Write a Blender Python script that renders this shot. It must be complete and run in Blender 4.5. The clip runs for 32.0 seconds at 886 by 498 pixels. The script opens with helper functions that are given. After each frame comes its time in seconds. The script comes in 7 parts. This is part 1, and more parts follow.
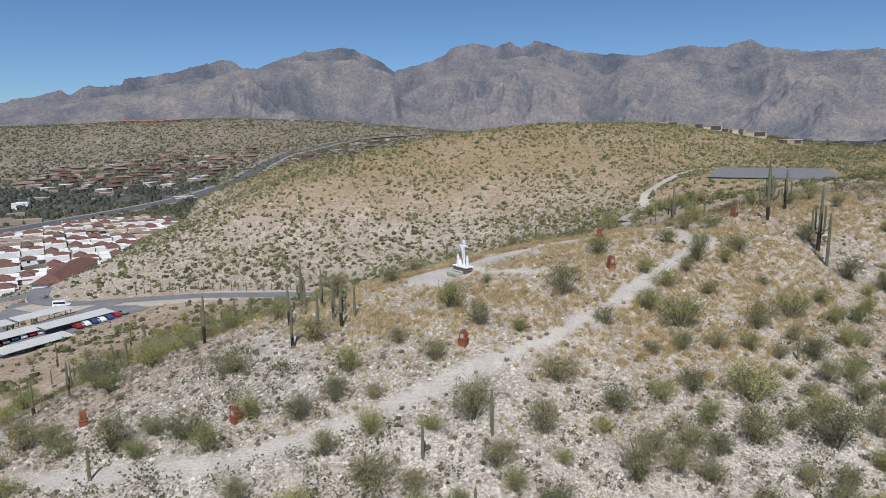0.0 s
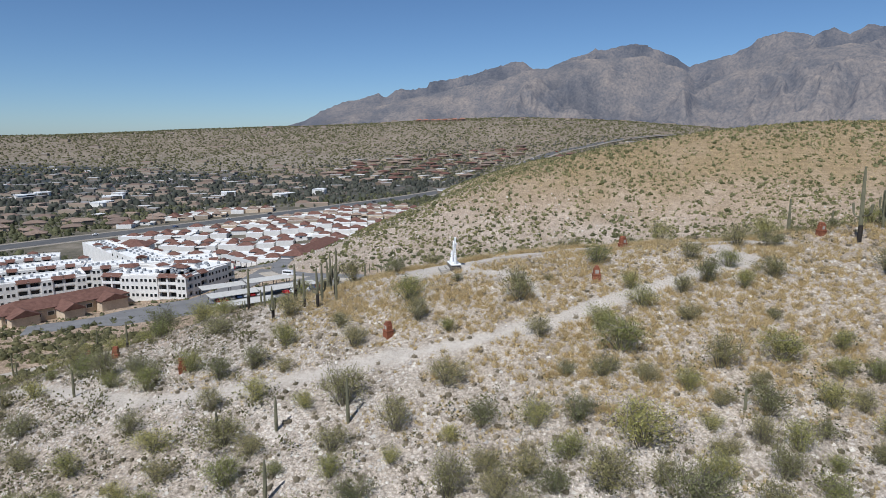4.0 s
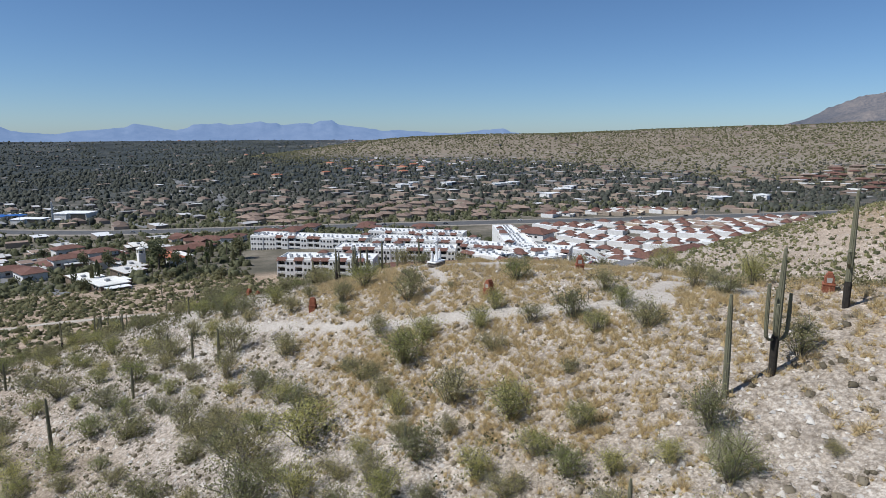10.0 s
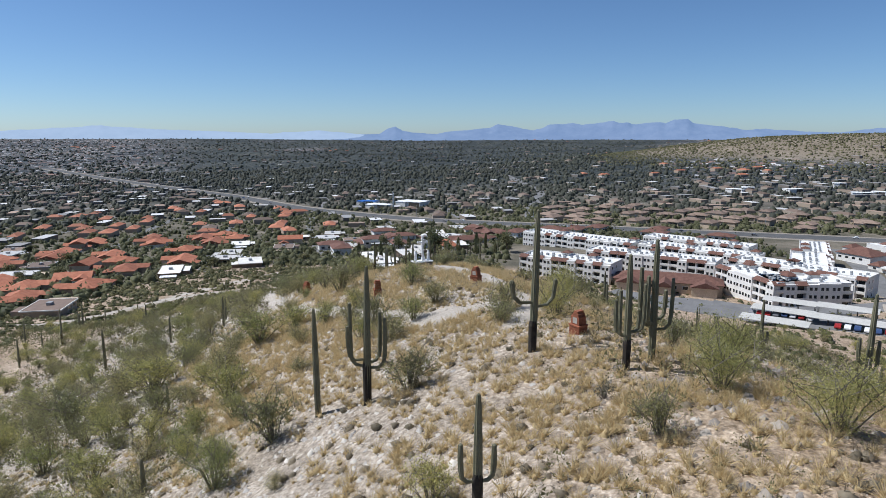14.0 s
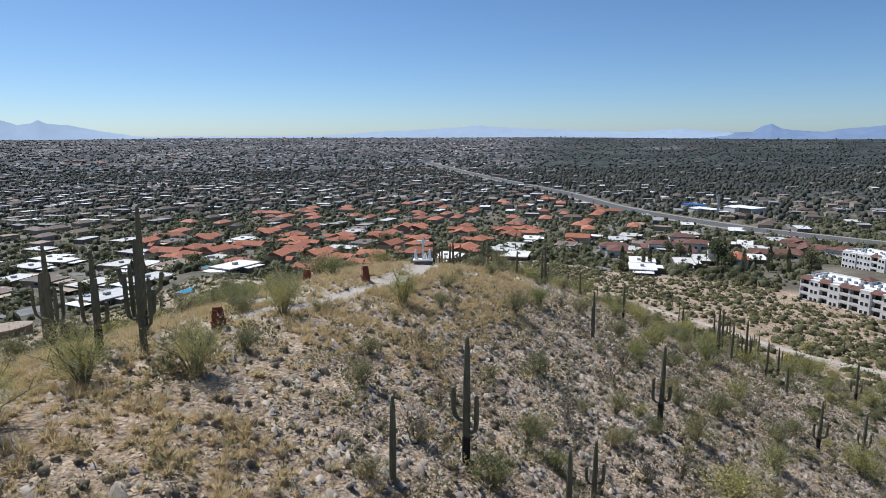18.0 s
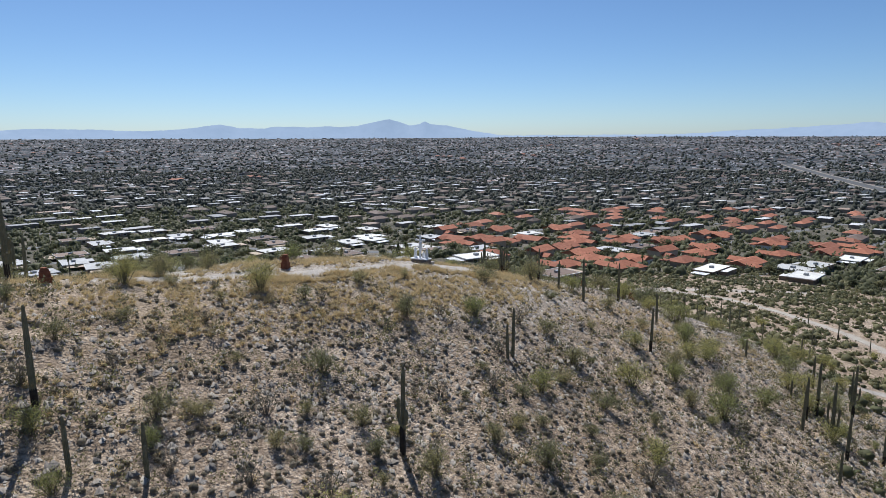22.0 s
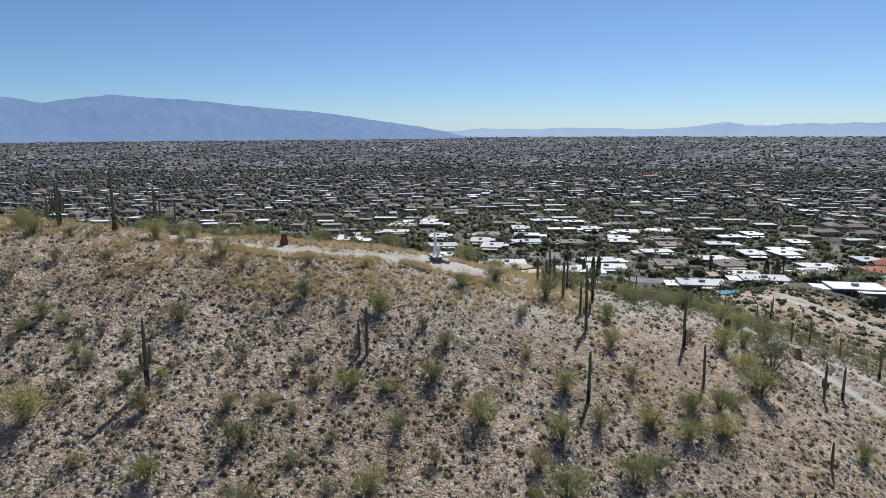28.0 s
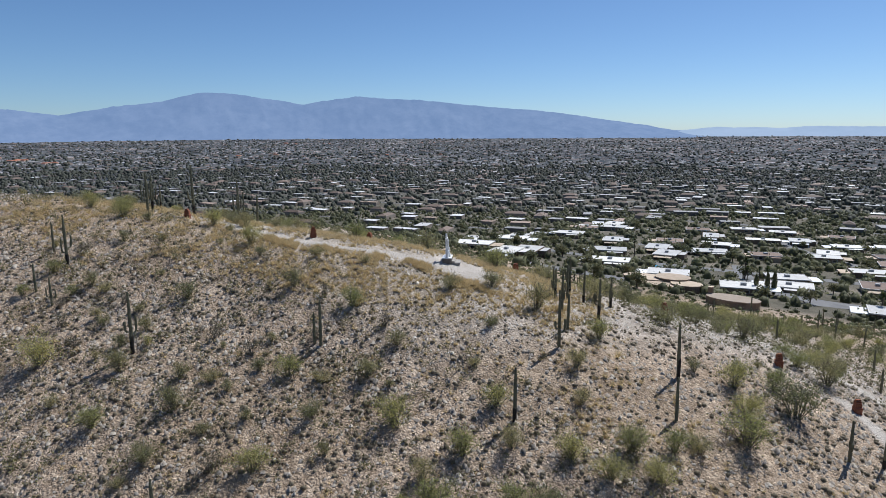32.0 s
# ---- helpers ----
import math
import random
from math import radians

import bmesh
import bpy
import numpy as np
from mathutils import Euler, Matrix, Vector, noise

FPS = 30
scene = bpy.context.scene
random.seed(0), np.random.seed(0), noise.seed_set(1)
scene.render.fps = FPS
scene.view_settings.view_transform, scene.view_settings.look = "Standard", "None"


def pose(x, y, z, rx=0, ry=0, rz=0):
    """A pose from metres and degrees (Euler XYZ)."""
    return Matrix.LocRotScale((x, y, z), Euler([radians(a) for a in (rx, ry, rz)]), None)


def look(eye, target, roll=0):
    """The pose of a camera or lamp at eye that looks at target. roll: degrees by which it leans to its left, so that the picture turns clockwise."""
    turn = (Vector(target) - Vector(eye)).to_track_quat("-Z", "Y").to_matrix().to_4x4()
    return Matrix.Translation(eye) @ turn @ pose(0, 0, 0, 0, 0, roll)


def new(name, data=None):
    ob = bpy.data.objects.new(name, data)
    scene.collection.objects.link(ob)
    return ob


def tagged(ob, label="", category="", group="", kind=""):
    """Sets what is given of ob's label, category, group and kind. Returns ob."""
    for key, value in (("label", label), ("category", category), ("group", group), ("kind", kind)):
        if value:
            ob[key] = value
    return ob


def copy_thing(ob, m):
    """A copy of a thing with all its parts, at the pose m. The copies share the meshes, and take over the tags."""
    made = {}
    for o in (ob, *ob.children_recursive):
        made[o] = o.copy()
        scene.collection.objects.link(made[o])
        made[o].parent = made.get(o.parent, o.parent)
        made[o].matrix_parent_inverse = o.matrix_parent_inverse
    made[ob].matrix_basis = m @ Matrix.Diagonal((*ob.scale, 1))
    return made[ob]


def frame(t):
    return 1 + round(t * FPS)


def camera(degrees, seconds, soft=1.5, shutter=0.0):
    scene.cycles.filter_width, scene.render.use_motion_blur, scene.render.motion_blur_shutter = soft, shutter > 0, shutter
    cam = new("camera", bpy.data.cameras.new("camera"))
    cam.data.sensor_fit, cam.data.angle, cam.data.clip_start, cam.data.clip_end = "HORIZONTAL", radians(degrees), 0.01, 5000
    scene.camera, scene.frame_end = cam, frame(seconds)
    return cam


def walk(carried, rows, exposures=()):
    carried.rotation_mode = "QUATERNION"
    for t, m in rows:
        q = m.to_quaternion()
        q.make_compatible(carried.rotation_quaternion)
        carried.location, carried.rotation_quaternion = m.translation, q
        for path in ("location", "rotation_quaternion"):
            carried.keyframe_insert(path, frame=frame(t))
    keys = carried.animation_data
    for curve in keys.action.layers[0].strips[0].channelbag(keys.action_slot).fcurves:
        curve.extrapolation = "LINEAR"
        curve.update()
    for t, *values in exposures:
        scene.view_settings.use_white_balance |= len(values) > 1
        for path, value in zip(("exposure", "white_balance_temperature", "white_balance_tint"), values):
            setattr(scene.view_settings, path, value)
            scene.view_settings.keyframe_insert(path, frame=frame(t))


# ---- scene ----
cam = camera(69.0, 32.0, 0.3)
# seconds, place in metres, tilt, lean and heading in degrees
ROWS = [
    (0, 0, 0, 17, 79.841, 0.701, 0.043),
    (0.5, 4.65, 0.1, 16.92, 79.832, 0.656, 3.094),
    (1, 9.3, 0.46, 16.84, 79.867, 0.61, 6.215),
    (1.5, 13.92, 1.06, 16.76, 79.893, 0.571, 9.315),
    (2, 18.48, 1.85, 16.67, 79.889, 0.517, 12.326),
    (2.5, 23.03, 2.87, 16.58, 79.938, 0.452, 15.427),
    (3, 27.58, 4.16, 16.52, 79.929, 0.423, 18.577),
    (3.5, 32.14, 5.68, 16.43, 79.931, 0.372, 21.717),
    (5.5, 50.06, 14.39, 16.29, 80.017, 0.25, 34.766),
    (6, 54.35, 17.3, 16.25, 80.016, 0.229, 38.156),
    (6.5, 58.47, 20.46, 16.24, 80.036, 0.165, 41.525),
    (7, 62.43, 23.93, 16.2, 80.026, 0.127, 44.944),
    (7.5, 66.23, 27.69, 16.16, 80.045, 0.094, 48.384),
    (8, 69.89, 31.72, 16.18, 80.035, 0.027, 51.883),
    (8.5, 73.29, 36.08, 16.24, 80.075, 0.025, 55.432),
    (9, 76.49, 40.73, 16.29, 80.055, 0.009, 59.082),
    (9.5, 79.43, 45.65, 16.35, 80.033, -0.012, 62.711),
    (10, 82.11, 50.77, 16.44, 80, -0.038, 66.4),
    (10.5, 84.42, 56.15, 16.47, 80.006, -0.019, 70.14),
    (11, 86.33, 61.69, 16.53, 80.038, -0.023, 73.84),
    (11.5, 88.02, 67.47, 16.63, 80.017, -0.012, 77.59),
    (12, 89.24, 73.38, 16.67, 80.005, -0.016, 81.419),
    (12.5, 90.07, 79.49, 16.75, 79.999, 0.026, 85.29),
    (13, 90.33, 85.62, 16.8, 79.969, 0.014, 89.14),
    (13.5, 90.33, 91.86, 16.86, 79.945, -0.011, 93.01),
    (14, 89.9, 98.2, 16.92, 79.938, -0.01, 96.94),
    (14.5, 88.95, 104.5, 16.95, 79.935, 0.008, 100.901),
    (15, 87.39, 110.64, 16.91, 79.927, 0.024, 104.802),
    (15.5, 85.48, 116.61, 16.8, 79.915, 0.007, 108.762),
    (17.5, 74.59, 137.46, 17.01, 79.839, 0.16, 124.469),
    (18, 71.24, 142.63, 17.15, 79.859, 0.191, 128.28),
    (18.5, 67.34, 147.36, 17.19, 79.844, 0.212, 132.111),
    (19, 63.14, 151.78, 17.25, 79.824, 0.216, 135.872),
    (19.5, 58.63, 155.95, 17.23, 79.838, 0.239, 139.673),
    (20, 53.8, 159.82, 17.27, 79.837, 0.241, 143.574),
    (20.5, 48.74, 163.31, 17.31, 79.841, 0.246, 147.435),
    (21, 43.46, 166.43, 17.28, 79.851, 0.255, 151.215),
    (21.5, 38.03, 169.22, 17.3, 79.866, 0.284, 155.046),
    (22, 32.45, 171.64, 17.29, 79.875, 0.306, 158.897),
    (22.5, 26.8, 173.65, 17.29, 79.891, 0.322, 162.667),
    (23, 21.03, 175.28, 17.32, 79.894, 0.311, 166.397),
    (23.5, 15.23, 176.55, 17.37, 79.892, 0.313, 170.177),
    (24, 9.35, 177.47, 17.38, 79.917, 0.329, 173.936),
    (24.5, 3.55, 177.96, 17.43, 79.91, 0.33, 177.586),
    (25, -2.25, 178.11, 17.45, 79.919, 0.325, 181.255),
    (25.5, -7.98, 177.88, 17.44, 79.936, 0.334, 184.905),
    (27.5, -29.19, 173.41, 17.21, 79.938, 0.416, 198.732),
    (28, -33.84, 171.7, 17.2, 79.946, 0.398, 201.861),
    (28.5, -38.19, 169.8, 17.18, 79.945, 0.374, 204.92),
    (29, -42.24, 167.79, 17.24, 79.956, 0.343, 207.799),
    (29.5, -45.92, 165.75, 17.29, 79.941, 0.326, 210.508),
    (30, -49.27, 163.7, 17.29, 79.929, 0.292, 213.057),
    (30.5, -52.28, 161.58, 17.37, 79.93, 0.27, 215.406),
    (31, -55.04, 159.53, 17.33, 79.895, 0.25, 217.595),
    (31.5, -57.38, 157.64, 17.31, 79.915, 0.232, 219.565),
    (32, -59.61, 155.74, 17.45, 79.916, 0.215, 221.434),
]
walk(cam, [(t, pose(x, y, z, rx, ry, rz)) for t, x, y, z, rx, ry, rz in ROWS], [(0.0, -0.06, 5950, 10.0), (9.0, -0.02, 5950, 10.0), (13.0, 0.08, 5950, 10.0), (16.0, 0.17, 5950, 10.0), (19.0, 0.12, 5950, 10.0), (24.0, 0.03, 5950, 10.0), (32.0, 0.06, 5950, 10.0)])

# ---- world, sun, exposure ----
SUN_EL, SUN_AZ = radians(53), radians(183)
world = bpy.data.worlds.new("desert_sky")
scene.world = world
world.use_nodes = True
wn = world.node_tree
sky = wn.nodes.new("ShaderNodeTexSky")
sky.sky_type, sky.sun_disc = "NISHITA", False
sky.sun_elevation, sky.sun_rotation = SUN_EL, SUN_AZ
sky.altitude, sky.air_density, sky.dust_density, sky.ozone_density = 800, 0.8, 0.52, 5.0
back = wn.nodes["Background"]
back.inputs["Strength"].default_value = 0.09
clear = wn.nodes.new("ShaderNodeMix")
clear.data_type, clear.blend_type = "RGBA", "MULTIPLY"
clear.inputs["Factor"].default_value = 1.0
clear.inputs["B"].default_value = (0.90, 0.962, 0.98, 1.0)
wn.links.new(sky.outputs[0], clear.inputs["A"])
wn.links.new(clear.outputs["Result"], back.inputs["Color"])
sun = new("sun", bpy.data.lights.new("sun", "SUN"))
sun.data.energy, sun.data.angle, sun.data.color = 4.9, radians(0.53), (1.0, 0.96, 0.90)
sun_way = Vector((math.sin(SUN_AZ) * math.cos(SUN_EL), math.cos(SUN_AZ) * math.cos(SUN_EL), math.sin(SUN_EL)))
sun.matrix_world = look(sun_way * 500, (0, 0, 0))

R = random.Random(5)

# ---- the lie of the land ----
HILL = [(5.4, 88.26, 40.73, 23.95, -46.51, 10.16), (40.31, 103.98, 39.05, 20.48, 14.7, 14.99),
        (155.55, 96.47, 80.53, 121.13, 41.18, 30.0), (-41.34, 94.53, 35.37, 53.73, 10.5, 23.77),
        (6.44, 126.54, 212.84, 140.3, 42.32, 22.18), (-68.76, -84.35, 17.46, 83.78, -23.54, 7.79),
        (9.72, 132.09, 20.99, 12.58, 7.55, 5.91), (-33.03, 116.5, 49.64, 35.92, 3.93, -18.28)]
NORTH = [(43.56, 451.54, 60.03, 259.81, -53.03, 54.51), (488.26, 291.54, 212.39, 265.7, 33.26, 53.4),
         (-103.99, 524.35, 61.48, 87.65, -51.1, 43.14), (-14.99, 270.73, 65.4, 85.75, -11.0, -15.91),
         (-209.97, 281.07, 72.66, 84.83, -25.06, -29.7)]
FAR = [(-1639.21, 1435.32, 363.48, 475.78, -1.65, 71.19), (-626.44, 1853.22, 724.71, 439.42, -13.54, 128.82),
       (-1691.41, 705.28, 383.41, 330.98, -17.52, 55.97), (1409.54, 120.99, 962.28, 734.2, -16.72, 58.85)]


def lattice(ix, iy, seed):
    h = (ix * 374761393 + iy * 668265263 + seed * 974634777) & 0x7FFFFFFF
    h = ((h ^ (h >> 13)) * 1274126177) & 0x7FFFFFFF
    return ((h ^ (h >> 16)) & 0xFFFF) / 65535.0


def grain(x, y, size, seed=0):
    """Smooth value noise, 0 to 1."""
    x, y = np.asarray(x, float) / size, np.asarray(y, float) / size
    ix, iy = np.floor(x).astype(np.int64), np.floor(y).astype(np.int64)
    fx, fy = x - ix, y - iy
    fx, fy = fx * fx * (3 - 2 * fx), fy * fy * (3 - 2 * fy)
    a, b = lattice(ix, iy, seed), lattice(ix + 1, iy, seed)
    c, d = lattice(ix, iy + 1, seed), lattice(ix + 1, iy + 1, seed)
    return (a * (1 - fx) + b * fx) * (1 - fy) + (c * (1 - fx) + d * fx) * fy


def fractal(x, y, size, octaves, seed=0):
    total, weight = 0.0, 1.0
    for k in range(octaves):
        total = total + weight * (grain(x, y, size / 2 ** k, seed + k) - 0.5)
        weight *= 0.5
    return total


def smooth(a, b, v):
    v = np.clip((v - a) / (b - a), 0, 1)
    return v * v * (3 - 2 * v)


def land(x, y):
    """Height of the land without its small roughness."""
    x, y = np.asarray(x, float), np.asarray(y, float)
    r = np.hypot(x, y)
    z = -70.89 + 4.37 * np.tanh(x / 600) + 4.33 * np.tanh(y / 600) + (62.0 + 17.0 * smooth(500, 2500, -y)) * np.clip((r - 1500) / 3400, 0, None) ** 1.6
    for cx, cy, sx, sy, turn, h in HILL + NORTH + FAR:
        co, si = math.cos(radians(turn)), math.sin(radians(turn))
        u, v = ((x - cx) * co + (y - cy) * si) / sx, (-(x - cx) * si + (y - cy) * co) / sy
        rise = h * np.exp(-0.5 * (u * u + v * v))
        z = z + (rise * (1 - (1 - smooth(-40, 260, y)) * smooth(150, 260, x)) if cx > 400 else rise)
    z = z - 13.0 * np.exp(-0.5 * (((x - 165) / 42) ** 2 + ((y - 75) / 50) ** 2))
    # the village floor cut into the foot of the north hill
    edge = -152 - 38 * smooth(400, 520, y)
    flat = smooth(0, 26, edge - x) * smooth(275, 305, y) * (1 - smooth(560, 620, y)) * smooth(-540, -480, x)
    z = np.minimum(z, z * (1 - flat) - 54.0 * flat)
    # the levelled car park on the saddle
    d = np.maximum(abs((x - 172) * 0.88 + (y - 338) * -0.47) - 34, abs((x - 172) * 0.47 + (y - 338) * 0.88) - 46)
    k = 1 - smooth(0, 28, d)
    return z * (1 - k) - 5.0 * k


def ground_z(x, y):
    """Height of the ground as built."""
    near = 1 - smooth(150, 420, np.hypot(np.asarray(x, float) - 5, np.asarray(y, float) - 90))
    hill = smooth(-60, -25, land(x, y))
    return land(x, y) + near * (0.55 * fractal(x, y, 7.0, 3, 3) * (1 - 0.8 * paths(x, y)) + 0.12 * fractal(x, y, 1.1, 2, 9)) \
        + hill * 2.2 * fractal(x, y, 90.0, 4, 21) * smooth(150, 420, np.hypot(np.asarray(x, float) - 5, np.asarray(y, float) - 90))


def gz(x, y):
    return float(ground_z(x, y))


FOOT_TRACK = [(-60, -58), (-88, -45), (-118, -36), (-140, -26), (-152, -8), (-150, 14), (-147, 29), (-145, 43), (-137, 60), (-127, 88), (-118, 104), (-110, 122), (-112, 150)]
TRAILS = [  # half width and line
    (1.0, [(-62, 60), (-42.5, 56.3), (-33.7, 54.2), (-20.8, 53.2), (-12.2, 56.1), (-3.9, 59.9), (3, 64.3), (10.6, 67.8), (17.8, 72.6), (25.9, 79.7), (31.9, 85.7), (35.8, 89.9), (34.7, 96)]),
    (0.95, [(-1, 85), (5, 88.3), (8.6, 90.2), (13.9, 93.3), (20.4, 95.8), (31, 98.4), (35.7, 99.2), (42, 98)]),
    (0.55, [(2, 84), (9, 82), (13.5, 81), (16.5, 77)]),
    (2.0, [(52, 176), (60, 215), (73, 249), (94, 303), (112, 340), (126, 366), (143, 381), (160, 386)]),
    (1.5, FOOT_TRACK), (2.8, [(-40, -52), (-72, -50), (-100, -42), (-130, -35), (-160, -29), (-190, -22), (-206, -18)]),
    (1.2, [(-47, 66), (-56, 74), (-64, 79), (-72, 84), (-84, 91), (-105, 92)]),
]


def woods(x, y):
    """The wooded river plain to the west, 0 to 1."""
    x, y = np.asarray(x, float), np.asarray(y, float)
    az = np.degrees(np.arctan2(x - 5, y - 90))
    return smooth(-124, -116, az) * (1 - smooth(-80, -72, az)) * smooth(750, 1100, np.hypot(x, y)) * smooth(0.25, 0.45, grain(x, y, 500, 34) + 0.25)


def bare_valley(x, y):
    """The scrub-covered foot of the far ridge in the north-west, 0 to 1."""
    return smooth(800, 930, y) * (1 - smooth(-260, -150, x))


def off_asphalt(x, y):
    """One away from the car park, nought on it."""
    d = np.maximum(abs((x - 172) * 0.88 + (y - 338) * -0.47) - 29, abs((x - 172) * 0.47 + (y - 338) * 0.88) - 49)
    return (d > 1.5) * 1.0


def line_gap(x, y, line):
    best = np.full(np.shape(x), 1e9)
    for (ax, ay), (bx, by) in zip(line, line[1:]):
        dx, dy = bx - ax, by - ay
        k = np.clip(((x - ax) * dx + (y - ay) * dy) / (dx * dx + dy * dy), 0, 1)
        best = np.minimum(best, np.hypot(x - ax - k * dx, y - ay - k * dy))
    return best


def paths(x, y):
    """How much a place is worn to bare path, 0 to 1."""
    x, y = np.asarray(x, float), np.asarray(y, float)
    wob = 0.8 * (grain(x, y, 3.0, 40) - 0.5) + 0.5 * (grain(x, y, 0.9, 41) - 0.5)
    worn = np.zeros(np.shape(x))
    for half, line in TRAILS:
        worn = np.maximum(worn, 1 - smooth(half - 0.35, half + 0.45, line_gap(x, y, line) + wob))
    plaza = np.hypot((x + 0.3) / 5.4, (y - 85.0) / 4.0) + 0.15 * wob
    spot = np.hypot((x - 36.5) / 3.0, (y - 91.5) / 2.4) + 0.2 * wob
    return np.maximum(worn, np.maximum(1 - smooth(0.85, 1.08, plaza), 1 - smooth(0.8, 1.1, spot)))


def grassy(x, y):
    """How much golden grass grows at a place, 0 to 1."""
    x, y = np.asarray(x, float), np.asarray(y, float)
    g = np.zeros(np.shape(x))
    for cx, cy, sx, sy, h in ((22, 73, 13, 7, 1.7), (60, 104, 14, 12, 1.0), (44, 108, 13, 8, 0.6), (2, 80, 13, 7, 0.75), (36, 83, 12, 7, 0.6), (8, 97, 20, 5, 0.75),
                              (-12, 83, 9, 7, 0.7), (42, 74, 10, 6, 0.45), (62, 118, 9, 7, 0.6), (-32, 92, 9, 7, 0.5), (-60, 95, 18, 14, 0.4), (20, 104, 12, 5, 0.6)):
        g = g + h * np.exp(-0.5 * (((x - cx) / sx) ** 2 + ((y - cy) / sy) ** 2))
    north_hill = smooth(280, 330, y) * smooth(-30, 0, land(x, y) + 10 * fractal(x, y, 50, 3, 61)) * (1 - smooth(640, 760, y)) * smooth(-300, -220, x) * 1.0
    north_hill = north_hill + 0.8 * np.exp(-0.5 * (((x - 135) / 30) ** 2 + ((y - 292) / 26) ** 2))
    return np.clip(g + north_hill + 0.5 * fractal(x, y, 14, 3, 60), 0, 1)


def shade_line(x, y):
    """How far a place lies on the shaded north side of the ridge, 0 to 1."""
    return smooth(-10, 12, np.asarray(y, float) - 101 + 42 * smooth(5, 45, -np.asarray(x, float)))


# ---- materials ----
def nodes_of(name):
    m = bpy.data.materials.new(name)
    m.use_nodes = True
    return m, m.node_tree, m.node_tree.nodes["Principled BSDF"]


def node(tree, kind, **values):
    n = tree.nodes.new("ShaderNode" + kind)
    for key, value in values.items():
        if key in n.inputs:
            n.inputs[key].default_value = value
    return n


def rgb(c):
    return (*c, 1.0)


def noise_at(tree, size, detail=4.0, rough=0.6):
    place = node(tree, "NewGeometry")
    n = node(tree, "TexNoise", Scale=1.0 / size, Detail=detail, Roughness=rough)
    tree.links.new(place.outputs["Position"], n.inputs["Vector"])
    return n.outputs["Fac"]


def ramp(tree, fac, stops):
    r = tree.nodes.new("ShaderNodeValToRGB")
    els = r.color_ramp.elements
    while len(els) < len(stops):
        els.new(0.5)
    for e, (p, c) in zip(els, stops):
        e.position, e.color = p, rgb(c)
    tree.links.new(fac, r.inputs["Fac"])
    return r.outputs["Color"]


def mix(tree, fac, a, b, blend="MIX"):
    n = tree.nodes.new("ShaderNodeMix")
    n.data_type, n.blend_type = "RGBA", blend
    for sock, v in ((n.inputs["Factor"], fac), (n.inputs["A"], a), (n.inputs["B"], b)):
        if isinstance(v, (int, float)):
            sock.default_value = v
        elif isinstance(v, tuple):
            sock.default_value = rgb(v)
        else:
            tree.links.new(v, sock)
    return n.outputs["Result"]


def bump(tree, bsdf, height, strength=0.4, distance=0.05):
    b = node(tree, "Bump", Strength=strength, Distance=distance)
    tree.links.new(height, b.inputs["Height"])
    tree.links.new(b.outputs["Normal"], bsdf.inputs["Normal"])


def plain(name, a, b, size=0.5, rough=0.8, relief=0.2, metal=0.0, random_by="", spread=0.25, fine=0.12):
    """A surface of two shades at two scales, with a fine relief; pieces may differ by island or by object."""
    m, tree, bsdf = nodes_of(name)
    big = noise_at(tree, size, 5)
    small = noise_at(tree, size * fine, 3)
    col = ramp(tree, big, ((0.3, a), (0.7, b)))
    dark = ramp(tree, small, ((0.3, (0.72, 0.72, 0.72)), (0.65, (1.08, 1.08, 1.08))))
    col = mix(tree, 0.6, col, dark, "MULTIPLY")
    if random_by:
        src = node(tree, "NewGeometry").outputs["Random Per Island"] if random_by == "island" else node(tree, "ObjectInfo").outputs["Random"]
        vary = ramp(tree, src, ((0.0, (1 - spread,) * 3), (0.5, (1.0, 0.97, 0.92)), (1.0, (1 + spread, 1 + spread * 0.95, 1 + spread * 0.7))))
        col = mix(tree, 1.0, col, vary, "MULTIPLY")
    tree.links.new(col, bsdf.inputs["Base Color"])
    bsdf.inputs["Roughness"].default_value, bsdf.inputs["Metallic"].default_value = rough, metal
    bsdf.inputs["Specular IOR Level"].default_value = 0.25 if rough > 0.6 else 0.5
    if relief:
        bump(tree, bsdf, small, relief, size * 0.05)
    return m


def leafy(name, a, b, spread=0.3):
    m, tree, bsdf = nodes_of(name)
    isl = node(tree, "NewGeometry").outputs["Random Per Island"]
    obj = node(tree, "ObjectInfo").outputs["Random"]
    col = ramp(tree, isl, ((0.0, a), (1.0, b)))
    vary = ramp(tree, obj, ((0.0, (1 - spread, 1 - spread * 0.8, 1 - spread)), (1.0, (1 + spread, 1 + spread * 0.7, 1 + spread * 0.3))))
    tree.links.new(mix(tree, 1.0, col, vary, "MULTIPLY"), bsdf.inputs["Base Color"])
    bsdf.inputs["Roughness"].default_value = 0.65
    bsdf.inputs["Specular IOR Level"].default_value = 0.2
    glow_through = node(tree, "BsdfTranslucent")
    both = node(tree, "MixShader", Fac=0.45)
    tint = mix(tree, 1.0, col, vary, "MULTIPLY")
    tree.links.new(tint, glow_through.inputs["Color"])
    tree.links.new(bsdf.outputs[0], both.inputs[1])
    tree.links.new(glow_through.outputs[0], both.inputs[2])
    tree.links.new(both.outputs[0], tree.nodes["Material Output"].inputs["Surface"])
    return m


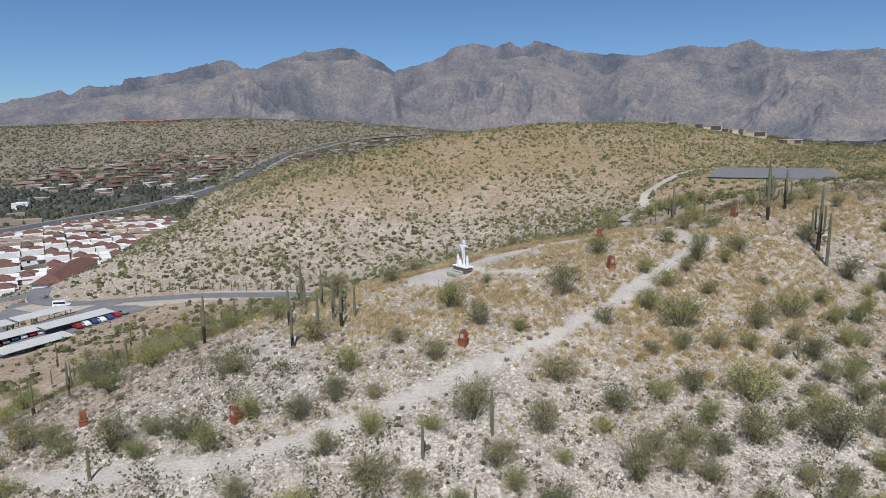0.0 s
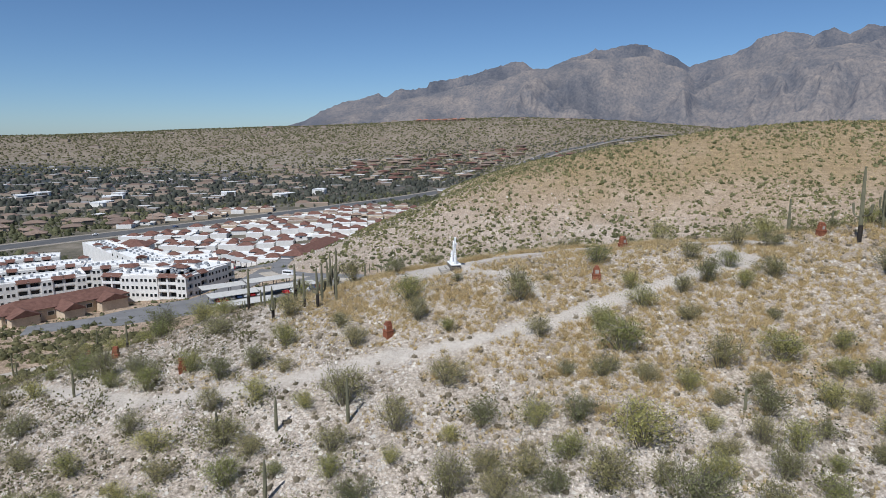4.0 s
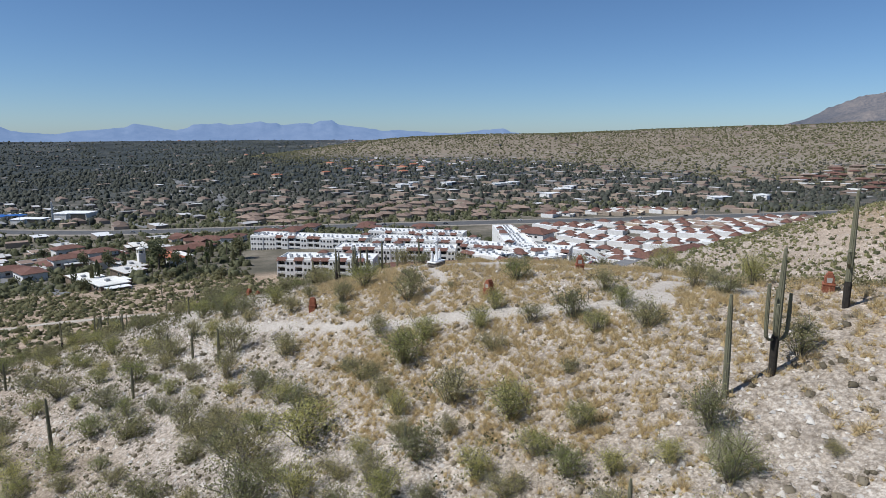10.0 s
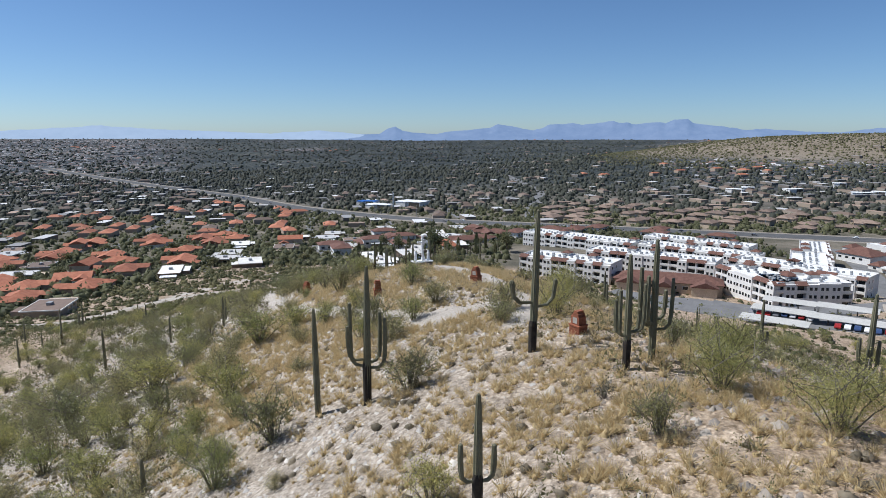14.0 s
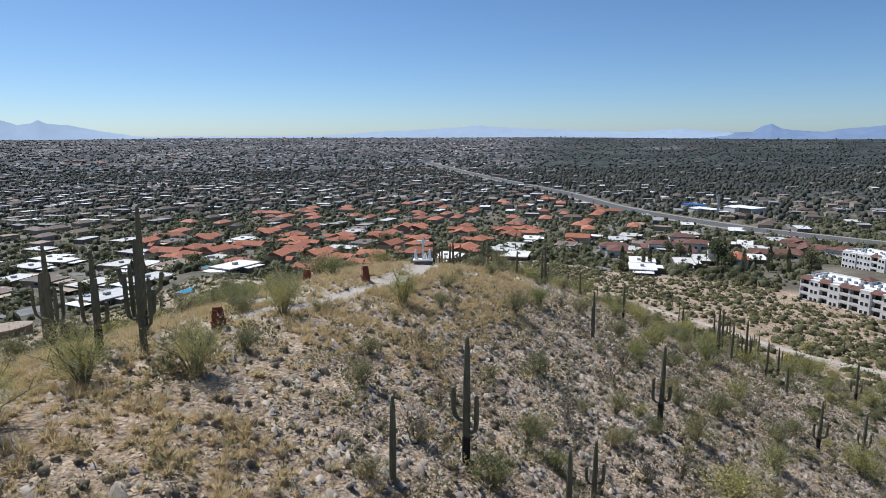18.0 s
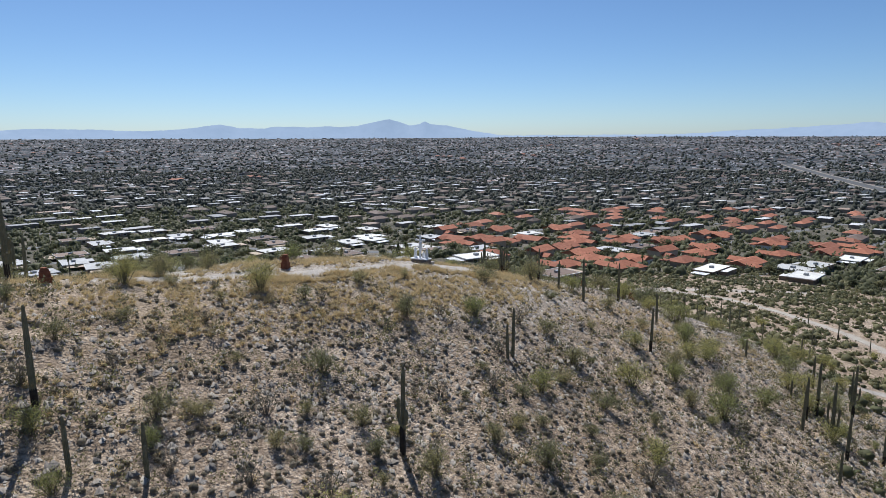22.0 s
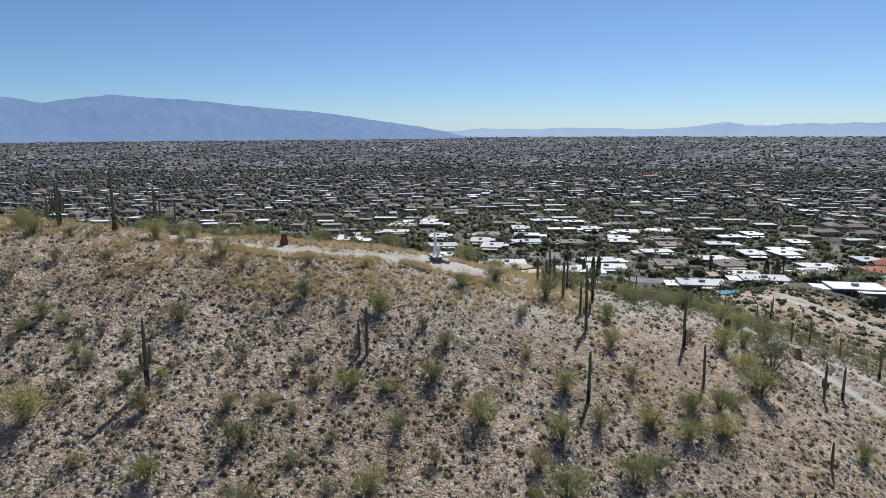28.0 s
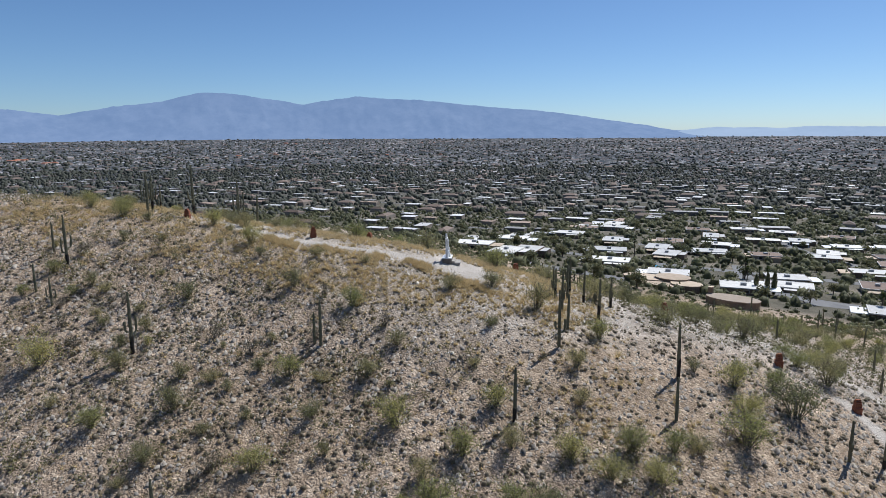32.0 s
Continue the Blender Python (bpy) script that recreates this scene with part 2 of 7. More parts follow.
def ground_material():
    m, tree, bsdf = nodes_of("desert_ground")
    def attr(n):
        a = tree.nodes.new("ShaderNodeAttribute")
        a.attribute_name = n
        return a.outputs["Fac"]
    place = node(tree, "NewGeometry").outputs["Position"]
    stones = node(tree, "TexVoronoi", Scale=3.4, Randomness=1.0)
    wander = node(tree, "TexNoise", Scale=0.9, Detail=3.0)
    tree.links.new(place, wander.inputs["Vector"])
    moved = node(tree, "VectorMath")
    moved.operation = "MULTIPLY_ADD"
    tree.links.new(wander.outputs["Color"], moved.inputs[0])
    moved.inputs[1].default_value = (0.9, 0.9, 0.9)
    tree.links.new(place, moved.inputs[2])
    tree.links.new(moved.outputs[0], stones.inputs["Vector"])
    chips = node(tree, "TexVoronoi", Scale=9.0, Randomness=1.0)
    tree.links.new(place, chips.inputs["Vector"])
    big, mid, fine = noise_at(tree, 22, 4), noise_at(tree, 3.0, 6, 0.65), noise_at(tree, 0.35, 4, 0.7)
    rubble = ramp(tree, mid, ((0.3, (0.38, 0.35, 0.315)), (0.5, (0.49, 0.458, 0.42)), (0.68, (0.60, 0.568, 0.53))))
    shade = node(tree, "SeparateColor")
    tree.links.new(stones.outputs["Color"], shade.inputs[0])
    piece = ramp(tree, shade.outputs[0], ((0.0, (0.55, 0.52, 0.49)), (0.5, (0.95, 0.95, 0.95)), (1.0, (1.3, 1.28, 1.25))))
    rubble = mix(tree, 0.38, rubble, piece, "MULTIPLY")
    soil = ramp(tree, stones.outputs["Distance"], ((0.38, (1.0, 1.0, 1.0)), (0.72, (0.50, 0.45, 0.39))))
    rubble = mix(tree, 0.42, rubble, soil, "MULTIPLY")
    shade2 = node(tree, "SeparateColor")
    tree.links.new(chips.outputs["Color"], shade2.inputs[0])
    rubble = mix(tree, 0.6, rubble, ramp(tree, shade2.outputs[1], ((0.0, (0.6, 0.58, 0.55)), (1.0, (1.25, 1.24, 1.22)))), "MULTIPLY")
    earth = ramp(tree, big, ((0.35, (0.88, 0.84, 0.78)), (0.65, (1.1, 1.08, 1.06))))
    rubble = mix(tree, 1.0, rubble, earth, "MULTIPLY")
    speck = ramp(tree, fine, ((0.36, (0.5, 0.47, 0.44)), (0.6, (1.16, 1.15, 1.14))))
    rubble = mix(tree, 0.75, rubble, speck, "MULTIPLY")
    # browner multiplier: tan soil on low ground, painted shade on the north side
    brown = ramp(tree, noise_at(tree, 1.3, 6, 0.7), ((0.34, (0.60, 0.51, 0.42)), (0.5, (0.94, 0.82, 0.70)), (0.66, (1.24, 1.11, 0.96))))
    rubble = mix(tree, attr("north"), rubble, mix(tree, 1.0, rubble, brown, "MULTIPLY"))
    straw = ramp(tree, mid, ((0.3, (0.20, 0.148, 0.08)), (0.7, (0.36, 0.27, 0.152))))
    straw = mix(tree, 0.5, straw, speck, "MULTIPLY")
    col = mix(tree, attr("grass"), rubble, straw)
    dust = ramp(tree, mid, ((0.3, (0.41, 0.366, 0.312)), (0.7, (0.52, 0.47, 0.41))))
    col = mix(tree, attr("path"), col, mix(tree, 0.25, dust, speck, "MULTIPLY"))
    town = ramp(tree, noise_at(tree, 60, 6, 0.7), ((0.3, (0.09, 0.085, 0.064)), (0.5, (0.15, 0.135, 0.105)), (0.72, (0.27, 0.235, 0.19))))
    town = mix(tree, 0.6, town, ramp(tree, noise_at(tree, 9, 4, 0.7), ((0.35, (0.55, 0.57, 0.52)), (0.65, (1.15, 1.12, 1.1)))), "MULTIPLY")
    # streets, roofs and trees of the far plain, too small to tell apart
    plots = node(tree, "TexVoronoi", Scale=1 / 13.0, Randomness=1.0)
    tree.links.new(place, plots.inputs["Vector"])
    draw = node(tree, "SeparateColor")
    tree.links.new(plots.outputs["Color"], draw.inputs[0])
    built = ramp(tree, draw.outputs[0], ((0.0, (0.034, 0.043, 0.05)), (0.52, (0.055, 0.066, 0.07)), (0.56, (0.095, 0.098, 0.10)), (0.84, (0.14, 0.132, 0.125)), (0.86, (0.18, 0.125, 0.11)), (0.93, (0.21, 0.145, 0.125)), (0.95, (0.4, 0.4, 0.41)), (1.0, (0.5, 0.5, 0.51))))
    quarter = ramp(tree, noise_at(tree, 420, 4, 0.6), ((0.36, (0.64, 0.65, 0.68)), (0.52, (1.05, 1.04, 1.04)), (0.68, (1.42, 1.33, 1.25))))
    built = mix(tree, attr("woods"), built, ramp(tree, draw.outputs[1], ((0.0, (0.025, 0.032, 0.034)), (0.8, (0.06, 0.068, 0.064)), (1.0, (0.12, 0.115, 0.10)))))
    town = mix(tree, attr("plain"), town, mix(tree, 1.0, built, quarter, "MULTIPLY"))
    col = mix(tree, attr("town"), col, town)
    tree.links.new(col, bsdf.inputs["Base Color"])
    bsdf.inputs["Roughness"].default_value = 0.95
    bsdf.inputs["Specular IOR Level"].default_value = 0.1
    add = node(tree, "Math")
    add.operation = "SUBTRACT"
    tree.links.new(fine, add.inputs[0])
    tree.links.new(stones.outputs["Distance"], add.inputs[1])
    bump(tree, bsdf, add.outputs[0], 0.9, 0.14)
    return m


MAT_GROUND = ground_material()
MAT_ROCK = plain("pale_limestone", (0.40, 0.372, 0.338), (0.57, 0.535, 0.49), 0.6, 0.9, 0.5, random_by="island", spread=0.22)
# north-slope stones: the same rubble with the slope's shade toned into its colour
MAT_ROCKN = plain("shade_toned_rock", (0.23, 0.205, 0.18), (0.395, 0.355, 0.315), 0.6, 0.9, 0.5, random_by="island", spread=0.4)
MAT_DUST = plain("pale_trodden_dirt", (0.36, 0.315, 0.255), (0.48, 0.43, 0.36), 2.5, 0.95, 0.3)
MAT_VERGE = plain("tan_graded_dirt", (0.22, 0.195, 0.16), (0.34, 0.30, 0.25), 4.0, 0.95, 0.3)
MAT_SAGUARO = plain("saguaro_skin", (0.13, 0.125, 0.078), (0.20, 0.19, 0.122), 0.7, 0.7, 0.3)
MAT_SCAR = plain("saguaro_scar", (0.022, 0.019, 0.016), (0.055, 0.046, 0.036), 0.3, 0.9, 0.4)
MAT_LEAF = leafy("creosote_leaf", (0.19, 0.185, 0.088), (0.41, 0.385, 0.21))
MAT_PALO = leafy("palo_verde_leaf", (0.24, 0.245, 0.085), (0.50, 0.48, 0.21))
MAT_STEM = plain("grey_stem", (0.13, 0.115, 0.09), (0.24, 0.21, 0.17), 0.3, 0.9, 0.2)
MAT_DRYLEAF = leafy("grey_bursage", (0.13, 0.118, 0.088), (0.28, 0.253, 0.20))
MAT_SCRUB = leafy("dark_scrub_leaf", (0.085, 0.09, 0.05), (0.19, 0.188, 0.108))
MAT_VALLEY = leafy("olive_scrub_leaf", (0.105, 0.106, 0.053), (0.24, 0.232, 0.13))
MAT_SAGE = leafy("hill_shrub_leaf", (0.14, 0.146, 0.07), (0.31, 0.30, 0.165))
MAT_STRAW = leafy("dry_grass_blade", (0.53, 0.40, 0.218), (0.75, 0.595, 0.36), 0.2)
MAT_WHITE = plain("white_painted_statue", (0.74, 0.74, 0.73), (0.84, 0.84, 0.83), 0.6, 0.55, 0.1)
MAT_PLINTH = plain("dark_rubble_plinth", (0.10, 0.085, 0.07), (0.24, 0.21, 0.18), 0.18, 0.9, 0.6)
MAT_CONCRETE = plain("worn_concrete", (0.34, 0.31, 0.27), (0.45, 0.42, 0.37), 1.2, 0.9, 0.2)
MAT_BRICK = plain("red_brick", (0.21, 0.075, 0.042), (0.33, 0.13, 0.075), 0.25, 0.85, 0.3, random_by="object", spread=0.15)
MAT_HIGHWAY = plain("dark_highway_asphalt", (0.085, 0.085, 0.085), (0.13, 0.128, 0.125), 6.0, 0.9, 0.1)
MAT_ASPHALT = plain("grey_asphalt", (0.15, 0.148, 0.145), (0.22, 0.215, 0.21), 5.0, 0.9, 0.1)
MAT_STUCCO = plain("white_stucco", (0.66, 0.64, 0.60), (0.78, 0.76, 0.72), 3.0, 0.85, 0.1)
MAT_ROOFW = plain("white_roof_coating", (0.72, 0.72, 0.71), (0.84, 0.84, 0.83), 4.0, 0.7, 0.05)
MAT_BROWNTILE = plain("brown_roof_tile", (0.12, 0.06, 0.045), (0.20, 0.105, 0.08), 1.5, 0.85, 0.4)
MAT_REDTILE = plain("red_roof_tile", (0.30, 0.11, 0.065), (0.43, 0.18, 0.11), 2.0, 0.85, 0.4, random_by="object", spread=0.2)
MAT_GLASS = plain("dark_window_glass", (0.015, 0.018, 0.02), (0.03, 0.034, 0.038), 2.0, 0.12, 0.0)
# dark tone that paints the shade of a recess onto a flat panel
MAT_SHADE = plain("recess_shade_tone", (0.06, 0.055, 0.05), (0.10, 0.09, 0.08), 1.0, 0.9, 0.1)


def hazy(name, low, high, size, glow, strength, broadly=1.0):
    """Distant rock: its colour, toned for relief, with the air's haze painted on as a blue glow."""
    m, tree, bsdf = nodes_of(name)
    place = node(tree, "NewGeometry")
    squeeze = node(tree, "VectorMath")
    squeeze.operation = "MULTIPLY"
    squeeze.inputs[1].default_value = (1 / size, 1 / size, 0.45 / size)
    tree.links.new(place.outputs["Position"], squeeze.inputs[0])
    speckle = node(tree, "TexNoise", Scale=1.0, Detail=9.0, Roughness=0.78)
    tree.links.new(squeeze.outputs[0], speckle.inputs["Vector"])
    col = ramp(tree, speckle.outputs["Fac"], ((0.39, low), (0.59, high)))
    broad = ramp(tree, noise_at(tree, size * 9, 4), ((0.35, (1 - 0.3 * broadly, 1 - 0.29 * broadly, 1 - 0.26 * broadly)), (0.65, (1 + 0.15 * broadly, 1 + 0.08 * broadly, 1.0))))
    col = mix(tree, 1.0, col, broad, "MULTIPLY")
    # gully scrub and relief shade are both toned into the base colour by ridge
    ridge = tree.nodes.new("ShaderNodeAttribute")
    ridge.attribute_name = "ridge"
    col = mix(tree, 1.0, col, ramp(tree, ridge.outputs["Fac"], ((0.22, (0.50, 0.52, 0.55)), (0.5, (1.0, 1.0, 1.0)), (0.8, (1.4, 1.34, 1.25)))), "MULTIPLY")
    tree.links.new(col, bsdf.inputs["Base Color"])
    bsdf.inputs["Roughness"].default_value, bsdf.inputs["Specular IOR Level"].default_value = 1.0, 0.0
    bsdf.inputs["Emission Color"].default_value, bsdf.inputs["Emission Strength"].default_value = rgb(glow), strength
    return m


# haze painted as blue emission; the two far ranges get bluish base colours too
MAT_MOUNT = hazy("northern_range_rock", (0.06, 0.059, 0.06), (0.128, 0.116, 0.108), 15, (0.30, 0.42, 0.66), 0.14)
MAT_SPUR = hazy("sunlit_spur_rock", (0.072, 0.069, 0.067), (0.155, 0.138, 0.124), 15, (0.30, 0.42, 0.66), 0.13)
MAT_BLUE = hazy("hazed_blue_range", (0.05, 0.06, 0.08), (0.085, 0.095, 0.115), 150, (0.30, 0.46, 0.77), 0.47, 0.3)
MAT_PALE = hazy("hazed_pale_range", (0.12, 0.14, 0.17), (0.15, 0.17, 0.20), 200, (0.43, 0.57, 0.76), 0.56, 0.15)


# ---- mesh helpers ----
def mesh_of(name, verts, faces, mats, smoothed=False):
    me = bpy.data.meshes.new(name)
    me.from_pydata([tuple(v) for v in verts], [], faces)
    for m in mats if isinstance(mats, (list, tuple)) else [mats]:
        me.materials.append(m)
    if smoothed:
        me.polygons.foreach_set("use_smooth", [True] * len(me.polygons))
    me.update()
    return me


def tri_mesh(name, verts, tris, mat):
    """A mesh from arrays of corners and triangles, fast."""
    verts, tris = np.asarray(verts, np.float32).reshape(-1, 3), np.asarray(tris, np.int32).reshape(-1, 3)
    me = bpy.data.meshes.new(name)
    me.vertices.add(len(verts))
    me.vertices.foreach_set("co", verts.ravel())
    me.loops.add(tris.size)
    me.loops.foreach_set("vertex_index", tris.ravel())
    me.polygons.add(len(tris))
    me.polygons.foreach_set("loop_start", np.arange(0, tris.size, 3, dtype=np.int32))
    me.materials.append(mat)
    me.update(calc_edges=True)
    return me


def part(name, bm, material, parent, label=""):
    me = bpy.data.meshes.new(name)
    bm.to_mesh(me)
    bm.free()
    me.materials.append(material)
    ob = new(name, me)
    ob.parent = parent
    if label:
        ob["label"] = label
    return ob


def piece(name, me, parent, m=None, label=""):
    ob = new(name, me)
    ob.parent = parent
    if m is not None:
        ob.matrix_basis = m
    if label:
        ob["label"] = label
    return ob


def box(bm, x0, x1, y0, y1, z0, z1, bevel=0.0):
    r = bmesh.ops.create_cube(bm, size=1.0, matrix=Matrix.Translation(((x0 + x1) / 2, (y0 + y1) / 2, (z0 + z1) / 2)) @ Matrix.Diagonal((x1 - x0, y1 - y0, z1 - z0, 1)))
    if bevel:
        edges = list({e for v in r["verts"] for e in v.link_edges})
        bmesh.ops.bevel(bm, geom=edges, offset=bevel, segments=1, affect="EDGES")
    return r


def tube(verts, faces, line, radii, sides, ribs=0.0):
    """A tapered tube along a line, appended to the lists."""
    base = len(verts)
    for i, (p, r) in enumerate(zip(line, radii)):
        way = (Vector(line[min(i + 1, len(line) - 1)]) - Vector(line[max(i - 1, 0)])).normalized()
        side = way.cross(Vector((0.31, 0.95, 0.07))).normalized()
        up = way.cross(side)
        for k in range(sides):
            a = 2 * math.pi * k / sides
            rr = r * (1 - ribs * (k % 2))
            verts.append(Vector(p) + side * math.cos(a) * rr + up * math.sin(a) * rr)
    for i in range(len(line) - 1):
        for k in range(sides):
            a, b = base + i * sides + k, base + i * sides + (k + 1) % sides
            faces.append((a, b, b + sides, a + sides))
    faces.append(tuple(base + (len(line) - 1) * sides + k for k in range(sides)))


# ---- ground ----
def build_ground():
    segs = 660
    rings = [0.0]
    while rings[-1] < 4930:
        r = rings[-1]
        rings.append(r + (0.75 if r < 105 else max(0.75, (r - 70) * 0.033)))
    rings = np.array(rings[1:])
    ang = np.arange(segs) * 2 * math.pi / segs
    rr, aa = np.meshgrid(rings, ang, indexing="ij")
    x, y = (5 + rr * np.cos(aa)).ravel(), (90 + rr * np.sin(aa)).ravel()
    x, y = np.append(x, 5.0), np.append(y, 90.0)
    verts = np.stack([x, y, ground_z(x, y)], 1)
    n = len(rings)
    i, k = np.meshgrid(np.arange(n - 1), np.arange(segs), indexing="ij")
    a, b = i * segs + k, i * segs + (k + 1) % segs
    tris = np.concatenate([np.stack([a, a + segs, b + segs], -1).reshape(-1, 3), np.stack([a, b + segs, b], -1).reshape(-1, 3),
                           np.stack([np.full(segs, n * segs), np.arange(segs), (np.arange(segs) + 1) % segs], -1)])
    me = tri_mesh("ground", verts, tris, MAT_GROUND)
    nw = bare_valley(x, y)
    hill = smooth(-38 - 10 * (x > -190) * (y < 440) - 16 * nw, -26 - 16 * (x > -190) * (y < 440) - 20 * nw, land(x, y) + 3 * fractal(x, y, 60, 3, 70)) * (1 - smooth(2300, 2700, np.hypot(x, y))) * smooth(150, 260, y) * (1 - smooth(500, 700, x))
    hill = np.maximum(hill, (1 - smooth(95, 150, np.hypot(x + 20, y - 100))))
    wild_land = smooth(-250, -228, x - 60 * smooth(480, 560, y)) * smooth(-92, -68, y + 14 * fractal(x, y, 40, 3, 71)) * (1 - smooth(640, 760, y)) * (1 - smooth(600, 760, x))
    wild_land = wild_land * (1 - smooth(200, 300, x) * (1 - smooth(150, 260, y)))
    hill = np.maximum(hill, wild_land)
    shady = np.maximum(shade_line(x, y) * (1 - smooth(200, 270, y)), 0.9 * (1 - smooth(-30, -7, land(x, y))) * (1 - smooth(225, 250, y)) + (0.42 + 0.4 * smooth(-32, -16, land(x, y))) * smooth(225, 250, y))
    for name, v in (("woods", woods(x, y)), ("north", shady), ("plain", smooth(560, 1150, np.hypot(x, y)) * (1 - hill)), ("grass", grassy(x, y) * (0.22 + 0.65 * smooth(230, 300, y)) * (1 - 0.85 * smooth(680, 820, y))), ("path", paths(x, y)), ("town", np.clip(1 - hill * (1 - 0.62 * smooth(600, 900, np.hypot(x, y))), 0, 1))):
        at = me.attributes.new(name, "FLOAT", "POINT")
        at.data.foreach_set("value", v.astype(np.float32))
    me.polygons.foreach_set("use_smooth", [True] * len(me.polygons))
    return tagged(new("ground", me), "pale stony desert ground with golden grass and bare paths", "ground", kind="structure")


build_ground()


# ---- mountains ----
def skyline(az, peaks, floor=0.0):
    """Height in degrees above the level of the eye: the tallest of a row of straight-flanked peaks."""
    pa, pe = np.array([p[0] for p in peaks]), np.array([p[1] for p in peaks])
    return np.interp(az, pa, pe, left=floor, right=floor)


def build_range(name, label, mat, peaks, reach, depth, rough, step, seed, rows=80, tint=0.05, jag=0.06):
    az0, az1 = peaks[0][0], peaks[-1][0]
    az = np.arange(az0, az1 + step, step)
    d = np.linspace(0, 1, rows)
    dd, aa = np.meshgrid(d, az, indexing="ij")
    dist = reach - depth * (1 - dd)
    lat = np.radians(aa) * reach
    px, py = 10 + dist * np.sin(np.radians(aa)), 90 + dist * np.cos(np.radians(aa))
    top = 17 + reach * np.tan(np.radians(skyline(aa, peaks)))
    foot = land(px, py) - 8
    tall = np.maximum(top - foot, 1)
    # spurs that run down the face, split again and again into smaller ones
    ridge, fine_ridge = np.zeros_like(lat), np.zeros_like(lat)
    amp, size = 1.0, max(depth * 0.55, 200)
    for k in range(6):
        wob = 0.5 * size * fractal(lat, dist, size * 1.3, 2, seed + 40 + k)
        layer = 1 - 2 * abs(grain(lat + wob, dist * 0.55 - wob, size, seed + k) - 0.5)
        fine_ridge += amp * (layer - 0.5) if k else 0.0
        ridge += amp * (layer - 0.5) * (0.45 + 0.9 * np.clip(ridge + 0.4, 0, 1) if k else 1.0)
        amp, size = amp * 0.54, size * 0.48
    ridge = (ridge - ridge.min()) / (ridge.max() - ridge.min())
    z = foot + tall * (dd ** 1.15 + rough * np.sin(math.pi * dd) ** 0.9 * (ridge - 0.55))
    z = np.maximum(z, foot)
    limit = 17 + (top - 17) / reach * dist - 0.02 * tall * (1 - dd)
    z = np.minimum(z, limit)
    crag = sum(w * (0.5 - abs(grain(lat[-1], lat[-1] * 0, s, seed + 5 + j) - 0.5) * 2) for j, (w, s) in enumerate(((0.9, 210.0), (0.8, 90.0), (0.6, 38.0), (0.4, 17.0))))
    z[-1] = top[-1] + reach * np.radians(jag) * crag
    z[-2] = np.minimum(z[-2], z[-1] - 0.012 * tall[-1])
    verts = np.stack([px, py, z], -1).reshape(-1, 3)
    n = len(az)
    i, k = np.meshgrid(np.arange(rows - 1), np.arange(n - 1), indexing="ij")
    a = i * n + k
    tris = np.concatenate([np.stack([a, a + 1, a + n + 1], -1).reshape(-1, 3), np.stack([a, a + n + 1, a + n], -1).reshape(-1, 3)])
    me = tri_mesh(name, verts, tris, mat)
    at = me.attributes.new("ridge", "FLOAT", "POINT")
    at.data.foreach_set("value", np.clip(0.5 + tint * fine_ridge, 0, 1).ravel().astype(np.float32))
    tagged(new(name, me), label, "mountain range", kind="structure")


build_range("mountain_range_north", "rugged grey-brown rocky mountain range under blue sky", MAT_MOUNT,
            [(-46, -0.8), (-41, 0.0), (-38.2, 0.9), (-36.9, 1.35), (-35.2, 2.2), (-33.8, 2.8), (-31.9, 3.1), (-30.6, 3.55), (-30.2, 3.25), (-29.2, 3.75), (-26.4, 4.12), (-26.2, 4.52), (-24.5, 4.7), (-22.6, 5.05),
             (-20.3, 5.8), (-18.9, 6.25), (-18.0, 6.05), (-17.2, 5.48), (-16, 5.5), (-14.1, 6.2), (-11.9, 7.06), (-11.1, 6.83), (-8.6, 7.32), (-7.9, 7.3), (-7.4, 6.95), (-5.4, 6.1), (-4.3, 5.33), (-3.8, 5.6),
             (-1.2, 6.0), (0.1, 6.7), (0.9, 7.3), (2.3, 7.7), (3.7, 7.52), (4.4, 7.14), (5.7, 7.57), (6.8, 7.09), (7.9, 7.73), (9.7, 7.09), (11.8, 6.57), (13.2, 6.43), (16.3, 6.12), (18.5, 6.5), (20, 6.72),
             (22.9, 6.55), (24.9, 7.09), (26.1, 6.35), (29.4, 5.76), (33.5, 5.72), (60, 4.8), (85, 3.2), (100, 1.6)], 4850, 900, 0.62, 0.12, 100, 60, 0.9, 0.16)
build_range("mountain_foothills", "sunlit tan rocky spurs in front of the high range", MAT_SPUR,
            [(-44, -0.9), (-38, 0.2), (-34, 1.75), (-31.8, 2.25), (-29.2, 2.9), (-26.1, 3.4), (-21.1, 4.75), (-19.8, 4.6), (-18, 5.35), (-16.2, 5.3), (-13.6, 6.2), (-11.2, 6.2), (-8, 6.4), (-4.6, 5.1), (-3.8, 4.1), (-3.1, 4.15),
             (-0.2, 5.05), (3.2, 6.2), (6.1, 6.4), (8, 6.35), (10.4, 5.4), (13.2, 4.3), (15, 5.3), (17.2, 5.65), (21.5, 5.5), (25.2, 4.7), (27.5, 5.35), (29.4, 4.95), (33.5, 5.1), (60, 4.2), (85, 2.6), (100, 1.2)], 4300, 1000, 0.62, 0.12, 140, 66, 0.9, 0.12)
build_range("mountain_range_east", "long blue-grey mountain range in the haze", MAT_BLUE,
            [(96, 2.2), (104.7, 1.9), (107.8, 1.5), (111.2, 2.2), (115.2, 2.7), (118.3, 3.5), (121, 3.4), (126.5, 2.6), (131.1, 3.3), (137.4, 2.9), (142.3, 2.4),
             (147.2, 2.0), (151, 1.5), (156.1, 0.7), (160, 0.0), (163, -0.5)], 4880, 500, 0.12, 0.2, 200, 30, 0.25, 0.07)
